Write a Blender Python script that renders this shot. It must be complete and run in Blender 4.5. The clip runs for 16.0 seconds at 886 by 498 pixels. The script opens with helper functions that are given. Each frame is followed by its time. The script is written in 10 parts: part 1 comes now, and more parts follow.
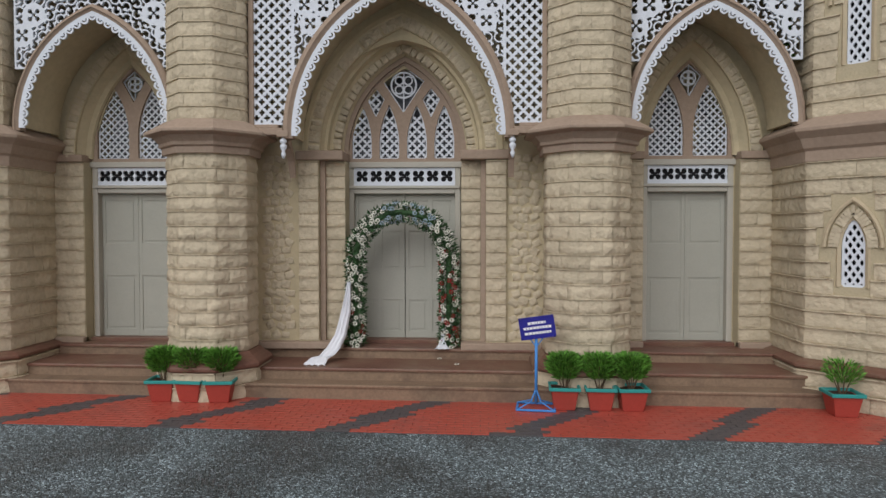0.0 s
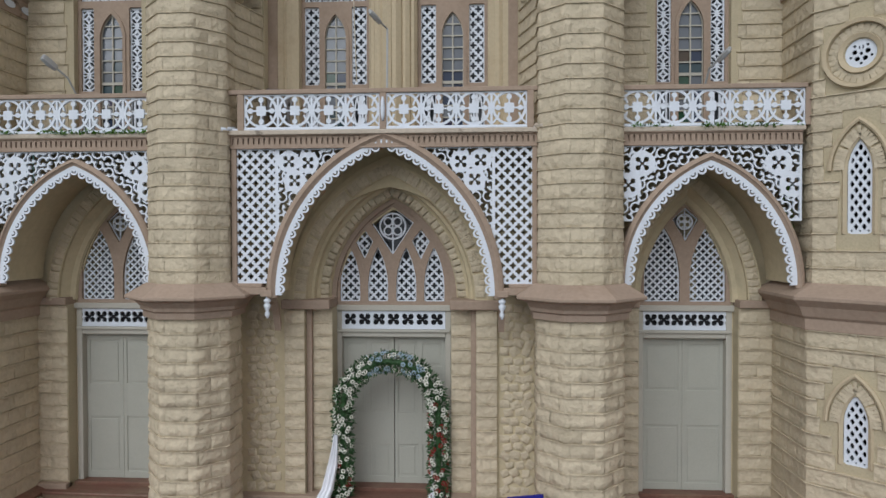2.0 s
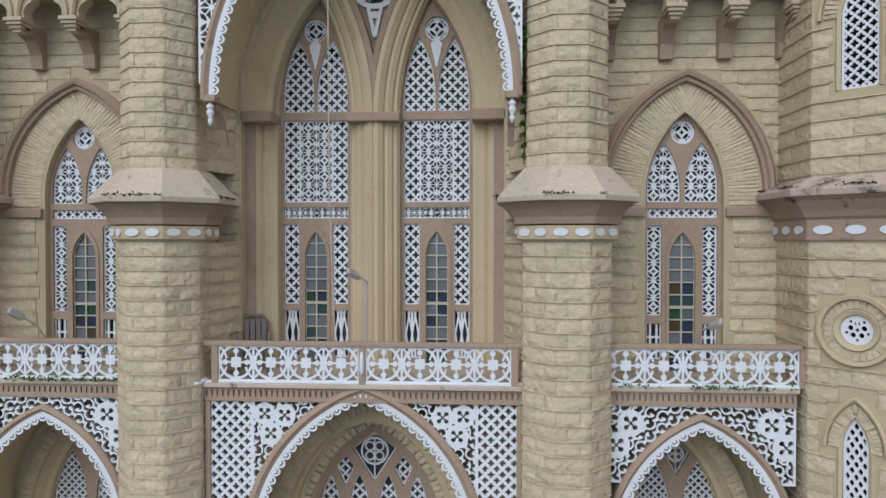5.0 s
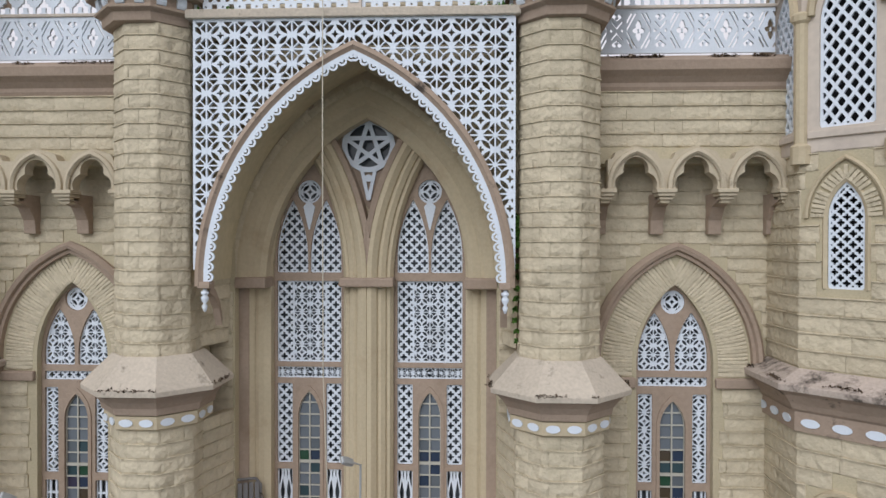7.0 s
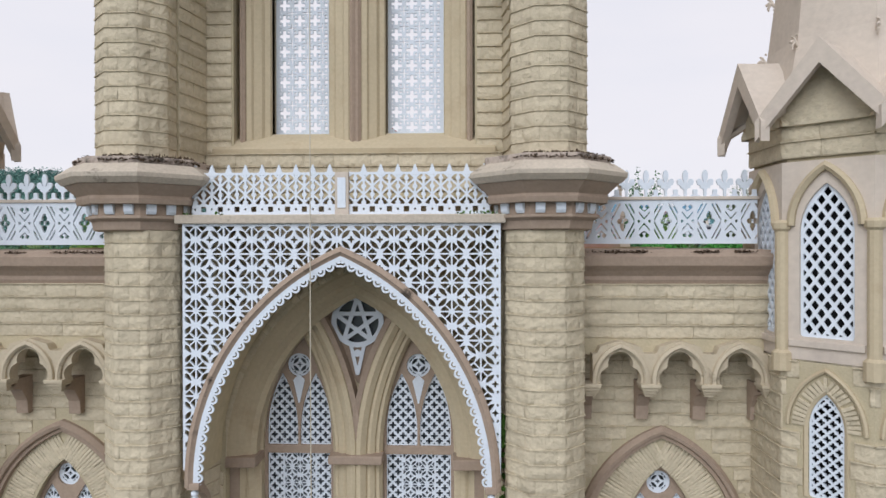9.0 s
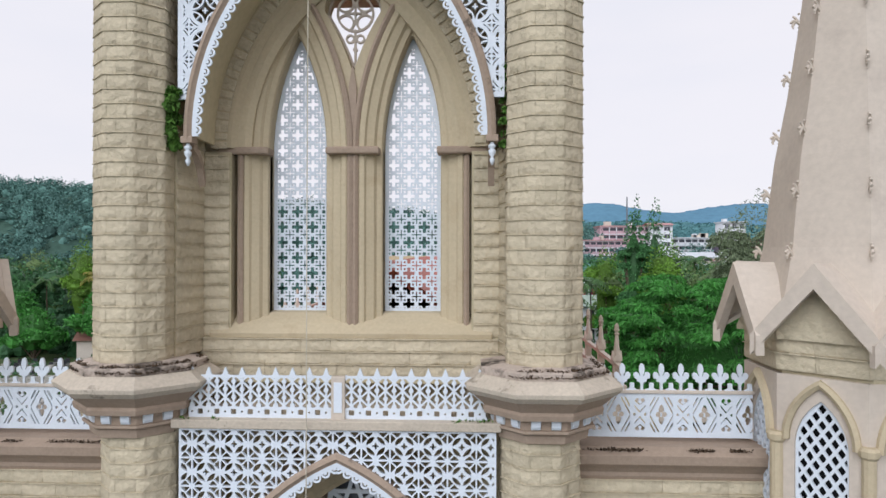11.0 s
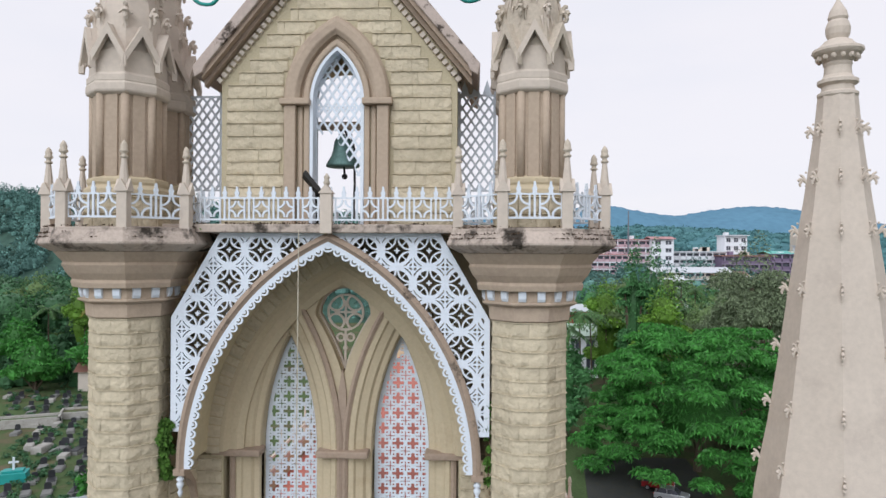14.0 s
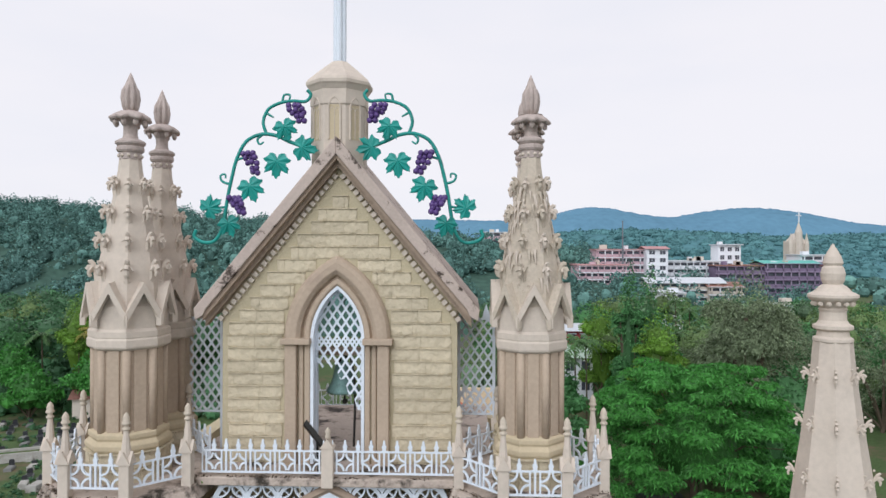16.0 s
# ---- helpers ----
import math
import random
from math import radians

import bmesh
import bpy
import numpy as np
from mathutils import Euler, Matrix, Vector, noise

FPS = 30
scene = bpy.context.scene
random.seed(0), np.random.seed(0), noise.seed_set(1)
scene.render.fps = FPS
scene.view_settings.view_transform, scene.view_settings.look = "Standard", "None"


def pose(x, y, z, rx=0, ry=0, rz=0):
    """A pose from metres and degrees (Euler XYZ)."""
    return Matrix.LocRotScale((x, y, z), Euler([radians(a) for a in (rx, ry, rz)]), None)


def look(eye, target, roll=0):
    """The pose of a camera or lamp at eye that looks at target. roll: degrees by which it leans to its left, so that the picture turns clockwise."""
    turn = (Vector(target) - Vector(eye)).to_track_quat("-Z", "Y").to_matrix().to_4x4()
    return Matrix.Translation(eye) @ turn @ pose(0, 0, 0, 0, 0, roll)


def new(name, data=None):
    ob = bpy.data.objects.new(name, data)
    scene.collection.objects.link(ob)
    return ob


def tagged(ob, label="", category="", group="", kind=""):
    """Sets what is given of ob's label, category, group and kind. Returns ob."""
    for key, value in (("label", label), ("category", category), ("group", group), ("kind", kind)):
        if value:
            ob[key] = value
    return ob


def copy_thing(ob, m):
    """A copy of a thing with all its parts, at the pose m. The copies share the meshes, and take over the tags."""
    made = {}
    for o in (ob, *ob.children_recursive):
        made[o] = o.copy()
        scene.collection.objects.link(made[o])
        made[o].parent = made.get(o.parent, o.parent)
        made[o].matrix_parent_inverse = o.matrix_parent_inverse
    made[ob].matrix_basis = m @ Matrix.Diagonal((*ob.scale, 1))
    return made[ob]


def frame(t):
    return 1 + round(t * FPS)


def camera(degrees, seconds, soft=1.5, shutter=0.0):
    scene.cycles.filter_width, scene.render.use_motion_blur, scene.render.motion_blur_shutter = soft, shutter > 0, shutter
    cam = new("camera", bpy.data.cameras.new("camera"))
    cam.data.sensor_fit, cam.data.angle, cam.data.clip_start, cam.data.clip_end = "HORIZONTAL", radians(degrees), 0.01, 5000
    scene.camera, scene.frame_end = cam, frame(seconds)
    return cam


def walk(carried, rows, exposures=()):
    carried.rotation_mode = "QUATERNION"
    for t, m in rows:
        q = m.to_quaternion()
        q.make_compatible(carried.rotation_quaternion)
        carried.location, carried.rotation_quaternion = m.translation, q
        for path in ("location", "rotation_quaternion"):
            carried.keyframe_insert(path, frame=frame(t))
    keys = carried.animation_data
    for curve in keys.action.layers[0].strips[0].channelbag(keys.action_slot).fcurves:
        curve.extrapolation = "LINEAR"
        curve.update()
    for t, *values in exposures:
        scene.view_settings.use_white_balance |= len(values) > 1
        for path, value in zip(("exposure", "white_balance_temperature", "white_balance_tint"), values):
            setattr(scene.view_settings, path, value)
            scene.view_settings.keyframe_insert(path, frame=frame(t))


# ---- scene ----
cam = camera(66.8, 16.0)
PATH = [
    (0, (1.311, -11.916, 2.612), (1.208, -9.92, 2.553), -0.0),
    (0.5, (1.358, -11.864, 3.172), (1.25, -9.868, 3.127), -0.0),
    (1, (1.456, -11.777, 3.76), (1.339, -9.781, 3.72), -0.1),
    (1.5, (1.556, -11.663, 4.437), (1.429, -9.667, 4.386), -0.1),
    (2, (1.606, -11.555, 4.956), (1.479, -9.56, 4.923), -0.1),
    (2.5, (1.671, -11.445, 5.563), (1.542, -9.449, 5.532), -0.1),
    (3, (1.685, -11.335, 6.155), (1.56, -9.339, 6.13), -0.0),
    (5.5, (1.854, -11.109, 9.372), (1.731, -9.113, 9.341), 0.0),
    (6, (1.816, -11.104, 10.015), (1.702, -9.108, 9.985), 0.1),
    (6.5, (1.765, -11.144, 10.664), (1.666, -9.147, 10.637), 0.1),
    (7, (1.782, -11.177, 11.331), (1.689, -9.18, 11.315), 0.1),
    (7.5, (1.827, -11.203, 12.067), (1.736, -9.205, 12.05), 0.1),
    (8, (1.869, -11.229, 12.818), (1.78, -9.231, 12.798), -0.0),
    (8.5, (1.936, -11.247, 13.497), (1.845, -9.249, 13.486), 0.0),
    (9, (1.969, -11.28, 14.222), (1.879, -9.282, 14.213), -0.1),
    (9.5, (1.936, -11.288, 14.99), (1.857, -9.289, 14.975), -0.0),
    (12, (2.115, -11.362, 18.651), (2.018, -9.365, 18.667), 0.1),
    (12.5, (2.157, -11.41, 19.482), (2.06, -9.413, 19.489), -0.0),
    (13, (2.211, -11.473, 20.32), (2.112, -9.475, 20.326), 0.0),
    (13.5, (2.236, -11.518, 21.244), (2.14, -9.52, 21.249), 0.3),
    (14, (2.251, -11.537, 22.188), (2.156, -9.54, 22.194), 0.3),
    (14.5, (2.236, -11.535, 23.135), (2.145, -9.537, 23.142), 0.2),
    (15, (2.212, -11.531, 24.063), (2.127, -9.533, 24.072), 0.1),
    (15.5, (2.192, -11.567, 25.011), (2.111, -9.569, 25.022), 0.2),
    (16, (2.157, -11.63, 25.982), (2.078, -9.632, 25.991), 0.1),
]
walk(cam, [(t, look(eye, target, roll)) for t, eye, target, roll in PATH], [(0, -0.38, 6600, 13), (1, -0.36, 6500, 12), (2, -0.34, 6250, 11), (6, -0.18, 6200, 12), (9.5, -0.07, 6200, 12), (12, -0.03, 6150, 12), (16, -0.02, 6200, 11)])

# ---- light ----
world = bpy.data.worlds.new("overcast")
scene.world = world
world.use_nodes = True
wn, wl = world.node_tree.nodes, world.node_tree.links
wn.clear()
w_out = wn.new("ShaderNodeOutputWorld")
w_bg = wn.new("ShaderNodeBackground")
w_sky = wn.new("ShaderNodeTexSky")
w_sky.sky_type, w_sky.sun_disc = "NISHITA", False
w_sky.sun_elevation, w_sky.sun_rotation = radians(56), radians(208)
w_tc = wn.new("ShaderNodeTexCoord")
w_map = wn.new("ShaderNodeMapping")
w_map.inputs["Scale"].default_value = (1.0, 1.0, 3.5)
w_noise = wn.new("ShaderNodeTexNoise")
w_noise.inputs["Scale"].default_value = 1.6
w_noise.inputs["Detail"].default_value = 6
w_ramp = wn.new("ShaderNodeValToRGB")
w_ramp.color_ramp.elements[0].position, w_ramp.color_ramp.elements[0].color = 0.30, (9.45, 9.4, 9.8, 1)
w_ramp.color_ramp.elements[1].position, w_ramp.color_ramp.elements[1].color = 0.62, (10.4, 10.0, 10.05, 1)
w_mix = wn.new("ShaderNodeMix")
w_mix.data_type = "RGBA"
w_mix.inputs[0].default_value = 0.93
wl.new(w_tc.outputs["Generated"], w_map.inputs["Vector"])
wl.new(w_map.outputs["Vector"], w_noise.inputs["Vector"])
wl.new(w_noise.outputs["Fac"], w_ramp.inputs["Fac"])
wl.new(w_sky.outputs["Color"], w_mix.inputs[6])
wl.new(w_ramp.outputs["Color"], w_mix.inputs[7])
wl.new(w_mix.outputs[2], w_bg.inputs["Color"])
w_bg.inputs["Strength"].default_value = 0.0935
wl.new(w_bg.outputs["Background"], w_out.inputs["Surface"])

sun_data = bpy.data.lights.new("sun", "SUN")
sun_data.energy, sun_data.angle, sun_data.color = 1.95, radians(48), (0.945, 0.985, 1.0)
sun = new("sun", sun_data)
sun.matrix_world = look((-15, -38, 37), (0, 0, 8))

# ---- materials ----


def material(name, base, rough=0.85, var=0.12, scale=2.0, fine=40.0, bump=0.25, bump_scale=30.0, metal=0.0, tint=None, tint_at=(0.55, 0.75), rand=0.0, spec=0.3, island=False, tint_scale=1.3, relief=0.02):
    """A painted or natural surface: broad and fine variation of tone, optional stains of another tint, and relief."""
    m = bpy.data.materials.new(name)
    m.use_nodes = True
    n, l = m.node_tree.nodes, m.node_tree.links
    b = n["Principled BSDF"]
    b.inputs["Roughness"].default_value, b.inputs["Metallic"].default_value = rough, metal
    b.inputs["Specular IOR Level"].default_value = spec
    tc = n.new("ShaderNodeTexCoord")
    geo = n.new("ShaderNodeNewGeometry")
    co = geo.outputs["Position"]
    n1 = n.new("ShaderNodeTexNoise")
    n1.inputs["Scale"].default_value, n1.inputs["Detail"].default_value, n1.inputs["Roughness"].default_value = scale, 8, 0.65
    n2 = n.new("ShaderNodeTexNoise")
    n2.inputs["Scale"].default_value, n2.inputs["Detail"].default_value = fine, 5
    l.new(co, n1.inputs["Vector"])
    l.new(co, n2.inputs["Vector"])
    add = n.new("ShaderNodeMath")
    add.operation = "ADD"
    l.new(n1.outputs["Fac"], add.inputs[0])
    l.new(n2.outputs["Fac"], add.inputs[1])
    val = n.new("ShaderNodeMapRange")
    val.inputs["From Min"].default_value, val.inputs["From Max"].default_value = 0.6, 1.4
    val.inputs["To Min"].default_value, val.inputs["To Max"].default_value = 1 - var, 1 + var
    l.new(add.outputs[0], val.inputs["Value"])
    last = val.outputs["Result"]
    if rand:
        r = n.new("ShaderNodeMapRange")
        r.inputs["To Min"].default_value, r.inputs["To Max"].default_value = 1 - rand, 1 + rand
        if island:
            l.new(geo.outputs["Random Per Island"], r.inputs["Value"])
        else:
            oi = n.new("ShaderNodeObjectInfo")
            l.new(oi.outputs["Random"], r.inputs["Value"])
        mu = n.new("ShaderNodeMath")
        mu.operation = "MULTIPLY"
        l.new(last, mu.inputs[0])
        l.new(r.outputs["Result"], mu.inputs[1])
        last = mu.outputs[0]
    col = n.new("ShaderNodeVectorMath")
    col.operation = "SCALE"
    col.inputs[0].default_value = base
    l.new(last, col.inputs["Scale"])
    out = col.outputs["Vector"]
    if tint:
        n3 = n.new("ShaderNodeTexNoise")
        n3.inputs["Scale"].default_value, n3.inputs["Detail"].default_value, n3.inputs["Roughness"].default_value = tint_scale, 9, 0.7
        l.new(co, n3.inputs["Vector"])
        k = n.new("ShaderNodeMapRange")
        k.inputs["From Min"].default_value, k.inputs["From Max"].default_value = tint_at
        l.new(n3.outputs["Fac"], k.inputs["Value"])
        mx = n.new("ShaderNodeMix")
        mx.data_type = "RGBA"
        mx.inputs[7].default_value = (*tint, 1)
        l.new(k.outputs["Result"], mx.inputs[0])
        l.new(out, mx.inputs[6])
        out = mx.outputs[2]
    l.new(out, b.inputs["Base Color"])
    if bump:
        n4 = n.new("ShaderNodeTexNoise")
        n4.inputs["Scale"].default_value, n4.inputs["Detail"].default_value = bump_scale, 6
        l.new(co, n4.inputs["Vector"])
        bp = n.new("ShaderNodeBump")
        bp.inputs["Strength"].default_value, bp.inputs["Distance"].default_value = bump, relief
        l.new(n4.outputs["Fac"], bp.inputs["Height"])
        l.new(bp.outputs["Normal"], b.inputs["Normal"])
    return m


STONE = material("painted_stone", (0.555, 0.478, 0.345), var=0.13, scale=1.1, fine=14, bump=1.0, bump_scale=8, relief=0.055, rand=0.07, tint=(0.43, 0.37, 0.255), tint_at=(0.56, 0.80))
MORTAR = material("painted_joint", (0.470, 0.405, 0.275), var=0.15, scale=1.5, bump=0.4)
PLASTER = material("painted_plaster", (0.535, 0.457, 0.302), var=0.12, scale=1.0, fine=9, bump=0.35, bump_scale=9, tint=(0.36, 0.32, 0.215), tint_at=(0.56, 0.82))
TRIM = material("brown_paint", (0.355, 0.27, 0.205), var=0.14, scale=1.2, fine=18, bump=0.25, tint=(0.27, 0.195, 0.135), tint_at=(0.56, 0.80))
CREAM = material("cream_paint", (0.51, 0.425, 0.290), var=0.10, scale=1.0, fine=18, bump=0.2, tint=(0.40, 0.30, 0.19), tint_at=(0.55, 0.8))
PINKTRIM = material("pale_pink_paint", (0.57, 0.492, 0.415), var=0.10, scale=0.8, fine=12, bump=0.12, tint=(0.45, 0.38, 0.325), tint_at=(0.55, 0.78))
PINKBROWN = material("pink_brown_paint", (0.435, 0.342, 0.258), var=0.12, scale=0.9, fine=16, bump=0.2, tint=(0.33, 0.25, 0.20), tint_at=(0.56, 0.80))
STAINED = material("stained_brown_paint", (0.355, 0.27, 0.205), var=0.14, scale=1.2, fine=18, bump=0.25, tint=(0.085, 0.066, 0.052), tint_at=(0.57, 0.66), tint_scale=2.4)
STAINCREAM = material("stained_cream_paint", (0.50, 0.425, 0.31), var=0.10, scale=1.0, fine=18, bump=0.25, tint=(0.12, 0.095, 0.07), tint_at=(0.585, 0.70), tint_scale=2.6)
LEDGE = material("weathered_ledge", (0.51, 0.44, 0.355), var=0.18, scale=1.5, fine=22, bump=0.45, tint=(0.075, 0.058, 0.042), tint_at=(0.60, 0.72), tint_scale=2.2)
ROOFSTAIN = material("stained_gable_roof", (0.47, 0.385, 0.335), var=0.15, scale=1.5, fine=20, bump=0.3, tint=(0.07, 0.052, 0.042), tint_at=(0.565, 0.62), tint_scale=2.6)
WORN = material("stained_slab", (0.47, 0.39, 0.33), var=0.2, scale=1.5, fine=22, bump=0.5, tint=(0.045, 0.036, 0.028), tint_at=(0.50, 0.62), tint_scale=1.8)
TUFT = material("dry_brown_moss", (0.085, 0.060, 0.042), rough=1, var=0.4, scale=5, fine=40, bump=0, rand=0.6, island=True, spec=0.05)
WEED = material("green_weed_leaf", (0.075, 0.16, 0.03), rough=0.7, var=0.3, scale=5, fine=40, bump=0, rand=0.5, island=True, spec=0.15)
WHITE = material("white_paint", (0.68, 0.725, 0.785), rough=0.6, var=0.06, scale=2.5, bump=0.1, tint=(0.45, 0.48, 0.50), tint_at=(0.58, 0.82))
GREYFRAME = material("grey_door_paint", (0.45, 0.43, 0.37), rough=0.6, var=0.08, scale=1.5, bump=0.1)
DOORPAINT = material("grey_green_door_paint", (0.40, 0.40, 0.345), rough=0.55, var=0.07, scale=1.2, bump=0.08, tint=(0.43, 0.43, 0.37), tint_at=(0.5, 0.75))
STEP = material("red_oxide_cement", (0.17, 0.085, 0.06), rough=0.45, var=0.25, scale=1.4, fine=20, bump=0.15, tint=(0.22, 0.15, 0.10), tint_at=(0.48, 0.66))
STEPEDGE = material("worn_cement", (0.24, 0.165, 0.11), rough=0.7, var=0.25, scale=2.2, fine=25, bump=0.25, tint=(0.13, 0.085, 0.06), tint_at=(0.5, 0.7))
# Near-black colour that stands for shade behind pierced work.
INNERSHADE = material("dark_void", (0.02, 0.02, 0.022), rough=0.9, var=0.2, bump=0)


def pane_material(name, base, rough=0.08):
    m = bpy.data.materials.new(name)
    m.use_nodes = True
    b = m.node_tree.nodes["Principled BSDF"]
    b.inputs["Base Color"].default_value = (*base, 1)
    b.inputs["Roughness"].default_value = rough
    b.inputs["Specular IOR Level"].default_value = 0.5
    return m


# The slate base is paled to stand for sky reflected in the glass.
PANES = [pane_material(f"stained_pane_{k}", c) for k, c in (("slate", (0.15, 0.168, 0.19)), ("blue", (0.03, 0.045, 0.08)), ("violet", (0.045, 0.04, 0.07)), ("teal", (0.04, 0.07, 0.08)), ("green", (0.025, 0.07, 0.04)), ("amber", (0.075, 0.055, 0.035)), ("grey", (0.12, 0.135, 0.15)))]


def gravel(name):
    """Worn asphalt with pale chips bedded in a dark wet binder."""
    m = bpy.data.materials.new(name)
    m.use_nodes = True
    n, l = m.node_tree.nodes, m.node_tree.links
    b = n["Principled BSDF"]
    geo = n.new("ShaderNodeNewGeometry")
    vor = n.new("ShaderNodeTexVoronoi")
    vor.inputs["Scale"].default_value = 58
    big = n.new("ShaderNodeTexNoise")
    big.inputs["Scale"].default_value, big.inputs["Detail"].default_value = 0.55, 7
    for q in (vor, big):
        l.new(geo.outputs["Position"], q.inputs["Vector"])
    sep = n.new("ShaderNodeSeparateColor")
    l.new(vor.outputs["Color"], sep.inputs["Color"])
    chip = n.new("ShaderNodeValToRGB")
    e = chip.color_ramp.elements
    e[0].position, e[0].color = 0.0, (0.018, 0.024, 0.026, 1)
    e[1].position, e[1].color = 1.0, (0.44, 0.55, 0.60, 1)
    e.new(0.50).color = (0.056, 0.073, 0.078, 1)
    e.new(0.86).color = (0.165, 0.215, 0.230, 1)
    l.new(sep.outputs["Red"], chip.inputs["Fac"])
    wet = n.new("ShaderNodeMapRange")
    wet.inputs["From Min"].default_value, wet.inputs["From Max"].default_value = 0.40, 0.58
    wet.inputs["To Min"].default_value, wet.inputs["To Max"].default_value = 0.72, 1.45
    l.new(big.outputs["Fac"], wet.inputs["Value"])
    mul = n.new("ShaderNodeVectorMath")
    mul.operation = "SCALE"
    l.new(chip.outputs["Color"], mul.inputs[0])
    l.new(wet.outputs["Result"], mul.inputs["Scale"])
    l.new(mul.outputs["Vector"], b.inputs["Base Color"])
    rough = n.new("ShaderNodeMapRange")
    rough.inputs["From Min"].default_value, rough.inputs["From Max"].default_value = 0.38, 0.58
    rough.inputs["To Min"].default_value, rough.inputs["To Max"].default_value = 0.38, 0.72
    l.new(big.outputs["Fac"], rough.inputs["Value"])
    l.new(rough.outputs["Result"], b.inputs["Roughness"])
    bp = n.new("ShaderNodeBump")
    bp.inputs["Strength"].default_value, bp.inputs["Distance"].default_value = 0.8, 0.02
    bp.invert = True
    l.new(vor.outputs["Distance"], bp.inputs["Height"])
    l.new(bp.outputs["Normal"], b.inputs["Normal"])
    return m

# ---- building helpers ----


class Geo:
    """Vertices and faces of one mesh in the making."""

    def __init__(self):
        self.v, self.f = [], []

    def add(self, verts, faces):
        k = len(self.v)
        self.v.extend(verts)
        self.f.extend([tuple(i + k for i in q) for q in faces])
        return self

    def box(self, x0, x1, y0, y1, z0, z1):
        return self.add([(x0, y0, z0), (x1, y0, z0), (x1, y1, z0), (x0, y1, z0), (x0, y0, z1), (x1, y0, z1), (x1, y1, z1), (x0, y1, z1)],
                        [(0, 3, 2, 1), (4, 5, 6, 7), (0, 1, 5, 4), (1, 2, 6, 5), (2, 3, 7, 6), (3, 0, 4, 7)])

    def loft(self, rings, closed=True, caps=True):
        n = len(rings[0])
        verts = [p for r in rings for p in r]
        faces = []
        for a in range(len(rings) - 1):
            for i in range(n if closed else n - 1):
                j = (i + 1) % n
                faces.append((a * n + i, a * n + j, (a + 1) * n + j, (a + 1) * n + i))
        if caps and closed:
            faces.append(tuple(reversed(range(n))))
            faces.append(tuple((len(rings) - 1) * n + i for i in range(n)))
        return self.add(verts, faces)

    def lathe(self, cx, cy, profile, n=8, turn=0.5, caps=True):
        """profile: rows of (apothem, z). turn 0.5: flat faces look along the axes."""
        rings = []
        for r, z in profile:
            q = r / math.cos(math.pi / n) if n <= 12 else r
            rings.append([(cx + q * math.cos(2 * math.pi * (i + turn) / n), cy + q * math.sin(2 * math.pi * (i + turn) / n), z) for i in range(n)])
        return self.loft(rings, True, caps)

    def tube(self, pts, r, n=6, taper=None):
        rings = []
        for i, p in enumerate(pts):
            a, b = Vector(pts[max(i - 1, 0)]), Vector(pts[min(i + 1, len(pts) - 1)])
            d = (b - a).normalized()
            s = d.cross(Vector((0, 1, 0.013)))
            s = s.normalized() if s.length > 1e-4 else Vector((1, 0, 0))
            t = d.cross(s).normalized()
            q = r if taper is None else r * (1 + (taper - 1) * i / max(len(pts) - 1, 1))
            rings.append([tuple(Vector(p) + q * (math.cos(2 * math.pi * k / n) * s + math.sin(2 * math.pi * k / n) * t)) for k in range(n)])
        return self.loft(rings)

    def ball(self, c, r, n=8, m=6, sz=1.0):
        rings = []
        for j in range(m + 1):
            th = math.pi * j / m
            q = max(r * math.sin(th), 0.001)
            rings.append([(c[0] + q * math.cos(2 * math.pi * i / n), c[1] + q * math.sin(2 * math.pi * i / n), c[2] - r * sz * math.cos(th)) for i in range(n)])
        return self.loft(rings)


def arch_points(cx, zs, a, h, o, zleg, n):
    """A pointed arch pushed out by o: points from the foot at the right, over the top, to the foot at the left."""
    c = (h * h - a * a) / (2 * a)
    r = a + c + o
    top = math.acos(max(-1, min(1, c / r)))
    right = [(cx - c + r * math.cos(top * i / n), zs + r * math.sin(top * i / n)) for i in range(n + 1)]
    left = [(2 * cx - x, z) for x, z in reversed(right[:-1])]
    pts = right + left
    if zleg is not None:
        pts = [(pts[0][0], zleg)] + pts + [(pts[-1][0], zleg)]
    return pts


def arch_sweep(g, cx, zs, a, h, profile, zleg=None, n=14, closed=True):
    """Sweeps a profile of (push out, y) along a pointed arch."""
    lines = [arch_points(cx, zs, a, h, o, zleg, n) for o, y in profile]
    ys = [y for o, y in profile]
    rings = [[(lines[k][i][0], ys[k], lines[k][i][1]) for k in range(len(profile))] for i in range(len(lines[0]))]
    return g.loft(rings, closed, closed)


def arch_in(U, V, cx, zs, a, h):
    """Distance inside a pointed opening, below zero outside it."""
    c = (h * h - a * a) / (2 * a)
    u = np.abs(U - cx)
    return np.where(V > zs, a + c - np.hypot(u + c, V - zs), a - u)


def rect_in(U, V, x0, x1, z0, z1):
    return np.minimum(np.minimum(U - x0, x1 - U), np.minimum(V - z0, z1 - V))


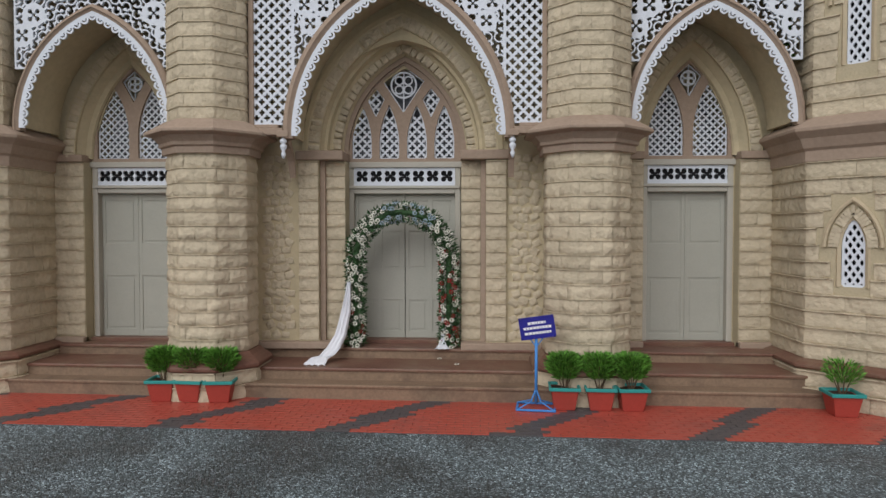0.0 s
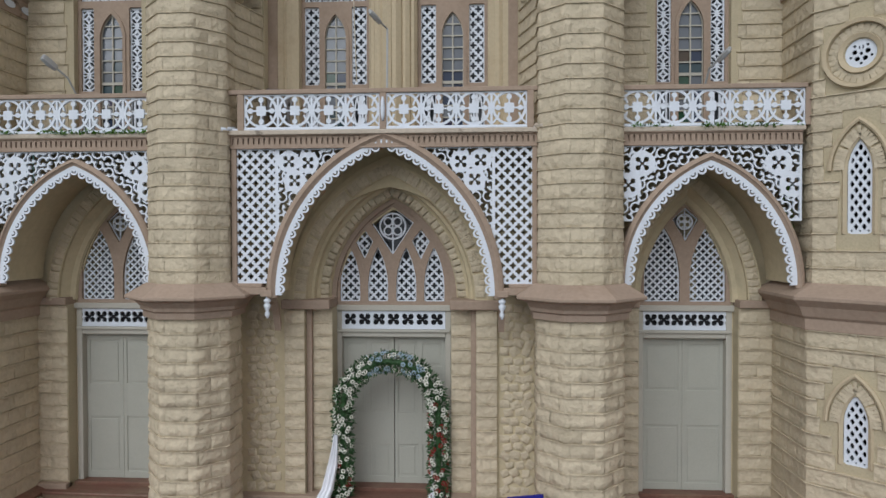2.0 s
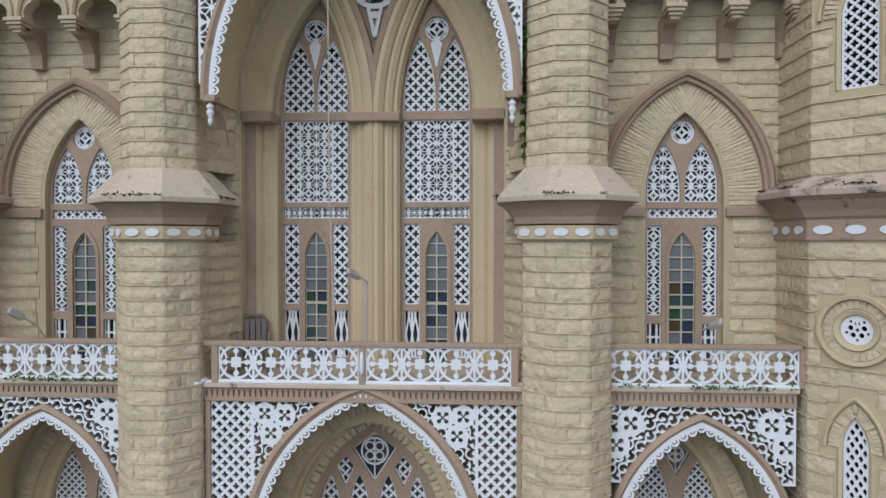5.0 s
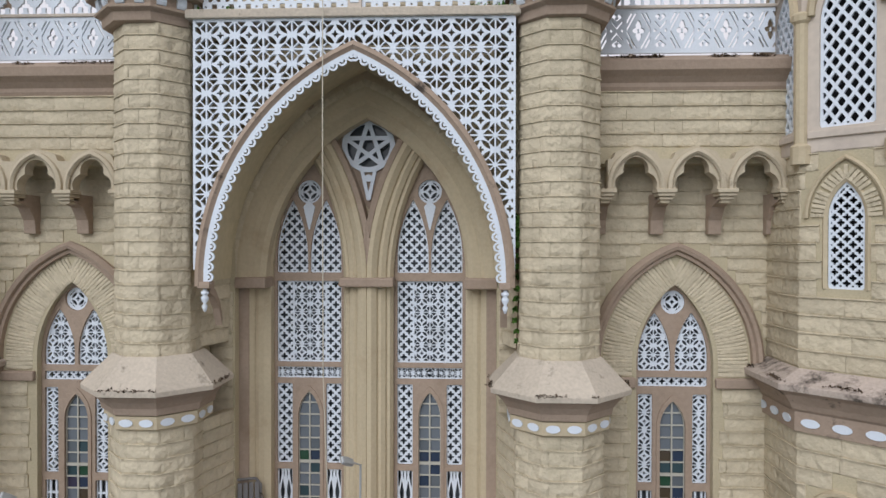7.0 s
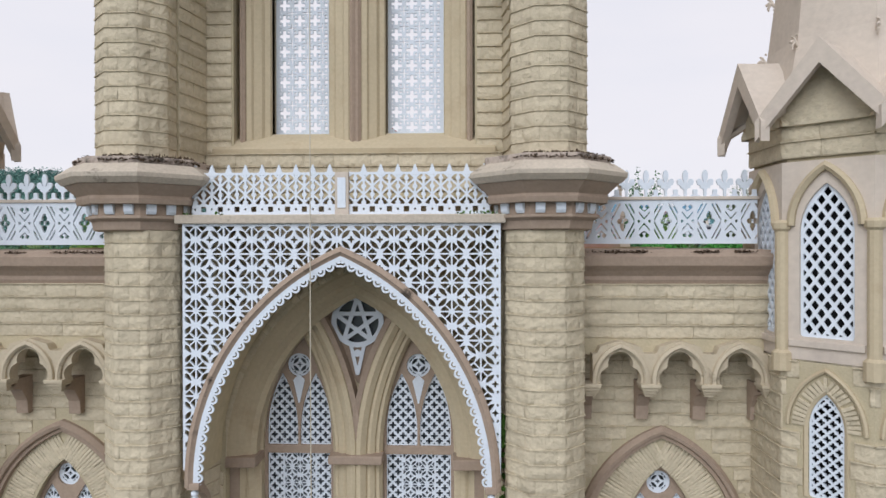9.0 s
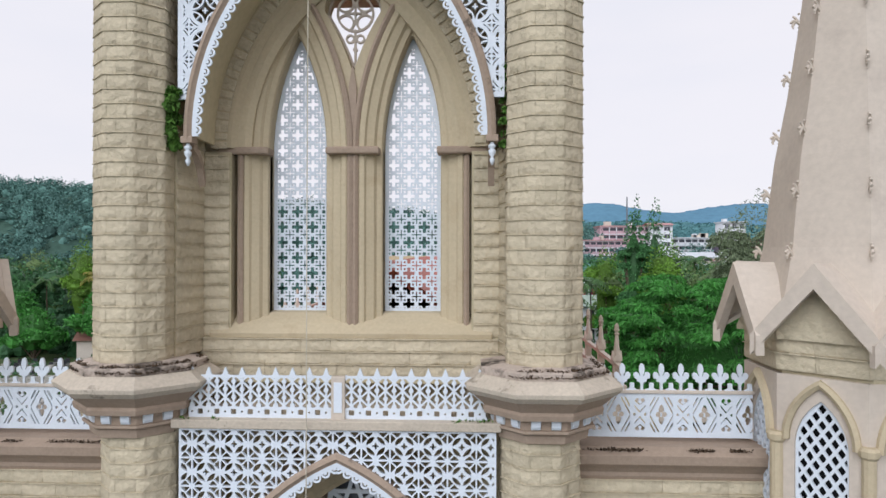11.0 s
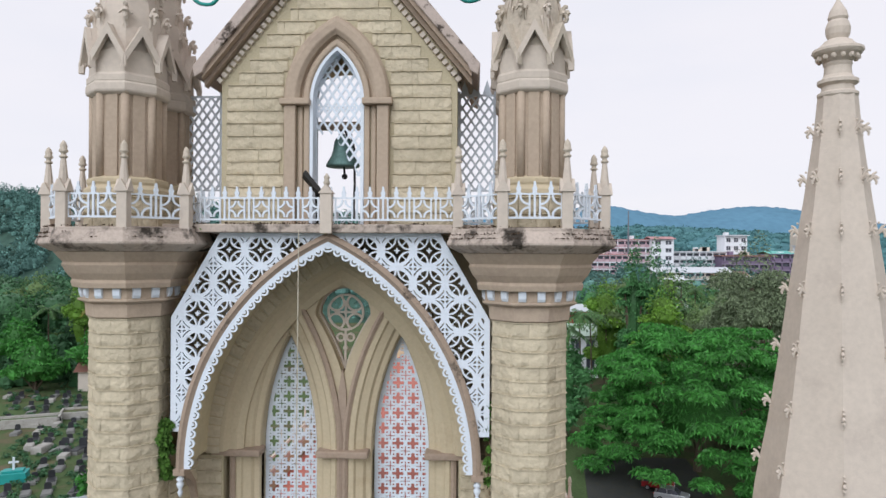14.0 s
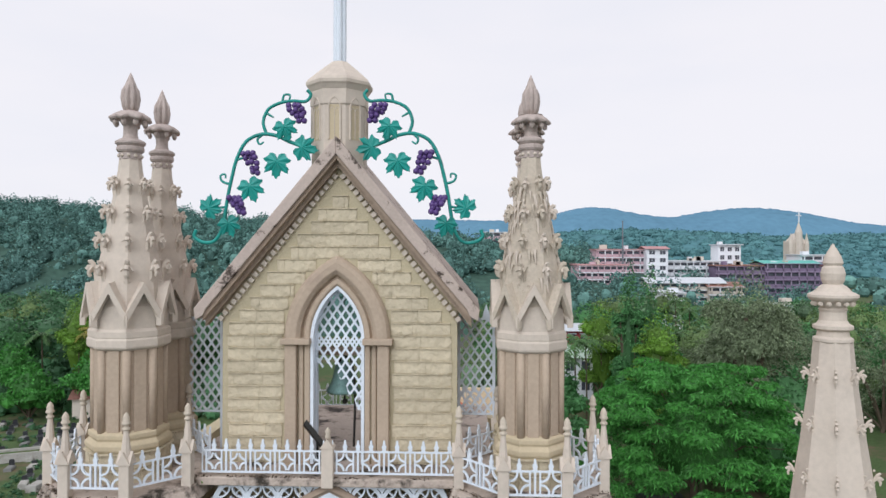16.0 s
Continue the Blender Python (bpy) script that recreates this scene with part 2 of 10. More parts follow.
def plate(f, x0, x1, z0, z1, step, y0, y1, g=None, back=True):
    """A flat piece between y0 (front) and y1, solid where f(x, z) is above zero, cut with smooth outlines."""
    g = g or Geo()
    nx, nz = max(2, int(math.ceil((x1 - x0) / step))), max(2, int(math.ceil((z1 - z0) / step)))
    hx, hz = (x1 - x0) / nx, (z1 - z0) / nz
    xs, zs = np.linspace(x0 - hx, x1 + hx, nx + 3), np.linspace(z0 - hz, z1 + hz, nz + 3)
    U, V = np.meshgrid(xs, zs, indexing="ij")
    F = np.minimum(f(U, V), rect_in(U, V, x0, x1, z0, z1) + 1e-5)
    F = np.where(np.abs(F) < 1e-6, 1e-6, F)
    S = F > 0
    count = S[:-1, :-1].astype(int) + S[1:, :-1] + S[1:, 1:] + S[:-1, 1:]
    verts, faces, ids = [], [], {}
    M = nz + 3

    def node(i, j):
        key = i * M + j
        if key not in ids:
            ids[key] = len(verts)
            verts.append((xs[i], zs[j]))
        return ids[key]

    def cut(i, j, k, m):
        key = (i, j, k, m) if (i, j) < (k, m) else (k, m, i, j)
        if key not in ids:
            t = F[i, j] / (F[i, j] - F[k, m])
            ids[key] = len(verts)
            verts.append((xs[i] + t * (xs[k] - xs[i]), zs[j] + t * (zs[m] - zs[j])))
        return ids[key]

    # whole cells, joined along each column into upright strips
    full = count == 4
    for i in range(full.shape[0]):
        col = full[i]
        j = 0
        while j < len(col):
            if col[j]:
                k = j
                while k + 1 < len(col) and col[k + 1] and k - j < 5:
                    k += 1
                faces.append((node(i, j), node(i + 1, j), node(i + 1, k + 1), node(i, k + 1)))
                j = k + 1
            else:
                j += 1
    walls = []
    for i, j in zip(*np.nonzero((count > 0) & (count < 4))):
        i, j = int(i), int(j)
        ring = ((i, j), (i + 1, j), (i + 1, j + 1), (i, j + 1))
        poly, leave, enter = [], [], []
        for k in range(4):
            p, q = ring[k], ring[(k + 1) % 4]
            if S[p]:
                poly.append(node(*p))
            if S[p] != S[q]:
                c = cut(*p, *q)
                poly.append(c)
                (leave if S[p] else enter).append((k, c))
        if len(poly) > 2:
            faces.append(tuple(poly))
        for k, c in leave:
            nxt = min(enter, key=lambda e: (e[0] - k) % 4)
            walls.append((c, nxt[1]))
    n = len(verts)
    out = [(x, y0, z) for x, z in verts] + [(x, y1, z) for x, z in verts]
    fs = list(faces)
    if back:
        fs += [tuple(n + i for i in reversed(q)) for q in faces]
    fs += [(b, a, a + n, b + n) for a, b in walls if a != b]
    return g.add(out, fs)


def part(name, geo, mat, parent=None, label="", smooth=False, bevel=0.0, at=None):
    """One mesh object; under a parent it keeps its place in the world."""
    me = bpy.data.meshes.new(name)
    me.from_pydata([tuple(map(float, p)) for p in geo.v], [], geo.f)
    for m in mat if isinstance(mat, (list, tuple)) else (mat,):
        me.materials.append(m)
    if smooth:
        me.polygons.foreach_set("use_smooth", [True] * len(me.polygons))
    me.update()
    ob = new(name, me)
    if at is not None:
        ob.matrix_basis = at
    if parent is not None:
        ob.parent = parent
    if label:
        ob["label"] = label
    if bevel:
        b = ob.modifiers.new("bevel", "BEVEL")
        b.width, b.segments, b.limit_method, b.angle_limit = bevel, 2, "ANGLE", radians(40)
    return ob


def thing(name, label, category, group="", kind="", at=None):
    ob = new(name)
    ob.empty_display_size = 0.2
    if at is not None:
        ob.matrix_basis = at
    return tagged(ob, label, category, group, kind)


def structure(name, geo, mat, label, category, **kw):
    return tagged(part(name, geo, mat, **kw), label, category, "", "structure")


# fretwork patterns: solid where above zero
def cell(U, p):
    return (U / p - np.floor(U / p) - 0.5) * p


def fret_cross(U, V, p=0.105, arm=0.040, thick=0.0155):
    du, dv = np.abs(cell(U, p)), np.abs(cell(V, p))
    return np.minimum(np.maximum(du - arm, dv - thick), np.maximum(dv - arm, du - thick))


def fret_quilt(U, V, p=0.084, arm=0.050, thick=0.0185):
    """Small quatrefoil holes on a slant grid."""
    q = p * 2
    return np.minimum(fret_cross(U, V, q, arm, thick), fret_cross(U + p, V + p, q, arm, thick))


def fret_star(U, V, p=0.415):
    """White eight-rayed hubs at the corners of each cell and four slanting leaf holes round a small cross."""
    k = p / 0.415
    x, z = cell(U, p) / k, cell(V, p) / k
    ax, az = np.abs(x), np.abs(z)
    a, b = np.abs(x + z) / 1.414, np.abs(x - z) / 1.414
    h = np.minimum(np.maximum(ax - 0.050, az - 0.014), np.maximum(az - 0.050, ax - 0.014))
    slit = lambda p, q: np.abs(p - 0.112 + 0.9 * q * q) - 0.034 * np.clip(1 - (q / 0.090) ** 2, -0.4, 1)
    h = np.minimum(h, np.minimum(slit(a, b), slit(b, a)))
    cx, cz = 0.2075 - ax, 0.2075 - az
    dart = np.maximum.reduce([0.0115 - np.minimum(cx, cz), 0.0125 - np.abs(cx - cz), cx + cz - 0.188, 0.040 - cx - cz])
    return np.minimum(h, dart) * k


RINGZ = 22.19 - 0.487 / 2


def fret_ring(U, V, p=0.487):
    """Touching rings that hold four-pointed stars with hollow sides, ribs in the leaves between star and ring."""
    x, z = cell(np.abs(U - AX) - 0.07 + p / 2, p), cell(V - RINGZ, p)
    ax, az = np.abs(x), np.abs(z)
    r = np.hypot(x, z)
    f = 0.027 - np.abs(r - 0.218)
    q = np.hypot(ax - 0.185, az - 0.185)
    inner = np.maximum.reduce([0.013 - np.abs(q - 0.165), np.where(q < 0.165, np.minimum(0.012 - np.abs(ax - az), r - 0.095), -1), 0.014 - np.abs(q - 0.055), np.minimum(0.011 - np.minimum(ax, az), 0.045 - r)])
    f = np.maximum(f, np.where(r < 0.222, inner, -1))
    cx, cz = p / 2 - ax, p / 2 - az
    q = np.hypot(cx, cz)
    out = np.maximum.reduce([0.012 - np.abs(r - 0.275), 0.013 - np.minimum(cx, cz), 0.026 - q])
    return np.maximum(f, np.where(r > 0.222, out, -1))


def fret_diamond(U, V, p=0.12, q=0.20, w=0.013):
    a, b = U / p + V / q, U / p - V / q
    k = p * q / math.hypot(p, q)
    da, db = np.abs(a - np.floor(a) - 0.5), np.abs(b - np.floor(b) - 0.5)
    return np.maximum(w - (0.5 - da) * k, w - (0.5 - db) * k)


# ---- ground and large structure ----
AX = 0.03          # axis of the tower front
COL = 2.97         # columns, off the axis
CY = -1.30         # depth of the columns' middle
BAY = 4.89         # middle of the side bays, off the axis
TUR = 7.75         # corner turrets, off the axis
TY = -0.88

# columns: plain cores with octagonal bands between the courses of stone
CORE = {"low": (0.62, 0.55, 3.80), "second": (0.61, 4.15, 8.75), "third": (0.555, 9.55, 14.65), "belfry": (0.535, 15.35, 21.45)}
UPX = {-1: -3.10, 1: 3.06}      # the columns spread a little towards the top
for s in (-1, 1):
    x = AX + s * COL
    side = "west" if s < 0 else "east"
    for key, (r, z0, z1) in CORE.items():
        x = UPX[s] if key == "belfry" else AX + s * COL
        g = Geo().lathe(x, CY, [(r * 0.965, z0), (r * 0.965, z1)])
        g.box(x - 0.45, x + 0.45, CY, 0.2, z0, z1)
        structure(f"wall_column_{key}_{side}", g, MORTAR, "octagonal rusticated stone column painted beige", "column")
    x = AX + s * COL
    # skirting at the foot
    g = Geo().lathe(x, CY, [(0.78, 0.0), (0.78, 0.46)])
    structure(f"column_foot_{side}", g, MORTAR, "rough stone foot of a column under a brown moulding", "plinth")
    g = Geo().lathe(x, CY, [(0.66, 0.44), (0.82, 0.45), (0.85, 0.48), (0.85, 0.53), (0.78, 0.60), (0.71, 0.64), (0.66, 0.70)])
    structure(f"trim_column_foot_{side}", g, STEP, "brown painted moulding round a column foot", "trim", bevel=0.012)
    # first capital: sloping slab over mouldings
    g = Geo().lathe(x, CY, [(0.66, 3.76), (0.70, 3.76), (0.70, 3.86), (0.74, 3.88), (0.74, 3.93), (0.82, 4.02), (0.92, 4.05), (0.94, 4.06), (0.94, 4.10), (0.66, 4.28)])
    structure(f"column_capital_first_{side}", g, TRIM, "brown painted moulded capital with sloping top", "capital", bevel=0.008)
    oval_band = Geo().lathe(x, CY, [(0.66, 8.69), (0.70, 8.72), (0.70, 8.90), (0.66, 8.905)])
    g = Geo().lathe(x, CY, [(0.6, 8.908), (0.73, 8.92), (0.75, 9.02), (0.82, 9.12), (0.90, 9.20), (0.96, 9.222), (0.6, 9.222)])
    cap = structure(f"column_capital_second_{side}", g, TRIM, "weathered brown capital with a wide sloping top", "capital", bevel=0.008)
    part("oval_band", oval_band, CREAM, cap, "cream band")
    part("slab", Geo().lathe(x, CY, [(0.6, 9.224), (0.98, 9.224), (0.985, 9.30), (0.60, 9.72)]), LEDGE, cap, "pale sloping slab, dirty at its edge", bevel=0.01)
    x = (UPX[s] + AX + s * COL) / 2
    g = Geo().lathe(x, CY, [(0.58, 14.44), (0.64, 14.46), (0.66, 14.58), (0.74, 14.62), (0.74, 14.66)])
    g.lathe(x, CY, [(0.70, 14.66), (0.70, 14.82)])
    g.lathe(x, CY, [(0.84, 14.82), (0.86, 14.90), (0.84, 14.94), (0.90, 15.00), (0.98, 15.08), (1.0, 15.098), (0.6, 15.098)])
    cap = structure(f"column_capital_third_{side}", g, TRIM, "weathered moulded capital with a broad octagonal slab", "capital", bevel=0.008)
    part("slab", Geo().lathe(x, CY, [(0.6, 15.10), (1.02, 15.10), (1.10, 15.18), (1.11, 15.24), (0.92, 15.38)]), LEDGE, cap, "pale octagonal slab with dark dirt", bevel=0.008)
    part("foot_block", Geo().lathe(x, CY, [(0.885, 15.37), (0.89, 15.48), (0.62, 15.51)]), WORN, cap, "weathered dark foot block, mossy", bevel=0.008)
    x = UPX[s]
    g = Geo().lathe(x, CY, [(0.54, 21.16), (0.585, 21.18), (0.60, 21.38), (0.69, 21.42), (0.69, 21.45), (0.655, 21.45), (0.655, 21.63)])
    g.lathe(x, CY, [(0.76, 21.62), (0.78, 21.70), (0.76, 21.74), (0.84, 21.84), (0.90, 21.96), (0.88, 22.00), (0.96, 22.10), (1.00, 22.158), (0.6, 22.158)])
    cap = structure(f"column_capital_top_{side}", g, PINKBROWN, "flaring moulded corbel under the belfry gallery", "capital", bevel=0.008)
    part("slab", Geo().lathe(x, CY, [(0.6, 22.16), (1.02, 22.16), (1.18, 22.24), (1.22, 22.27), (1.22, 22.30), (1.15, 22.46), (1.15, 22.50), (0.5, 22.54)]), WORN, cap, "dark stained slab", bevel=0.008)

# walls behind the screens
g = plate(lambda U, V: -arch_in(U, V, AX, 3.85, 1.66, 1.95), AX - 2.7, AX + 2.7, 0.0, 6.5, 0.08, -0.55, -0.15)
structure("wall_portal", g, PLASTER, "beige pebbled plaster wall round the main portal", "wall")
# tympanum wall behind the orders
g = plate(lambda U, V: -np.maximum(arch_in(U, V, AX, 3.85, 0.99, 1.60), rect_in(U, V, AX - 0.97, AX + 0.97, 0.0, 3.8)), AX - 2.0, AX + 2.0, 0.5, 6.4, 0.06, -0.02, 0.35)
structure("wall_portal_inner", g, PLASTER, "painted wall round the main door", "wall")
# stepped arch orders of the portal
g = Geo()
arch_sweep(g, AX, 3.92, 1.0, 1.63, [(0.70, -0.60), (0.62, -0.62), (0.40, -0.60), (0.40, -0.50), (0.36, -0.42), (0.31, -0.42), (0.29, -0.30), (0.08, -0.12), (0.08, -0.06), (0.0, -0.06), (0.0, 0.1), (0.7, 0.1)], zleg=None, n=20)
structure("portal_arch_moulding", g, PLASTER, "stepped pointed arch orders over the main door", "arch moulding")
g = Geo()
arch_sweep(g, AX, 3.92, 1.0, 1.63, [(0.0, -0.10), (0.09, -0.10), (0.09, -0.02), (0.0, 0.0)], zleg=None, n=20)
structure("portal_arch_inner_rib", g, TRIM, "brown painted inner rib of the portal arch", "arch moulding")

for s in (-1, 1):
    side = "west" if s < 0 else "east"
    for key, a, b, y, mat in (("inner", 1.00, 1.33, -0.40, MORTAR), ("outer", 1.42, 1.76, -0.61, MORTAR)):
        xs = sorted((AX + s * a, AX + s * b))
        structure(f"wall_pilaster_{key}_{side}", Geo().box(xs[0], xs[1], y, 0.0, 0.4, 3.78), mat, "rusticated pilaster beside the main door", "pilaster")
    xs = sorted((AX + s * 1.33, AX + s * 1.42))
    structure("trim_pilaster_" + side, Geo().box(xs[0], xs[1], -0.50, 0.0, 0.4, 3.78), TRIM, "brown strip between the portal pilasters", "trim", bevel=0.01)
    xs = sorted((AX + s * 0.99, AX + s * 1.80))
    structure("impost_portal_" + side, Geo().box(xs[0], xs[1], -0.68, 0.0, 3.78, 3.94), TRIM, "brown impost band of the portal", "impost", bevel=0.02)
    for q in (-1, 1):
        c = AX + s * (BAY + 0.01)
        xs = sorted((c + q * 0.80, c + q * 1.48))
        structure(f"wall_side_jamb_{side}", Geo().box(xs[0], xs[1], -0.30, 0.0, 0.4, 3.80), MORTAR, "rusticated jamb beside a side door", "wall")
        structure(f"impost_side_low_{side}", Geo().box(xs[0], xs[1], -0.37, 0.0, 3.80, 3.93), TRIM, "brown impost band beside a side door", "impost", bevel=0.015)

# barrel soffit of the lower porch
g = Geo()
arch_sweep(g, AX + 0.03, 4.10, 1.70, 2.38, [(0, -1.36), (0, -0.54), (0.05, -0.54), (0.05, -1.36)], zleg=None, n=20)
structure("porch_vault", g, PLASTER, "smooth olive beige vault of the entrance porch", "vault", smooth=False)
for s in (-1, 1):
    g = Geo()
    arch_sweep(g, AX + s * BAY, 4.27, 1.24, 1.84, [(0, -1.30), (0, -0.30), (0.05, -0.30), (0.05, -1.30)], zleg=None, n=16)
    structure("porch_vault_" + ("west" if s < 0 else "east"), g, PLASTER, "smooth beige vault over a side door", "vault")
    # side bay walls, ground floor
    x = AX + s * (BAY + 0.01)
    g = plate(lambda U, V: -np.maximum(arch_in(U, V, x, 3.88, 0.72, 1.62), rect_in(U, V, x - 0.74, x + 0.74, 0, 3.8)), x - 1.55, x + 1.6, 0.0, 6.5, 0.06, -0.06, 0.4)
    structure("wall_side_low_" + ("west" if s < 0 else "east"), g, PLASTER, "beige painted wall round a side door", "wall")
    g = Geo()
    arch_sweep(g, x, 3.88, 0.74, 1.64, [(0.42, -0.34), (0.20, -0.34), (0.20, -0.28), (0.10, -0.16), (0.02, -0.14), (0.0, -0.10), (0.0, 0.0), (0.42, 0.0)], n=16)
    structure("side_arch_moulding_" + ("west" if s < 0 else "east"), g, PLASTER, "stepped pointed arch moulding round a side window", "arch moulding")

# balcony slabs
def slab(name, x0, x1, y0, y1, z0, z1, mat, label):
    return structure(name, Geo().box(x0, x1, y0, y1, z0, z1), mat, label, "balcony slab", bevel=0.012)


slab("balcony_floor_centre", AX - 2.36, AX + 2.36, -1.50, 0.1, 6.53, 6.60, LEDGE, "balcony floor slab with a thin projecting lip")
for s in (-1, 1):
    c = AX + s * BAY
    slab("balcony_floor_" + ("west" if s < 0 else "east"), c - 1.33, c + 1.36, -1.40, 0.0, 6.53, 6.60, LEDGE, "narrow side balcony floor slab")

# second storey centre wall with two tall windows
W2 = (AX - 1.025, AX + 1.01)


def wall2(U, V):
    hole = np.maximum(arch_in(U, V, W2[0], 10.72, 0.60, 2.12), arch_in(U, V, W2[1], 10.72, 0.60, 2.12))
    d = np.abs(U - AX) * 1.0 + np.abs(V - 13.0) * 0.62
    return np.minimum(-hole, d - 0.47)


g = plate(wall2, AX - 2.45, AX + 2.45, 6.5, 15.3, 0.05, 0.0, 0.35)
structure("wall_second_centre", g, CREAM, "tan painted wall with two tall lancet windows", "wall")
# shafts and arch mouldings round the lancets
for i, c in enumerate(W2):
    g = Geo()
    arch_sweep(g, c, 10.72, 0.60, 2.14, [(0.0, 0.02), (0.0, -0.05), (0.05, -0.12), (0.10, -0.12), (0.12, -0.16), (0.19, -0.20), (0.24, -0.18), (0.26, -0.22), (0.34, -0.28), (0.41, -0.26), (0.43, -0.22), (0.43, 0.02)], zleg=6.6, n=18)
    structure(f"lancet_surround_{i + 1}", g, CREAM, "deep cream shafts and pointed arch round a tall window", "window surround", smooth=False)
    g = Geo()
    arch_sweep(g, c, 10.72, 0.60, 2.14, [(0.43, 0.02), (0.43, -0.24), (0.52, -0.26), (0.53, 0.02)], zleg=6.6, n=18)
    structure(f"lancet_outer_rib_{i + 1}", g, TRIM, "brown flat rib round a tall window", "window surround")
# containing arch
g = Geo()
arch_sweep(g, AX, 10.75, 1.66, 2.62, [(0.0, -0.02), (0.0, -0.30), (0.08, -0.36), (0.20, -0.36), (0.26, -0.42), (0.40, -0.46), (0.56, -0.46), (0.56, 0.02)], zleg=None, n=20)
structure("containing_arch_second", g, CREAM, "broad stepped pointed arch over the paired windows", "arch moulding")
for s in (-1, 1):
    g = Geo().box(AX + s * 1.86 - 0.24, AX + s * 1.86 + 0.24, -0.16, 0.05, 6.6, 10.62)
    structure("pilaster_second_" + ("west" if s < 0 else "east"), g, CREAM, "flat cream pilaster beside a tall window", "pilaster", bevel=0.01)
    g = Geo().box(AX + s * 2.05 - 0.10, AX + s * 2.05 + 0.10, -0.30, 0.05, 6.6, 10.62)
    structure("pilaster_edge_" + ("west" if s < 0 else "east"), g, TRIM, "narrow brown pilaster at the bay's edge", "pilaster", bevel=0.01)
    g = Geo().box(AX + s * 2.33 - 0.22, AX + s * 2.33 + 0.22, -0.50, 0.05, 6.6, 14.6)
    structure("wall_second_return_" + ("west" if s < 0 else "east"), g, MORTAR, "rusticated return beside the column", "wall")
g = Geo()
g.box(AX - 2.15, AX - 1.62, -0.50, 0, 10.60, 10.78).box(AX + 1.60, AX + 2.15, -0.50, 0, 10.60, 10.78).box(AX - 0.46, AX + 0.44, -0.34, 0, 10.62, 10.77)
structure("impost_second", g, TRIM, "brown impost band at the spring of the arch", "impost", bevel=0.025)
g = Geo()
arch_sweep(g, AX + 0.02, 10.77, 2.19, 3.33, [(0, -1.62), (0, -0.44), (0.05, -0.44), (0.05, -1.62)], n=22)
structure("second_vault", g, PLASTER, "smooth beige vault behind the upper fretwork screen", "vault")

# second storey side walls with hood arches
for s in (-1, 1):
    side = "west" if s < 0 else "east"
    c = AX + s * BAY + 0.03
    g = plate(lambda U, V: -arch_in(U, V, c, 9.42, 0.60, 1.28), c - 1.75, c + 1.75, 6.5, 13.0, 0.05, -0.42, 0.0)
    structure("wall_second_" + side, g, MORTAR, "beige rusticated wall round a side window", "wall")
    g = Geo()
    arch_sweep(g, c, 9.46, 1.20, 1.73, [(0.16, -0.40), (0.16, -0.50), (0.10, -0.58), (0.05, -0.56), (0.03, -0.50), (-0.02, -0.50), (-0.03, -0.40)], zleg=9.22, n=18)
    structure("hood_mould_" + side, g, TRIM, "brown pointed hood mould over a side window", "hood mould")
    g = Geo()
    arch_sweep(g, c, 9.42, 0.60, 1.30, [(0.0, -0.30), (0.03, -0.36), (0.03, -0.41), (0.0, -0.2)], zleg=6.6, n=16)
    structure("window_reveal_" + side, g, TRIM, "brown reveal of a side window", "window surround")
    g = Geo()
    g.box(c - 1.45, c - 0.62, -0.50, -0.3, 9.06, 9.22).box(c + 0.62, c + 1.5, -0.50, -0.3, 9.06, 9.22)
    structure("impost_side_" + side, g, TRIM, "brown impost band beside a side window", "impost", bevel=0.02)
    # wall over the corbel table, cornice
    g = Geo().box(c - 1.8, c + 1.8, -0.86, -0.3, 12.55, 13.72)
    structure("wall_parapet_" + side, g, MORTAR, "beige rusticated wall above a corbel table", "wall")
    g = Geo()
    g.loft([[(c - 1.8, -0.86, 13.62), (c - 1.8, -0.90, 13.70), (c - 1.8, -0.90, 13.76), (c - 1.8, -0.97, 13.84), (c - 1.8, -1.06, 13.92), (c - 1.8, -1.08, 14.06), (c - 1.8, -0.92, 14.16), (c - 1.8, -0.2, 14.18), (c - 1.8, -0.2, 13.62)],
            [(c + 1.8, -0.86, 13.62), (c + 1.8, -0.90, 13.70), (c + 1.8, -0.90, 13.76), (c + 1.8, -0.97, 13.84), (c + 1.8, -1.06, 13.92), (c + 1.8, -1.08, 14.06), (c + 1.8, -0.92, 14.16), (c + 1.8, -0.2, 14.18), (c + 1.8, -0.2, 13.62)]])
    structure("cornice_" + side, g, TRIM, "brown moulded cornice, dirty along its top", "cornice", bevel=0.006)

# gallery over the second screen, belfry floor
g = Geo().box(AX - 2.4, AX + 2.4, -1.72, -0.3, 14.55, 14.68)
structure("gallery_ledge_third", g, LEDGE, "weathered ledge above the fretwork screen", "ledge", bevel=0.015)
structure("floor_belfry", Geo().box(AX - 3.2, AX + 3.2, -0.5, 3.4, 15.0, 15.2), PLASTER, "belfry floor slab", "floor")

# belfry front wall
W3 = (AX - 0.94, AX + 0.975)


def wall3(U, V):
    hole = np.maximum(arch_in(U, V, W3[0], 18.79, 0.48, 1.97), arch_in(U, V, W3[1], 18.79, 0.48, 1.97))
    return np.minimum(-hole, -belfry_eye(U, V))


def belfry_eye(U, V):
    """The curved kite between the two lancets and the containing arch."""
    u = np.abs(U - AX - 0.01)
    t = np.clip((V - 20.10) / 1.00, -0.5, 1)
    low = (0.46 * t * (0.62 + 0.38 * t) - u) * 0.86
    return np.where(V > 21.10, arch_in(U, V, AX + 0.01, 21.10, 0.46, 0.47), low)


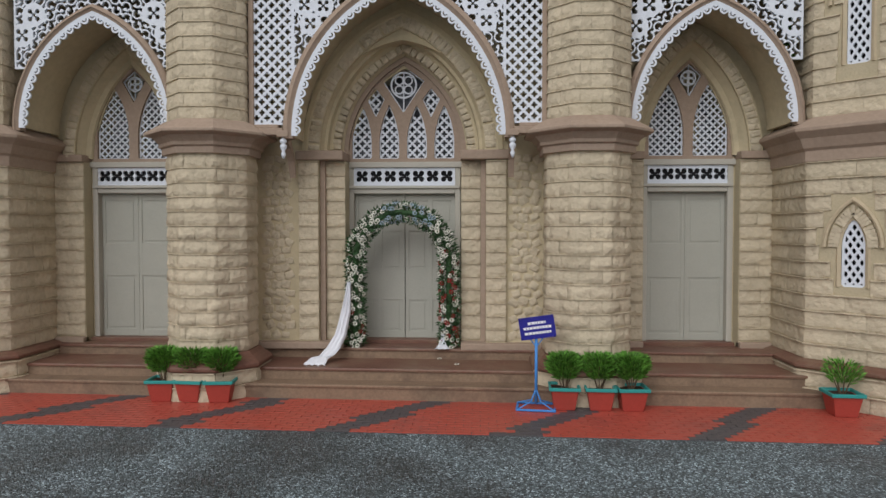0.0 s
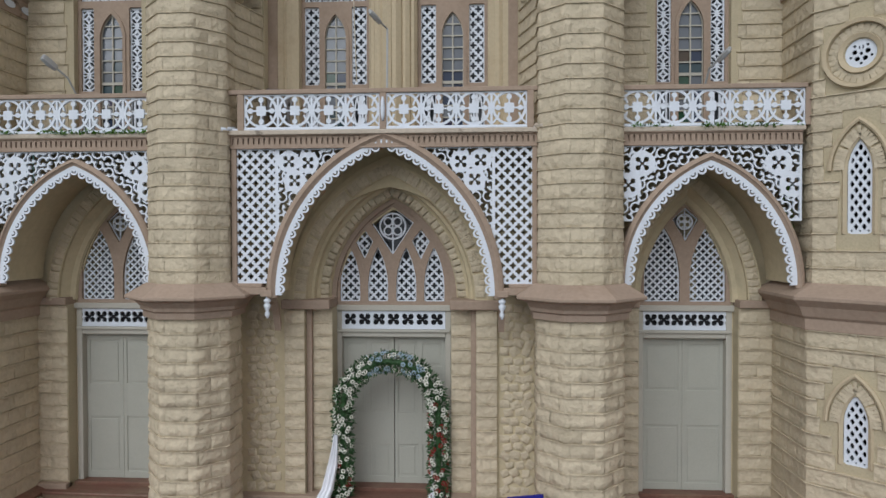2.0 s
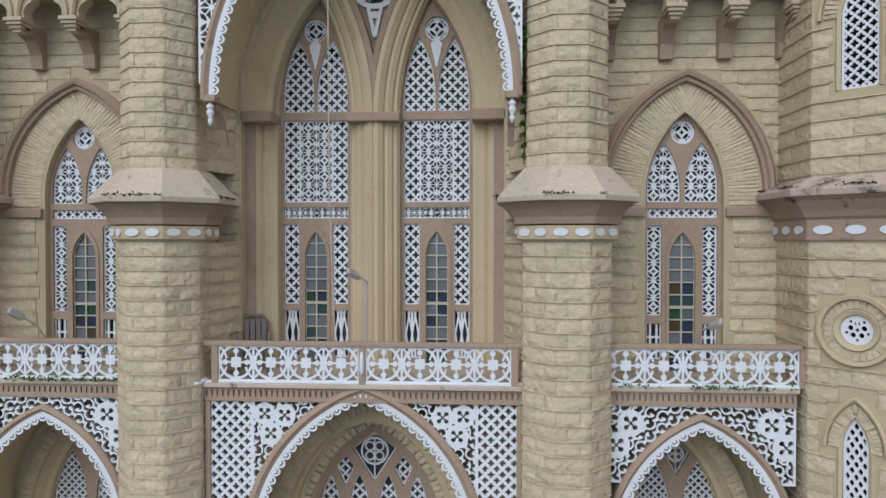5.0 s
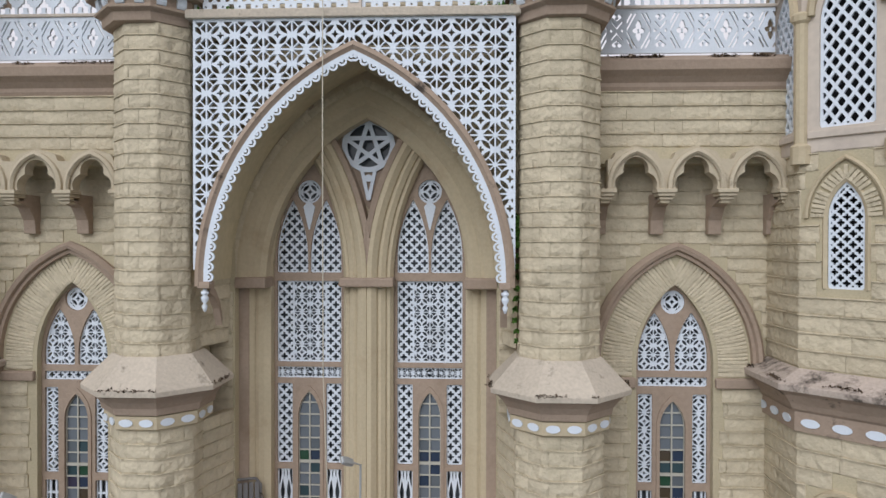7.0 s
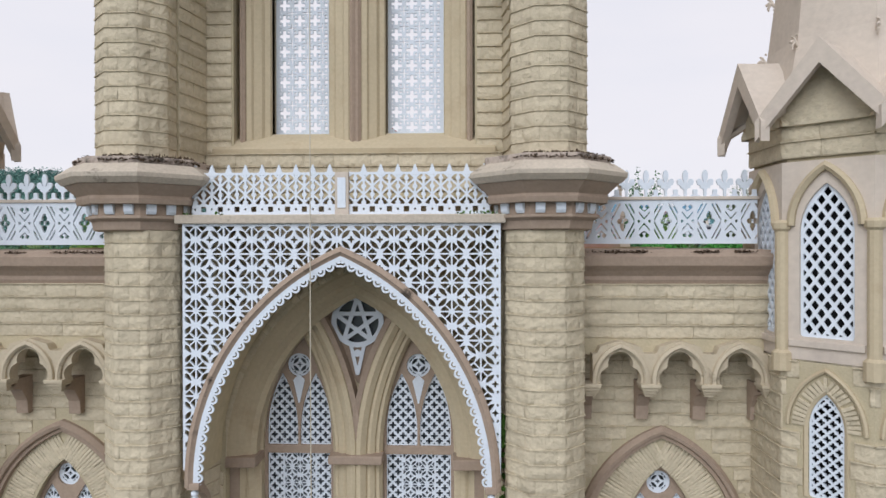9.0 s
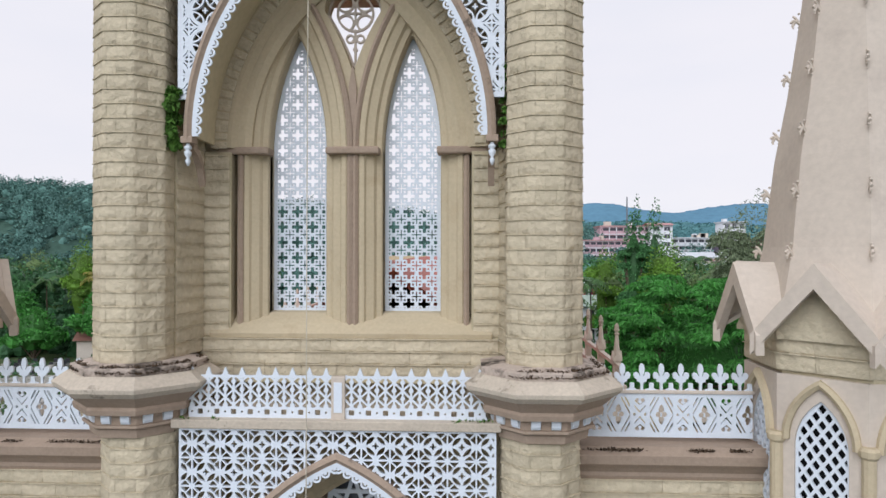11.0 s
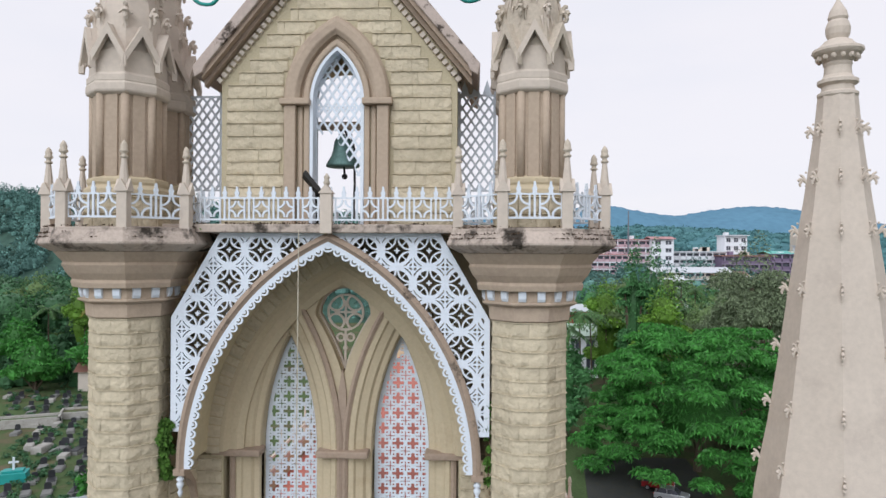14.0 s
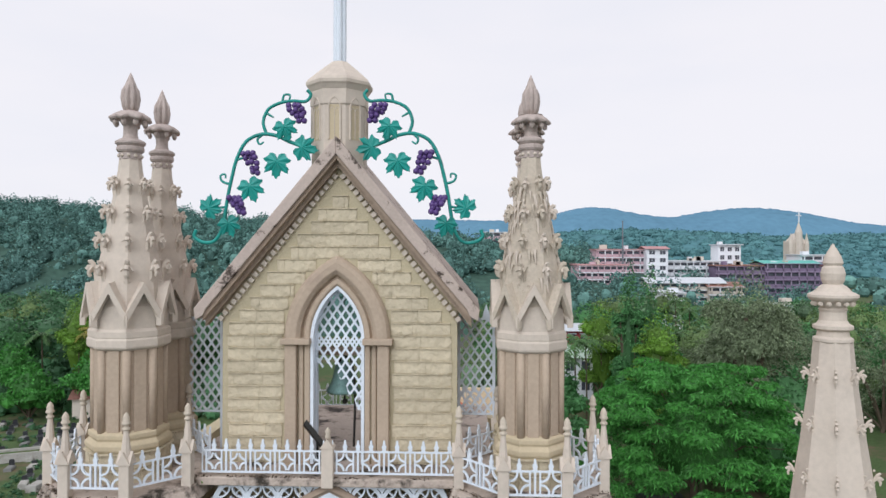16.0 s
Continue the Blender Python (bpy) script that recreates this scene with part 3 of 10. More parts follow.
g = plate(wall3, AX - 2.6, AX + 2.6, 15.2, 22.5, 0.04, -0.14, 0.16)
structure("wall_belfry_front", g, CREAM, "tan painted belfry wall with paired lancets and a kite light", "wall")
g = Geo().box(AX - 2.45, AX + 2.45, -0.52, -0.1, 15.15, 15.72)
structure("wall_belfry_plinth", g, MORTAR, "rusticated plinth under the belfry windows", "wall")
g = Geo().loft([[(AX - 2.3, -0.52, 15.72), (AX - 2.3, -0.54, 15.80), (AX - 2.3, -0.36, 15.95), (AX - 2.3, -0.12, 16.10), (AX - 2.3, 0.16, 16.13), (AX - 2.3, 0.16, 15.72)],
                [(AX + 2.3, -0.52, 15.72), (AX + 2.3, -0.54, 15.80), (AX + 2.3, -0.36, 15.95), (AX + 2.3, -0.12, 16.10), (AX + 2.3, 0.16, 16.13), (AX + 2.3, 0.16, 15.72)]])
structure("belfry_sill", g, CREAM, "sloping sill below the belfry windows", "sill", bevel=0.01)
for i, c in enumerate(W3):
    g = Geo()
    arch_sweep(g, c, 18.79, 0.48, 1.99, [(0.0, 0.0), (0.0, -0.16), (0.02, -0.20), (0.10, -0.22), (0.14, -0.27), (0.26, -0.31), (0.29, -0.35), (0.36, -0.36), (0.385, -0.34), (0.385, 0.0)], zleg=15.9, n=18)
    structure(f"belfry_lancet_surround_{i + 1}", g, CREAM, "deep splayed surround of a belfry lancet", "window surround")
    g = Geo()
    arch_sweep(g, c, 18.79, 0.48, 1.99, [(0.385, 0.0), (0.385, -0.36), (0.43, -0.395), (0.476, -0.37), (0.476, 0.0)], zleg=15.88, n=18)
    structure(f"belfry_lancet_rib_{i + 1}", g, TRIM, "brown rib round a belfry lancet", "window surround")
def spandrel(U, V):
    return np.minimum.reduce([-arch_in(U, V, W3[0], 18.79, 0.48 + 0.43, 1.97 + 0.58), -arch_in(U, V, W3[1], 18.79, 0.48 + 0.43, 1.97 + 0.58), -belfry_eye(U, V) - 0.012])


structure("belfry_spandrel", plate(spandrel, AX - 0.62, AX + 0.64, 18.82, 21.75, 0.03, -0.31, -0.15), CREAM, "cream fillet between the belfry lancets and the kite light", "window surround")
structure("belfry_fork", plate(lambda U, V: np.minimum(0.065, (20.24 - V) * 0.16) - np.abs(U - AX - 0.01), AX - 0.08, AX + 0.10, 18.80, 20.26, 0.02, -0.35, -0.15), TRIM, "brown fork between the belfry lancets", "window surround")
g = Geo()
arch_sweep(g, AX, 18.82, 1.66, 2.80, [(0.0, -0.14), (0.0, -0.36), (0.10, -0.42), (0.22, -0.42), (0.30, -0.50), (0.62, -0.54), (0.62, -0.14)], n=20)
structure("containing_arch_belfry", g, CREAM, "broad stepped pointed arch over the belfry lancets", "arch moulding")
g = Geo()
for x0, x1 in ((-2.20, -1.36), (-0.42, 0.46), (1.40, 2.24)):
    g.box(AX + x0, AX + x1, -0.46, -0.1, 18.72, 18.84)
structure("impost_belfry", g, TRIM, "brown impost band across the belfry shafts", "impost", bevel=0.03)
g = Geo()
for s in (-1, 1):
    g.box(AX + s * 2.22 - 0.25, AX + s * 2.22 + 0.25, -0.46, -0.05, 15.7, 18.75)
structure("wall_belfry_strip", g, MORTAR, "rusticated strips beside the belfry windows", "wall")
g = Geo()
arch_sweep(g, AX, 18.86, 2.22, 3.46, [(0, -1.42), (0, -0.46), (0.05, -0.46), (0.05, -1.42)], n=22)
structure("belfry_vault", g, PLASTER, "beige vault behind the top fretwork screen", "vault")
# belfry sides and back
g = Geo().box(AX - 3.25, AX - 2.95, -0.5, 3.2, 15.1, 22.4).box(AX + 2.95, AX + 3.25, -0.5, 3.2, 15.1, 22.4)
structure("wall_belfry_sides", g, PLASTER, "plain side walls of the belfry", "wall")
g = Geo().box(AX - 2.95, AX - 2.3, 2.9, 3.2, 15.2, 22.4).box(AX + 2.3, AX + 2.95, 2.9, 3.2, 15.2, 22.4)
structure("wall_belfry_back", g, PLASTER, "back piers of the belfry beside one wide opening", "wall")
structure("floor_bell_chamber", Geo().box(AX - 2.5, AX + 2.5, -1.62, 3.3, 22.45, 22.58), WORN, "weathered gallery floor round the bell chamber", "floor", bevel=0.02)

# bell chamber with its gable
GX, GZ = AX + 0.03, 24.60


def gable(U, V):
    roof = np.minimum(27.42 - V - np.abs(U - GX) * 1.235, 1.90 - np.abs(U - GX))
    return np.minimum(roof, -arch_in(U, V, GX - 0.02, 24.58, 0.40, 0.82))


for name, y0, y1 in (("front", -0.88, -0.55), ("back", 0.85, 1.15)):
    g = plate(gable if name == "front" else lambda U, V: np.minimum(np.minimum(27.42 - V - np.abs(U - GX) * 1.235, 1.90 - np.abs(U - GX)), -arch_in(U, V, GX, 24.4, 1.35, 1.1)), GX - 1.95, GX + 1.95, 22.5, 27.5, 0.05, y0, y1)
    structure("wall_gable_" + name, g, MORTAR, "rusticated gable wall with a pointed opening for the bell", "wall")
g = Geo().box(GX - 1.88, GX - 1.70, -0.6, 0.9, 22.5, 25.0).box(GX + 1.70, GX + 1.88, -0.6, 0.9, 22.5, 25.0)
structure("wall_gable_sides", g, PLASTER, "plain side walls of the bell chamber", "wall")
g = Geo()
for s in (-1, 1):
    ring = lambda y: [(GX, y, 27.80), (GX + s * 2.26, y, 25.08), (GX + s * 2.23, y, 24.90), (GX + s * 2.10, y, 24.98), (GX + s * 2.06, y, 25.08), (GX, y, 27.52)]
    g.loft([ring(-1.20), ring(1.35)])
structure("roof_gable", g, ROOFSTAIN, "steep gabled stone roof with dark weather stains", "roof", bevel=0.015)
g = Geo()
for s in (-1, 1):
    ring = lambda y, d, e: [(GX, y, 27.66 - d), (GX + s * 2.13, y, 25.10 - d), (GX + s * 2.13, y, 24.98 - d - e), (GX, y, 27.54 - d - e)]
    g.loft([ring(-1.14, 0.06, 0.03), ring(-0.86, 0.06, 0.03)])
    g.loft([ring(-1.02, 0.17, 0.02), ring(-0.86, 0.17, 0.02)])
structure("gable_bargeboard", g, TRIM, "moulded raking cornice under the gable roof", "cornice")
# bell opening surround
g = Geo()
arch_sweep(g, GX - 0.02, 24.58, 0.41, 0.83, [(0.0, -0.6), (0.0, -0.90), (0.05, -0.96), (0.12, -0.96), (0.14, -0.90), (0.17, -0.90), (0.18, -0.98), (0.24, -1.04), (0.34, -1.04), (0.40, -1.02), (0.44, -0.96), (0.44, -0.6)], zleg=None, n=18)
bell_surround = structure("bell_opening_surround", g, PINKBROWN, "moulded pink-brown surround of the bell opening", "window surround", bevel=0.015)
for s in (-1, 1):
    for a, b, y in ((0.44, 0.53, -0.94), (0.55, 0.63, -0.92), (0.65, 0.84, -1.0)):
        xs = sorted((GX - 0.02 + s * a, GX - 0.02 + s * b))
        part("jamb_shaft", Geo().box(xs[0], xs[1], y, -0.6, 22.55, 24.50), PINKBROWN, bell_surround, bevel=0.02)
    xs = sorted((GX - 0.02 + s * 0.42, GX - 0.02 + s * 0.90))
    part("jamb_cap", Geo().box(xs[0], xs[1], -1.06, -0.6, 24.50, 24.60), PINKBROWN, bell_surround, bevel=0.015)
g = Geo()
arch_sweep(g, GX - 0.02, 24.58, 0.385, 0.80, [(0.0, -0.55), (0.0, -0.93), (0.05, -0.93), (0.05, -0.55)], zleg=22.58, n=18)
part("reveal", g, WHITE, bell_surround, "white painted reveal")

# octagonal lantern and foot of the cross on the ridge
LY = -0.56
g = Geo().lathe(GX - 0.06, LY, [(0.43, 27.32), (0.43, 28.36)])
lantern = structure("lantern", g, PINKTRIM, "octagonal pale stone lantern on the gable ridge", "lantern", bevel=0.015)
g = Geo().lathe(GX - 0.06, LY, [(0.44, 28.58), (0.455, 28.60), (0.49, 28.66), (0.515, 28.69), (0.52, 28.74), (0.49, 28.79), (0.30, 28.97), (0.15, 29.10), (0.13, 29.12)])
g.lathe(GX - 0.06, LY, [(0.42, 28.32), (0.45, 28.36), (0.45, 28.60)])
part("cap", g, PINKTRIM, lantern)

# ---- fretwork screens, arches and railings ----
SIDES = ((-1, "west"), (1, "east"))


def scallops(U, V, cx, zs, a, h, p=0.15, w=0.075):
    """A hanging board of half-round lobes inside a pointed arch."""
    c = (h * h - a * a) / (2 * a)
    r = a + c
    u = np.abs(U - cx)
    d = arch_in(U, V, cx, zs, a, h)
    s = np.where(V > zs, r * np.arctan2(np.maximum(V - zs, 0), u + c), V - zs)
    t = (s / p - np.floor(s / p) - 0.5) * p
    lobe = w + np.sqrt(np.maximum((p * 0.47) ** 2 - t * t, 0)) - d
    slit = np.abs(np.hypot(t, d - w * 0.95) - p * 0.23) - 0.010
    slit = np.where(d > w * 0.8, slit, 1)
    return np.minimum.reduce([d, lobe, slit])


def fret_scroll(U, V, spots, arch):
    """Quatrefoil medallions in the corner and a chain of curls along the arch."""
    cx, zs, a, h = arch
    c = (h * h - a * a) / (2 * a)
    u = np.abs(U - cx)
    d = -arch_in(U, V, cx, zs, a, h) - 0.10
    s = (a + c) * np.arctan2(np.maximum(V - zs, 0), u + c)
    f = np.full(U.shape, -1.0)
    # rows of open curls that turn to and fro, with leaves between them
    for k, off in enumerate((0.075, 0.215, 0.355, 0.495, 0.635, 0.775)):
        p, r = 0.185, 0.064
        sx = s + off * 1.3 + (p / 2 if k % 2 else 0)
        x, z = cell(sx, p), d - off
        flip = np.where(np.floor(sx / p) % 2 > 0, 1.0, -1.0)
        q, t = np.hypot(x, z), np.arctan2(z * flip, x)
        ring = np.minimum(0.0108 - np.abs(q - r), np.abs(t - 0.9) * r - 0.026)
        f = np.maximum.reduce([f, ring, 0.016 - np.hypot(x + 0.010, z - 0.036 * flip)])
        f = np.maximum(f, 0.0195 - np.hypot(p / 2 - np.abs(x), z))
    for x, z, r in spots:
        q = np.hypot(U - x, V - z)
        t = np.arctan2(V - z, U - x)
        c4 = np.abs(((t / (math.pi / 2)) % 1) - 0.5) * (math.pi / 2)
        lobe = np.hypot(q * np.cos(c4) - r * 0.46, q * np.sin(c4)) - r * 0.205
        stem = np.maximum(np.abs(q * np.sin(c4)) - r * 0.065, q - r * 0.45)
        m = np.minimum.reduce([lobe, stem, r * 1.02 - q])
        f = np.where(q < r * 1.02, m, f)
    return f


def screen(name, cx, zs, a, h, band, x0, x1, z0, z1, y, fret, label, step=0.015, outline=None, edge=0.030):
    """A white fretted screen over a pointed arch, with its brown arch band and scalloped board."""
    ob = thing(name, label, "fretwork screen", kind="structure")

    def f(U, V):
        out = -arch_in(U, V, cx, zs, a, h) - band * 0.6
        lim = rect_in(U, V, x0, x1, z0, z1)
        if outline is not None:
            lim = np.minimum(lim, outline(U, V))
        rim = np.maximum(edge - lim, 0.022 - (out))
        return np.minimum(np.minimum(out, lim + 1e-4), np.maximum(fret(U, V), rim))

    part("fretwork_panel", plate(f, x0, x1, z0, z1, step, y - 0.02, y + 0.025), WHITE, ob, "white painted fretwork")
    g = Geo()
    arch_sweep(g, cx, zs, a, h, [(-0.015, y + 0.10), (-0.015, y - 0.04), (0.03, y - 0.07), (band * 0.45, y - 0.10), (band * 0.8, y - 0.075), (band, y - 0.05), (band, y + 0.10)], zleg=zs - 0.06, n=26)
    part("arch_band", g, TRIM if zs < 8 else STAINED, ob, "brown moulded arch band" if zs < 8 else "brown moulded arch band with dark stains")
    g = plate(lambda U, V: scallops(U, V, cx, zs, a, h), cx - a - 0.02, cx + a + 0.02, zs - 0.02, zs + h + 0.03, 0.0125, y - 0.055, y - 0.025)
    part("scalloped_board", g, WHITE, ob, "white scalloped board")
    return ob


MED1 = [(AX + 0.03 + s * x, z, 0.165) for s in (-1, 1) for x, z in ((1.47, 6.13), (1.17, 6.11), (1.38, 5.84))]


A1 = (AX + 0.03, 4.10, 1.68, 2.36)
A2 = (AX + 0.03, 10.77, 2.17, 3.31)
A3 = (AX, 18.86, 2.20, 3.46)

def fret_low(U, V):
    u = np.abs(U - AX - 0.035)
    f = np.where(u > 1.66, fret_quilt(U, V), fret_scroll(U, V, MED1, A1))
    return np.maximum(f, 0.022 - np.abs(u - 1.66))


screen("portal_screen", *A1, 0.14, AX - 2.29, AX + 2.31, 4.26, 6.34, -1.38, fret_low, "white pierced fretwork screen over the main portal arch")
screen("second_screen", *A2, 0.13, AX - 2.30, AX + 2.33, 10.95, 14.56, -1.64, fret_star, "white star-patterned fretwork screen over the tall windows")


def top_outline(U, V):
    u = np.abs(U - AX - 0.01)
    return np.minimum(2.44 - u, (2.44 - u) * 0.90 + 0.0 - np.maximum(V - 21.15, 0) * 0.52)


screen("belfry_screen", *A3, 0.13, AX - 2.46, AX + 2.46, 19.4, 22.46, -1.42, fret_ring, "white ring-patterned fretwork screen over the belfry arch", outline=top_outline, edge=0.075)
for s, side in SIDES:
    c = AX + s * BAY
    meds = [(c + 0.01 + k * x, z, 0.19) for k in (-1, 1) for x, z in ((0.99, 6.06), (1.19, 5.74))]
    arch = (c + 0.01, 4.27, 1.25, 1.83)
    screen("side_screen_" + side, c + 0.01, 4.27, 1.25, 1.83, 0.11, c - 1.31, c + 1.33, 5.2, 6.34, -1.32, lambda U, V: fret_scroll(U, V, meds, arch), "white scrolled fretwork screen over a side door arch")

# wooden frames round the portal screen and dentil bands
g = Geo().box(AX - 2.33, AX - 2.25, -1.44, -1.30, 4.18, 6.36).box(AX + 2.27, AX + 2.35, -1.44, -1.30, 4.18, 6.36)
g.box(AX - 2.36, AX - 1.78, -1.48, -1.22, 4.09, 4.20).box(AX + 1.84, AX + 2.38, -1.48, -1.22, 4.09, 4.20)
g.box(AX - 2.34, AX - 1.86, -1.45, -1.26, 4.20, 4.26).box(AX + 1.92, AX + 2.36, -1.45, -1.26, 4.20, 4.26)
structure("trim_portal_screen", g, TRIM, "brown timber frame of the portal screen", "trim", bevel=0.012)


def dentils(x0, x1):
    def f(U, V):
        x = ((U - x0) / 0.082 - np.floor((U - x0) / 0.082) - 0.5) * 0.082
        hole = np.maximum(np.abs(x) - 0.014, np.abs(V - 6.44) - 0.048)
        knob = np.hypot(x, V - 6.44) - 0.0
        return np.minimum(hole, 1.0)
    return f


for name, x0, x1, y in (("centre", AX - 2.34, AX + 2.36, -1.44), ("west", AX - BAY - 1.31, AX - BAY + 1.33, -1.36), ("east", AX + BAY - 1.31, AX + BAY + 1.33, -1.36)):
    band = structure("dentil_band_" + name, plate(dentils(x0, x1), x0, x1, 6.35, 6.52, 0.0145, y, y + 0.03), TRIM, "brown band of small slots below a balcony", "trim")
    part("backing", Geo().box(x0, x1, y + 0.04, y + 0.10, 6.33, 6.53), TRIM, band)
    part("lower_bead", Geo().box(x0, x1, y - 0.02, y + 0.05, 6.325, 6.35), TRIM, band, bevel=0.006)
    part("upper_bead", Geo().box(x0, x1, y - 0.03, y + 0.05, 6.515, 6.535), TRIM, band, bevel=0.006)


# turned white pendants under the arch feet, on brown brackets
def pendant(x, y, z):
    ob = thing("arch_pendant", "turned white wooden pendant under an arch foot", "pendant", "pendants under the arches")
    g = Geo().lathe(x, y, [(0.012, z - 0.34), (0.03, z - 0.30), (0.04, z - 0.26), (0.02, z - 0.22), (0.05, z - 0.17), (0.055, z - 0.13), (0.03, z - 0.10), (0.055, z - 0.08), (0.055, z - 0.05), (0.03, z - 0.03), (0.03, z)], n=16)
    part("turned_drop", g, WHITE, ob, smooth=True)
    g = Geo().box(x - 0.09, x + 0.09, y - 0.07, y + 0.14, z, z + 0.10)
    part("block", g, TRIM, ob, "brown block", bevel=0.01)
    pts = [(x, y + 0.10, z - 0.02), (x, y + 0.28, z - 0.10), (x, y + 0.45, z - 0.28), (x, y + 0.56, z - 0.55)]
    g = Geo()
    g.loft([[(x - 0.05, p[1], p[2] + 0.06), (x + 0.05, p[1], p[2] + 0.06), (x + 0.05, p[1] - 0.03, p[2] - 0.05), (x - 0.05, p[1] - 0.03, p[2] - 0.05)] for p in pts])
    part("bracket", g, TRIM, ob, "curved brown bracket")
    return ob


for s in (-1, 1):
    pendant(AX + 0.02 + s * 1.80, -1.42, 4.06)
    pendant(AX + 0.03 + s * 2.16, -1.66, 10.68)
    pendant(AX + s * 2.27, -1.44, 18.74)


# balcony railings of white rings
def fret_rail(U, V, x0, p, zc, r=0.235):
    x = ((U - x0) / p - np.floor((U - x0) / p) - 0.5) * p
    z = V - zc
    q = np.hypot(x, z)
    f = 0.018 - np.abs(q - r)
    f = np.maximum(f, 0.072 - np.maximum(np.abs(x), np.abs(z)))
    ax, az = np.abs(x), np.abs(z)
    f = np.maximum(f, 0.040 - np.hypot(ax - 0.165, z))
    f = np.maximum(f, 0.040 - np.hypot(x, az - 0.165))
    f = np.maximum(f, np.where(q < r, np.maximum(0.011 - ax, 0.011 - az), -1))
    e = p / 2 - ax
    f = np.maximum(f, 0.016 - e)
    f = np.maximum(f, 0.042 - np.hypot(e, z * 0.55))
    f = np.maximum(f, np.where(az > 0.06, 0.013 - np.abs(np.hypot(e + 0.16, z) - 0.285), -1))
    return f


def balcony_rail(name, x0, x1, y, parts, label):
    ob = thing(name, label, "railing", "balcony railings")
    mid = 6.90
    n = len(parts) - 1
    for i in range(n):
        a, b = parts[i] + 0.05, parts[i + 1] - 0.05
        k = max(1, round((b - a) / 0.53))
        p = (b - a) / k
        part("ring_panel", plate(lambda U, V: np.maximum(fret_rail(U, V, a, p, mid), np.maximum(0.018 - (V - 6.63), 0.018 - (7.145 - V))), a, b, 6.63, 7.145, 0.0135, y - 0.018, y + 0.018), WHITE, ob, "white ring-patterned panel")
    part("top_rail", Geo().box(x0, x1, y - 0.055, y + 0.055, 7.145, 7.215), TRIM, ob, "brown top rail", bevel=0.012)
    part("bottom_rail", Geo().box(x0, x1, y - 0.04, y + 0.04, 6.60, 6.632), WHITE, ob, bevel=0.008)
    for q in parts:
        part("post", Geo().box(q - 0.05, q + 0.05, y - 0.05, y + 0.05, 6.60, 7.15), TRIM, ob, "brown post", bevel=0.01)
    return ob


rail = balcony_rail("balcony_railing", AX - 2.36, AX + 2.38, -1.44, (AX - 2.16, AX + 0.03, AX + 2.24), "white ring-patterned balcony railing with brown handrail and centre post")
part("oval_boss", Geo().lathe(AX + 0.03, -1.50, [(0.012, 6.72), (0.028, 6.80), (0.032, 6.90), (0.028, 7.0), (0.012, 7.08)], n=10), WHITE, rail, "white oval boss", smooth=True)
for s in (-1, 1):
    c = AX + s * BAY
    balcony_rail("balcony_railing", c - 1.36, c + 1.38, -1.36, (c - 1.38, c + 1.40), "white ring-patterned side balcony railing with brown handrail")

# rain pipe stubs at the balcony corners
for s in (-1, 1):
    ob = thing("drain_spout", "short white drain spout at the balcony edge", "drain spout", "balcony drain spouts")
    part("pipe", Geo().tube([(AX + s * 2.28, -1.40, 6.64), (AX + s * 2.42, -1.62, 6.60)], 0.035, 10), WHITE if s < 0 else LEDGE, ob, smooth=True)


# gallery fret above the second screen, with middle post
def fret_gallery(U, V):
    """A chain of diamonds between stems, with small squares below and points along the top."""
    p = 0.25
    x, z = np.abs(cell(U, p)), V - 14.86
    tri = np.abs(((z / 0.235) % 1.0) - 0.5) * p
    f = np.maximum.reduce([0.0165 - np.abs(x - tri) * 0.86, 0.0135 - x, 0.014 - np.abs(p / 2 - x)])
    f = np.maximum(f, 0.036 - np.hypot(x, ((z + 0.1175) % 0.235) - 0.1175))
    f = np.maximum(f, 0.034 - np.hypot(p / 2 - x, (z % 0.235) - 0.1175))
    f = np.where(V < 14.84, 1.0, f)
    low = np.maximum(np.abs(cell(U + p / 2, p)) - 0.040, np.abs(V - 14.765) - 0.040)
    f = np.where(V < 14.84, np.minimum(low, np.hypot(cell(U, p), V - 14.765) - 0.018), f)
    f = np.maximum(f, np.where(V > 15.27, 0.022 - np.abs(V - 15.29), -1))
    top = np.minimum(0.045 - x - (V - 15.31) * 0.35, 15.42 - V)
    return np.where(V > 15.31, top, f)


ob = thing("gallery_railing", "white pierced gallery railing with a pink-grey middle post", "railing")
part("fret_panel", plate(fret_gallery, AX - 2.2, AX - 0.07, 14.68, 15.42, 0.0135, -1.55, -1.515), WHITE, ob)
part("fret_panel", plate(fret_gallery, AX + 0.13, AX + 2.2, 14.68, 15.42, 0.0135, -1.55, -1.515), WHITE, ob)
part("post", Geo().box(AX - 0.07, AX + 0.13, -1.60, -1.48, 14.66, 15.30), PINKTRIM, ob, "pink-grey post", bevel=0.01)
part("inset", Geo().box(AX - 0.03, AX + 0.09, -1.612, -1.60, 14.78, 15.22), WHITE, ob, "white inset")


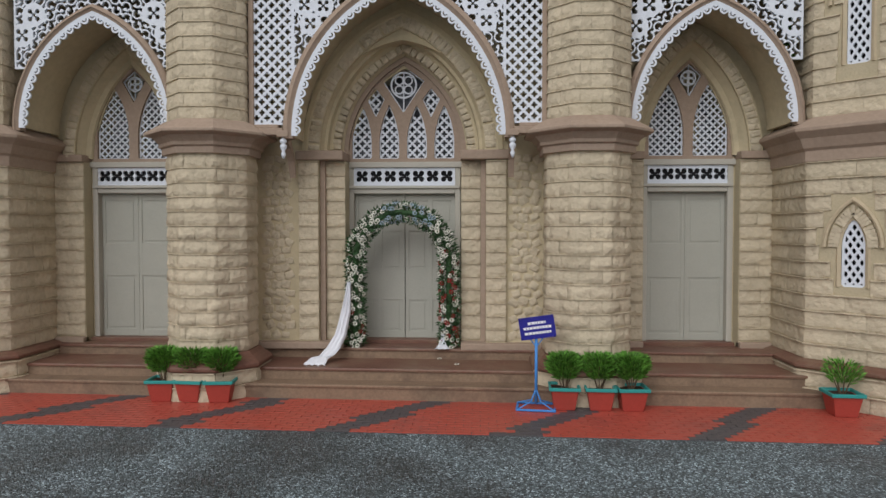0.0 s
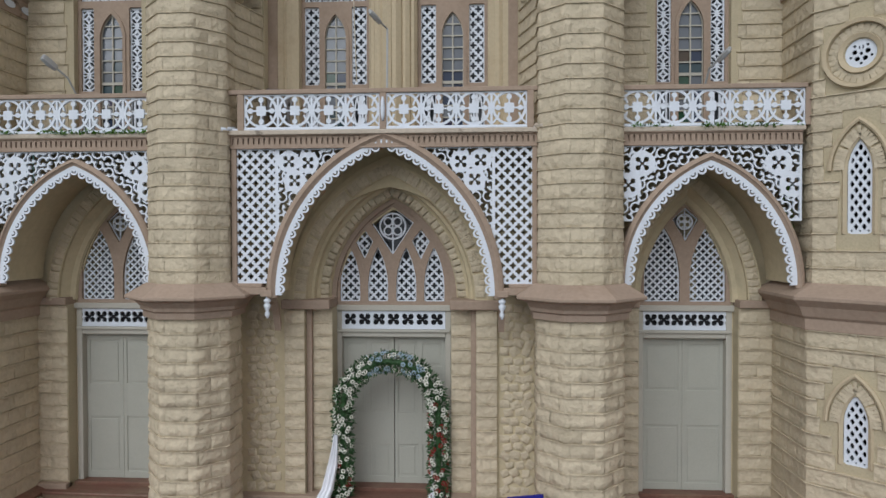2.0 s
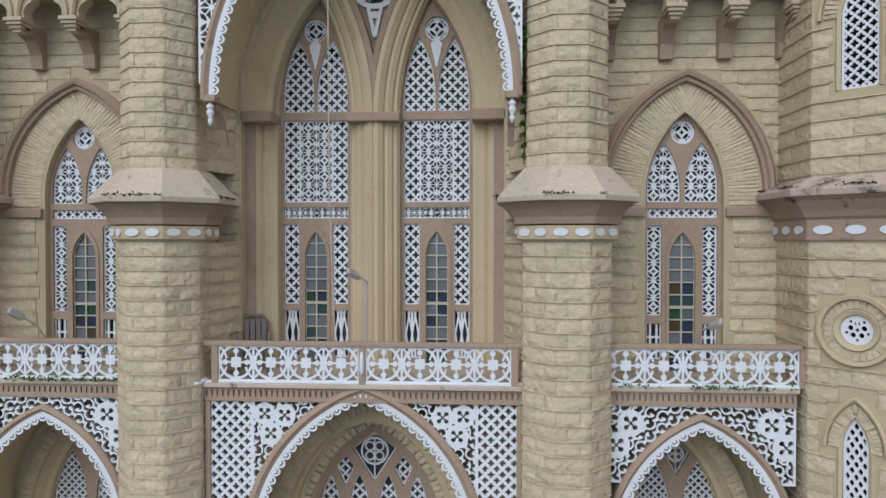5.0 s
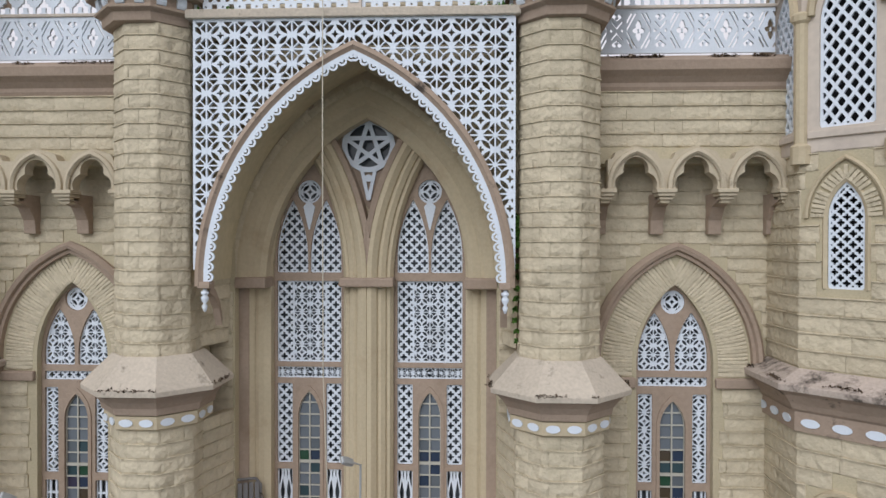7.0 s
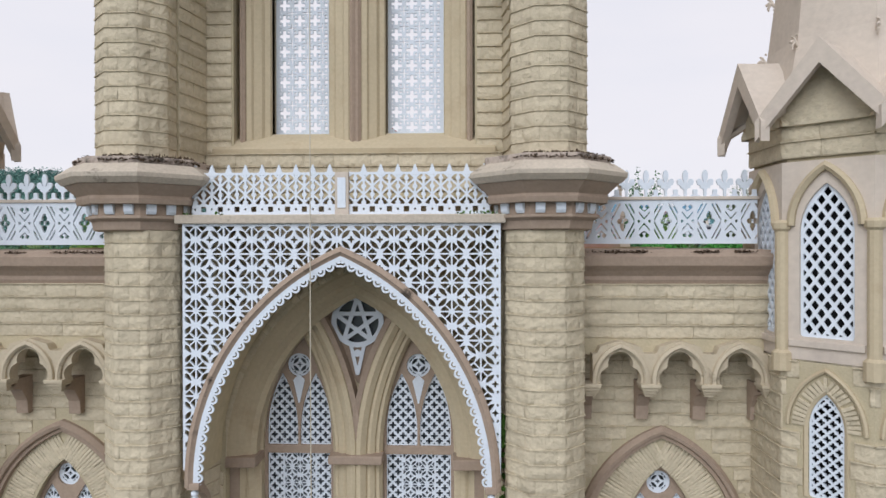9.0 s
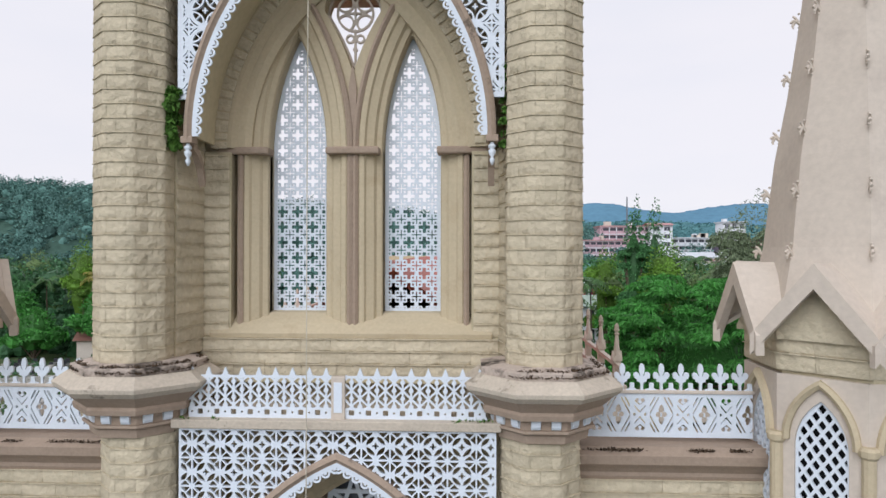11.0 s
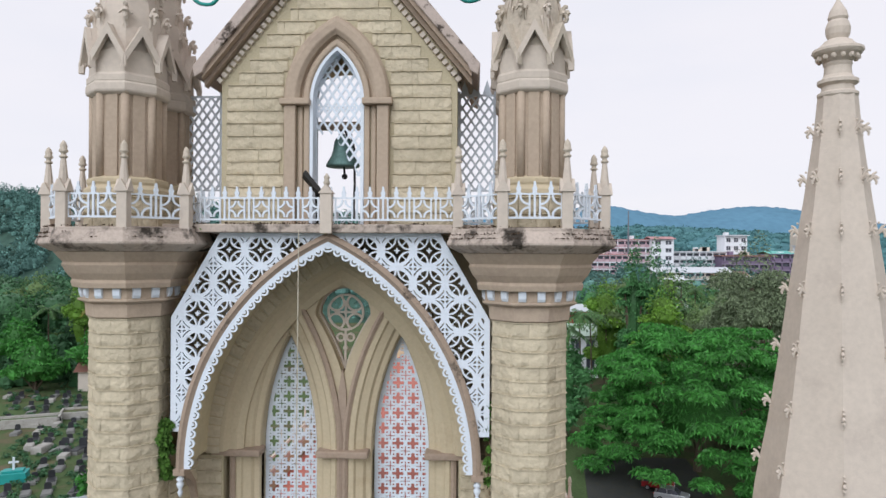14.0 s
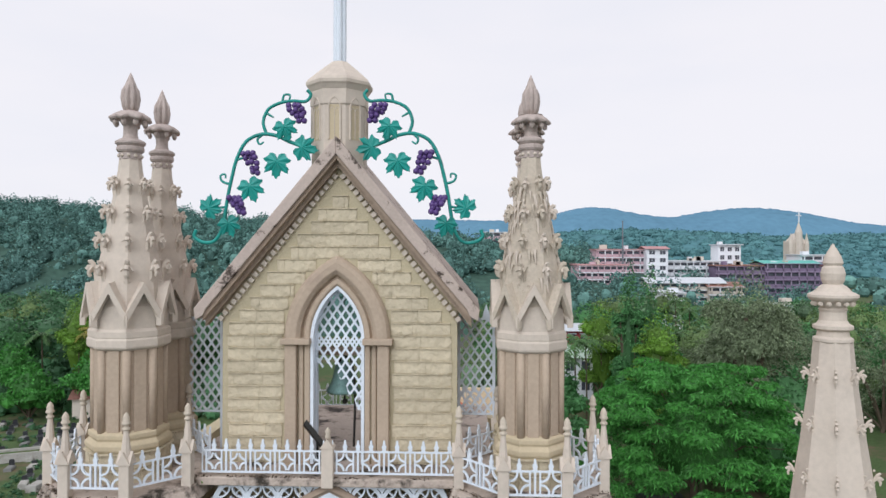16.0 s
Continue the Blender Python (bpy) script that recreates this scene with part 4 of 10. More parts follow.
# side parapets with crested top
def fret_parapet(U, V):
    p = 0.66
    x, z = np.abs(cell(U, p)), V - 14.60
    az = np.abs(z)
    wide = 0.200
    k = x / 0.165 + az / 0.305
    foil = np.minimum.reduce([np.hypot(x - 0.048, z) - 0.042, np.hypot(x, az - 0.075) - 0.046, np.hypot(x, (az - 0.10) * 0.6) - 0.034])
    inside = np.maximum(x - wide + 0.020, az - 0.275)
    slits = np.minimum(np.abs(k - 1.13) - 0.085, np.abs(k - 1.50) - 0.10) * 0.14
    a = np.minimum(foil, np.maximum(slits, inside))
    e = p / 2 - x
    arms = np.maximum(np.abs(az - 0.035 - e * 1.25) - 0.017, e - 0.088)
    heart = np.minimum(np.hypot(e - 0.040, az - 0.225) - 0.030, np.maximum(np.abs(az - 0.155 - e * 0.8) - 0.012, e - 0.08))
    b = np.minimum.reduce([arms, heart, np.hypot(e - 0.085, az) - 0.026])
    return np.where(x < wide, a, np.where(x < wide + 0.02, 1.0, b))


def fret_crest(U, V):
    """Fleurs on short stems over a low wavy band."""
    p = 0.30
    x = (U / p - np.floor(U / p) - 0.5) * p
    z = V - 14.96
    ax = np.abs(x)
    f = np.maximum(0.030 + 0.022 * np.cos(2 * math.pi * U / p) - z, np.where(z < 0.40, 0.020 - ax, -1))
    f = np.maximum(f, np.minimum(0.042 - np.hypot(ax, (z - 0.34) * 0.45), 0.46 - z))
    leaf = 0.034 - np.abs(np.hypot(ax - 0.10, z - 0.17) - 0.062)
    f = np.maximum(f, np.where((z > 0.15) & (z < 0.285) & (ax < 0.115), leaf, -1))
    f = np.maximum(f, 0.042 - np.hypot(ax - 0.085, z - 0.255))
    f = np.maximum(f, 0.034 - np.hypot(ax, (z - 0.14) * 1.5))
    e = p / 2 - ax
    f = np.maximum(f, np.minimum(0.020 - e * 0.6, 0.13 - z))
    return np.where(z > 0.50, -1, f)


for s in (-1, 1):
    c = AX + s * BAY
    ob = thing("parapet_railing", "white pierced parapet with a crest of pointed finials", "railing", "parapet railings")
    part("fret_panel", plate(fret_parapet, c - 1.40, c + 1.42, 14.25, 14.93, 0.0135, -0.73, -0.69), WHITE, ob)
    part("coping", Geo().box(c - 1.42, c + 1.44, -0.76, -0.66, 14.93, 14.98), PINKTRIM, ob, "pink-grey coping", bevel=0.01)
    part("crest", plate(fret_crest, c - 1.40, c + 1.42, 14.97, 15.52, 0.0145, -0.725, -0.69), WHITE, ob, "white crest of pointed finials")


# corbel tables: trefoil arches on stepped pendants
def trefoil_row(c):
    def f(U, V):
        p = 0.885
        x = ((U - c) / p - np.floor((U - c) / p + 0.5)) * p
        z = V - 12.15
        hood = np.maximum(0.40 - np.hypot(x, (z - 0.12) * 0.62) * 1.05, -1)
        hood = np.minimum(hood, 0.62 - z - np.abs(x) * 0.30)
        hole = np.maximum(0.185 - np.hypot(x, z - 0.29), 0.175 - np.hypot(np.abs(x) - 0.135, z - 0.07))
        hole = np.maximum(hole, np.minimum(0.29 - np.abs(x), 0.07 - z))
        base = np.minimum(np.minimum(p / 2 + 0.01 - np.abs(x), 0.45 - np.abs(x) * 0.0), 0.40 - z * 0.9)
        return np.minimum(np.maximum(hood + 0.02, base), -hole)
    return f


for s, side in SIDES:
    c = AX + s * (BAY + 0.145)
    ob = thing("corbel_table_" + side, "row of trefoil corbel arches painted cream under the parapet", "corbel table", kind="structure")
    g = plate(trefoil_row(c), c - 1.30, c + 1.34, 12.13, 12.78, 0.028, -1.06, -0.86)
    part("trefoil_arcade", g, STAINCREAM, ob, "cream arcade with dark stains")
    for k in (-1, 0, 1):
        x = c + k * 0.885
        g = Geo()
        arch_sweep(g, x, 12.20, 0.345, 0.47, [(0.0, -1.04), (0.0, -1.10), (0.03, -1.13), (0.075, -1.11), (0.085, -1.04)], zleg=12.14, n=10)
        part("hood", g, STAINCREAM, ob)
    for k in (-1.5, -0.5, 0.5, 1.5):
        x = c + k * 0.885
        g = Geo()
        for w, z0, z1, y in ((0.15, 12.09, 12.15, -1.14), (0.125, 12.04, 12.09, -1.11), (0.10, 11.99, 12.04, -1.07), (0.07, 11.94, 11.99, -1.03)):
            g.box(x - w, x + w, y, -0.84, z0, z1)
        part("pendant_cap", g, STAINCREAM, ob, bevel=0.01)
        g = Geo()
        g.loft([[(x - 0.10, y0, z), (x + 0.10, y0, z), (x + 0.10, -0.36, z), (x - 0.10, -0.36, z)] for y0, z in ((-1.0, 12.10), (-0.96, 11.98), (-0.72, 11.90), (-0.58, 11.70), (-0.56, 11.48))])
        part("bracket", g, TRIM, ob, "brown curved bracket", bevel=0.01)

# ---- windows and doors ----
def kite(U, V, cx, zt, zb, w, zm):
    """A four-sided light: top, bottom, half width, and height of its corners."""
    u = np.abs(U - cx)
    return np.minimum((zt - V) * w / math.hypot(w, zt - zm) - u * (zt - zm) / math.hypot(w, zt - zm), (V - zb) * w / math.hypot(w, zm - zb) - u * (zm - zb) / math.hypot(w, zm - zb))


# portal head
ob = thing("window_portal_head", "brown tracery head over the main door with white fretted lights", "window", kind="structure")
LX = [AX - 0.04 + d for d in (-0.73, -0.245, 0.245, 0.73)]


def head_lights(U, V):
    f = np.maximum.reduce([arch_in(U, V, x, 4.12, 0.175, 0.68) for x in LX])
    f = np.minimum(f, V - 3.86)
    f = np.maximum(f, kite(U, V, AX - 0.03, 5.50, 4.66, 0.37, 5.22))
    for d in (-0.49, 0.49):
        f = np.maximum(f, kite(U, V, AX - 0.03 + d, 5.10, 4.58, 0.155, 4.90))
    return f


part("tracery", plate(lambda U, V: np.minimum(arch_in(U, V, AX, 3.9, 1.02, 1.66), -head_lights(U, V)), AX - 1.03, AX + 1.03, 3.78, 5.62, 0.025, -0.045, 0.045), TRIM, ob, "brown painted tracery")


def head_fret(U, V):
    d = head_lights(U, V)
    k = fret_quilt(U - AX + 0.04, V, 0.081, 0.053, 0.018)
    q = np.hypot(U - AX + 0.03, V - 5.16)
    rose = np.maximum.reduce([0.016 - np.abs(q - 0.22), np.where(q < 0.22, np.maximum(0.012 - np.abs(np.hypot(np.abs(U - AX + 0.03) - 0.08, np.abs(V - 5.16) - 0.08) - 0.07), 0.010 - np.abs(U - AX + 0.03)), -1), np.where(V < 4.95, 0.012 - np.abs(U - AX + 0.03), -1)])
    k = np.where((V > 4.62) & (np.abs(U - AX + 0.03) < 0.40), rose, k)
    return np.minimum(d + 0.03, np.maximum(k, 0.018 - d))


part("fretwork", plate(head_fret, AX - 1.0, AX + 1.0, 3.82, 5.55, 0.0125, 0.0, 0.03), WHITE, ob, "white fretted lights")
part("backing", Geo().box(AX - 1.0, AX + 1.0, 0.36, 0.40, 3.8, 5.6), PANES[0], ob, "slate glass behind the lights, sky reflection paled into its colour")


def x_frieze(x0, x1, z0, z1):
    n = round((x1 - x0) / 0.235)
    p = (x1 - x0) / n

    def f(U, V):
        x = ((U - x0) / p - np.floor((U - x0) / p) - 0.5) * p
        z = V - (z0 + z1) / 2
        hole = np.maximum.reduce([0.040 - np.hypot(np.abs(np.abs(x) - 0.055), np.abs(np.abs(z) - 0.05)) * 0.85, 0.034 - np.hypot(x, z), 0.026 - np.abs(np.abs(x) - np.abs(z)) - np.maximum(np.maximum(np.abs(x), np.abs(z)) - 0.085, 0) * 4])
        return -hole
    return f


def panelled_door(name, c, half, z0, z1, y, cols, label):
    """A pair of leaves with recessed panels in a broad frame, and a pierced frieze above."""
    ob = thing(name, label, "door", kind="structure")
    o = half + 0.10
    g = Geo().box(c - o, c - half, y - 0.10, y + 0.12, z0, z1 + 0.52).box(c + half, c + o, y - 0.10, y + 0.12, z0, z1 + 0.52)
    part("frame", g, GREYFRAME, ob, "grey-beige painted door frame", bevel=0.015)
    g = Geo().box(c - half, c + half, y - 0.10, y + 0.12, z1, z1 + 0.09)
    part("transom", g, GREYFRAME, ob, bevel=0.015)
    part("lower_bead", Geo().box(c - o + 0.02, c + o - 0.02, y - 0.14, y - 0.10, z1 + 0.09, z1 + 0.14), GREYFRAME, ob, bevel=0.01)
    part("frieze", plate(x_frieze(c - half + 0.02, c + half - 0.02, z1 + 0.19, z1 + 0.43), c - half, c + half, z1 + 0.14, z1 + 0.46, 0.014, y - 0.09, y - 0.05), WHITE, ob, "white pierced frieze")
    # near-black sheet: the shade in the frieze holes as colour
    part("frieze_backing", Geo().box(c - half, c + half, y - 0.02, y + 0.02, z1 + 0.14, z1 + 0.46), INNERSHADE, ob, "near-black sheet painted as the shade behind the frieze")
    part("lintel", Geo().box(c - o - 0.03, c + o + 0.03, y - 0.14, y + 0.12, z1 + 0.46, z1 + 0.56), GREYFRAME, ob, bevel=0.012)
    for s in (-1, 1):
        a, b = sorted((c + s * (0.006 if cols > 1 else 0.001), c + s * half))
        leaf = part("leaf", Geo().box(a, b, y + 0.05, y + 0.10, z0, z1), DOORPAINT, ob, "grey-green painted door leaf")
        w = (b - a)
        rows = ((z0 + 0.12, z0 + 0.68), (z0 + 1.24, z0 + 1.92), (z0 + 2.06, z1 - 0.12)) if cols > 1 else ((z0 + 0.12, z0 + 1.10), (z0 + 1.70, z1 - 0.12))
        st = 0.085
        g = Geo()
        edges = [a + (w) * i / cols for i in range(cols + 1)]
        for e in edges:
            g.box(max(a, e - st / 2 - (0.02 if e in (a, b) else 0)), min(b, e + st / 2 + (0.02 if e in (a, b) else 0)), y + 0.034, y + 0.052, z0, z1)
        for za, zb in zip([z0] + [r[1] for r in rows], [r[0] for r in rows] + [z1]):
            g.box(a, b, y + 0.036, y + 0.052, za, zb)
        part("rails", g, DOORPAINT, leaf, bevel=0.006)
        for za, zb in rows:
            for i in range(cols):
                part("panel", Geo().box(edges[i] + 0.10, edges[i + 1] - 0.10 if edges[i + 1] - edges[i] > 0.3 else edges[i + 1] - 0.08, y + 0.040, y + 0.052, za + 0.04, zb - 0.04), DOORPAINT, leaf, bevel=0.012)
    return ob


panelled_door("door_main", AX - 0.02, 0.90, 0.66, 3.24, 0.06, 2, "closed grey-green panelled double door in a pale frame")
for s, side in SIDES:
    c = AX + s * (BAY + 0.01)
    panelled_door("door_" + side, c, 0.68, 0.66, 3.26, 0.02, 1, "closed grey-green panelled side door in a pale frame")
    # tracery above
    ob = thing("window_side_head_" + side, "brown tracery with two white fretted lancets over a side door", "window", kind="structure")
    L2 = (c - 0.375, c + 0.375)

    def lights(U, V):
        f = np.maximum.reduce([arch_in(U, V, x, 4.25, 0.295, 0.93) for x in L2])
        f = np.minimum(f, V - 3.88)
        return np.maximum(f, kite(U, V, c + 0.01, 5.46, 4.88, 0.215, 5.26))

    part("tracery", plate(lambda U, V: np.minimum(arch_in(U, V, c, 3.88, 0.76, 1.68), -lights(U, V)), c - 0.78, c + 0.78, 3.80, 5.6, 0.025, -0.085, 0.02), TRIM, ob, "brown painted tracery")

    def fr(U, V):
        d = lights(U, V)
        k = fret_quilt(U - c, V, 0.063, 0.042, 0.0145)
        q = np.hypot(U - c - 0.01, V - 5.22)
        rose = np.maximum.reduce([0.012 - np.abs(q - 0.125), np.where(q < 0.125, 0.010 - np.abs(np.hypot(np.abs(U - c - 0.01) - 0.05, np.abs(V - 5.22) - 0.05) - 0.045), -1), 0.008 - np.abs(U - c - 0.01)])
        k = np.where(kite(U, V, c + 0.01, 5.52, 4.82, 0.26, 5.26) > 0, rose, k)
        return np.minimum(d + 0.03, np.maximum(k, 0.016 - d))

    part("fretwork", plate(fr, c - 0.72, c + 0.72, 3.84, 5.5, 0.0125, -0.03, 0.0), WHITE, ob, "white fretted lights")
    part("backing", Geo().box(c - 0.8, c + 0.8, 0.41, 0.44, 3.7, 5.6), PANES[0], ob, "slate glass behind the lights, sky reflection paled into its colour")


# glazed sash with small coloured panes
def sash(parent, c, half, z0, zs, rise, y, rng):
    g = plate(lambda U, V: np.minimum(arch_in(U, V, c, zs, half + 0.055, rise + 0.10), -arch_in(U, V, c, zs, half, rise)), c - half - 0.06, c + half + 0.06, z0, zs + rise + 0.11, 0.02, y - 0.05, y + 0.03)
    part("sash_frame", g, TRIM, parent, "brown pointed sash frame")
    n = max(6, round((zs + rise - z0) / 0.205))
    h = (zs + rise - z0) / n

    def bars(U, V):
        z = ((V - z0) / h - np.floor((V - z0) / h + 0.5)) * h
        f = np.maximum.reduce([0.012 - np.abs(U - c), 0.0105 - np.abs(z), 0.012 - arch_in(U, V, c, zs, half, rise), 0.024 - np.abs(V - z0 - h * (n // 2))])
        return np.minimum(f, arch_in(U, V, c, zs, half, rise) + 0.005)

    part("glazing_bars", plate(bars, c - half - 0.01, c + half + 0.01, z0, zs + rise + 0.01, 0.011, y, y + 0.025), GREYFRAME, parent, "pale glazing bars")
    for i in range(n):
        for s in (-0.5, 0.5):
            a, b = c + (s - 0.48) * half, c + (s + 0.48) * half
            part("pane", Geo().box(a, b, y + 0.03, y + 0.036, z0 + i * h + 0.008, z0 + (i + 1) * h - 0.008), PANES[rng.choice((0, 0, 0, 6, 1, 2, 3, 3, 4, 5, 1))] if i < n * 0.62 else PANES[0], parent)


rng = random.Random(4)
for i, c in enumerate(W2):
    ob = thing(f"window_tall_{i + 1}", "tall lancet window with white fretwork, brown tracery and coloured panes", "window", kind="structure")

    def openings(U, V):
        x = np.abs(U - c)
        side = np.minimum(x - 0.285, 0.545 - x)
        f = np.minimum(side, np.minimum(V - 7.62, 8.97 - V))
        f = np.maximum(f, np.minimum(side, np.minimum(V - 6.72, 7.52 - V)))
        f = np.maximum(f, np.minimum(0.545 - x, np.minimum(V - 9.06, 9.25 - V)))
        f = np.maximum(f, np.minimum(0.545 - x, np.minimum(V - 9.33, 10.70 - V)))
        f = np.maximum(f, np.minimum(arch_in(U, V, c, 8.42, 0.205, 0.47), V - 6.62))
        lan = np.minimum(np.maximum(arch_in(U, V, c - 0.283, 11.1, 0.262, 0.97), arch_in(U, V, c + 0.283, 11.1, 0.262, 0.97)), V - 10.84)
        f = np.maximum(f, lan)
        return np.maximum(f, 0.20 - np.hypot(x, V - 12.20))

    part("tracery", plate(lambda U, V: np.minimum(arch_in(U, V, c, 10.72, 0.62, 2.16), -openings(U, V)), c - 0.62, c + 0.62, 6.58, 12.9, 0.026, 0.03, 0.10), TRIM, ob, "brown painted tracery")

    def fret(U, V):
        x = np.abs(U - c)
        d = openings(U, V)
        bars = np.maximum(fret_diamond(x - 0.415, V - 7.12, 0.105, 0.62, 0.013), 0.018 - np.abs(np.abs(x - 0.415) - 0.0))
        k = np.where(V < 7.57, bars, fret_quilt(U - c, V, 0.088, 0.058, 0.019))
        k = np.where((V > 9.0) & (V < 9.3), fret_star(U - c, V - 9.155, 0.19), k)
        k = np.where((V > 9.3) & (V < 10.75) & (x < 0.27), fret_star(U - c, V, 0.275), k)
        k = np.maximum(k, np.where((V > 9.3) & (V < 10.75), 0.014 - np.abs(x - 0.275), -1))
        q = np.hypot(x, V - 12.2)
        rose = np.maximum(0.02 - np.abs(q - 0.185), np.where(q < 0.18, fret_star(U - c + 0.175, V - 12.2 + 0.175, 0.35), -1))
        k = np.where(q < 0.24, rose, k)
        k = np.where((x < 0.26) & (V < 9.02), -1, k)
        return np.minimum(d + 0.02, np.maximum(k, np.where((x < 0.26) & (V < 9.02), -1, 0.016 - d)))

    part("fretwork", plate(fret, c - 0.58, c + 0.58, 6.62, 12.45, 0.0125, 0.075, 0.105), WHITE, ob, "white fretwork panels")
    part("kite_inset", plate(lambda U, V: kite(U, V, c, 12.05, 11.52, 0.10, 11.95), c - 0.1, c + 0.1, 11.5, 12.06, 0.02, 0.015, 0.05), WHITE, ob, "white inset")
    sash(ob, c, 0.185, 6.64, 8.42, 0.42, 0.06, rng)
    part("backing", Geo().box(c - 0.64, c + 0.64, 0.36, 0.39, 6.5, 12.9), PANES[0], ob, "slate glass behind the lights, sky reflection paled into its colour")

# five-pointed star light
ob = thing("window_star", "round white star light set in a brown kite", "window", kind="structure")


def star(U, V):
    x, z = U - AX + 0.01, V - 12.96
    q, t = np.hypot(x, z), np.arctan2(x, z)
    f = 0.042 - np.abs(q - 0.40)
    for k in range(5):
        a = 2 * math.pi * k / 5
        d = np.abs(x * math.sin(a) + z * math.cos(a) + 0.405 * math.cos(math.pi * 2 / 5) * -1.0)
        f = np.maximum(f, np.where(q < 0.40, 0.034 - d, -1))
    tail = np.minimum(0.03 - np.abs(np.abs(x) - (V - 12.05) * 0.22), 12.58 - V)
    return np.maximum(f, np.maximum(tail, np.minimum(0.06 - np.hypot(x, V - 12.42), 1)))


part("star_ring", plate(star, AX - 0.46, AX + 0.44, 12.05, 13.42, 0.0135, -0.06, -0.02), WHITE, ob, "white star tracery")
part("surround", plate(lambda U, V: np.minimum(0.62 - np.abs(U - AX) - np.abs(V - 12.95) * 0.62 + 0.04, np.maximum(np.hypot(U - AX + 0.01, V - 12.96) - 0.41, -1)), AX - 0.7, AX + 0.7, 11.9, 14.0, 0.03, -0.01, 0.09), TRIM, ob, "brown kite surround")
part("backing", Geo().box(AX - 0.6, AX + 0.6, 0.12, 0.15, 11.9, 13.9), PANES[6], ob, "grey-blue glass behind the star")

# side windows, second storey
for s, side in SIDES:
    c = AX + s * BAY + 0.03
    ob = thing("window_side_" + side, "pointed side window with white leaf fretwork and coloured panes", "window", kind="structure")

    def openings(U, V):
        x = np.abs(U - c)
        side_ = np.minimum(x - 0.315, 0.545 - x)
        f = np.minimum(side_, np.minimum(V - 7.50, 8.93 - V))
        f = np.maximum(f, np.minimum(side_, np.minimum(V - 6.8, 7.38 - V)))
        f = np.maximum(f, np.minimum(0.545 - x, np.minimum(V - 9.05, 9.20 - V)))
        f = np.maximum(f, np.minimum(arch_in(U, V, c, 8.40, 0.22, 0.47), V - 6.62))
        lan = np.minimum(np.maximum(arch_in(U, V, c - 0.29, 9.50, 0.258, 0.74), arch_in(U, V, c + 0.29, 9.50, 0.258, 0.74)), V - 9.30)
        f = np.maximum(f, lan)
        return np.maximum(f, 0.19 - np.hypot(x, V - 10.40))

    part("tracery", plate(lambda U, V: np.minimum(arch_in(U, V, c, 9.42, 0.62, 1.34), -openings(U, V)), c - 0.62, c + 0.62, 6.58, 10.8, 0.026, -0.30, -0.22), TRIM, ob, "brown painted tracery")

    def fret(U, V):
        x = np.abs(U - c)
        d = openings(U, V)
        k = np.where(V < 7.42, np.maximum(0.016 - np.abs(np.abs(x - 0.43) - 0.05), 0.016 - np.abs(V - 7.15)), fret_star(x - 0.43 + 0.14, V - 7.5, 0.28))
        k = np.where((V > 9.0) & (V < 9.25), fret_quilt(U - c, V - 9.125, 0.075, 0.048, 0.017), k)
        k = np.where(V > 9.28, fret_star(x - 0.29, V - 9.26, 0.29), k)
        q = np.hypot(x, V - 10.40)
        rose = np.maximum(0.022 - np.abs(q - 0.17), np.where(q < 0.17, fret_star(U - c + 0.16, V - 10.4 + 0.16, 0.32), -1))
        k = np.where(q < 0.22, rose, k)
        inner = (x < 0.28) & (V < 9.0)
        return np.minimum(d + 0.02, np.where(inner, -1, np.maximum(k, 0.016 - d)))

    part("fretwork", plate(fret, c - 0.58, c + 0.58, 6.62, 10.62, 0.0125, -0.255, -0.225), WHITE, ob, "white leaf fretwork panels")
    sash(ob, c, 0.20, 6.64, 8.40, 0.42, -0.27, rng)
    part("backing", Geo().box(c - 0.8, c + 0.8, 0.02, 0.05, 6.5, 10.9), PANES[0], ob, "slate glass behind the lights, sky reflection paled into its colour")

# belfry lancets: open fretwork with daylight behind
def fret_belfry(U, V, p=0.262):
    """Crosses in squares, with a small square hole in each corner and slits between the squares."""
    x, z = np.abs(cell(U, p)), np.abs(cell(V, p))
    lo, hi = np.minimum(x, z), np.maximum(x, z)
    f = np.maximum(lo - 0.029, hi - 0.098)
    f = np.minimum(f, np.maximum(np.abs(x - 0.072), np.abs(z - 0.072)) - 0.0175)
    f = np.minimum(f, np.maximum(p / 2 - hi - 0.0095, p / 2 - 0.085 - lo))
    return f


for i, c in enumerate(W3):
    ob = thing(f"window_belfry_{i + 1}", "open belfry lancet filled with a white cross-pierced screen", "window", kind="structure")

    def fret(U, V):
        d = np.minimum(arch_in(U, V, c, 18.79, 0.475, 1.97), V - 16.10)
        k = fret_belfry(U - c - 0.06, V - 16.1)
        return np.minimum(d, np.maximum(k, 0.062 - d))

    part("pierced_screen", plate(fret, c - 0.48, c + 0.48, 16.09, 20.8, 0.0120, 0.06, 0.095), WHITE, ob, "white cross-pierced screen")
ob = thing("window_kite", "curved kite light with grey quatrefoil tracery, open to the sky", "window", kind="structure")


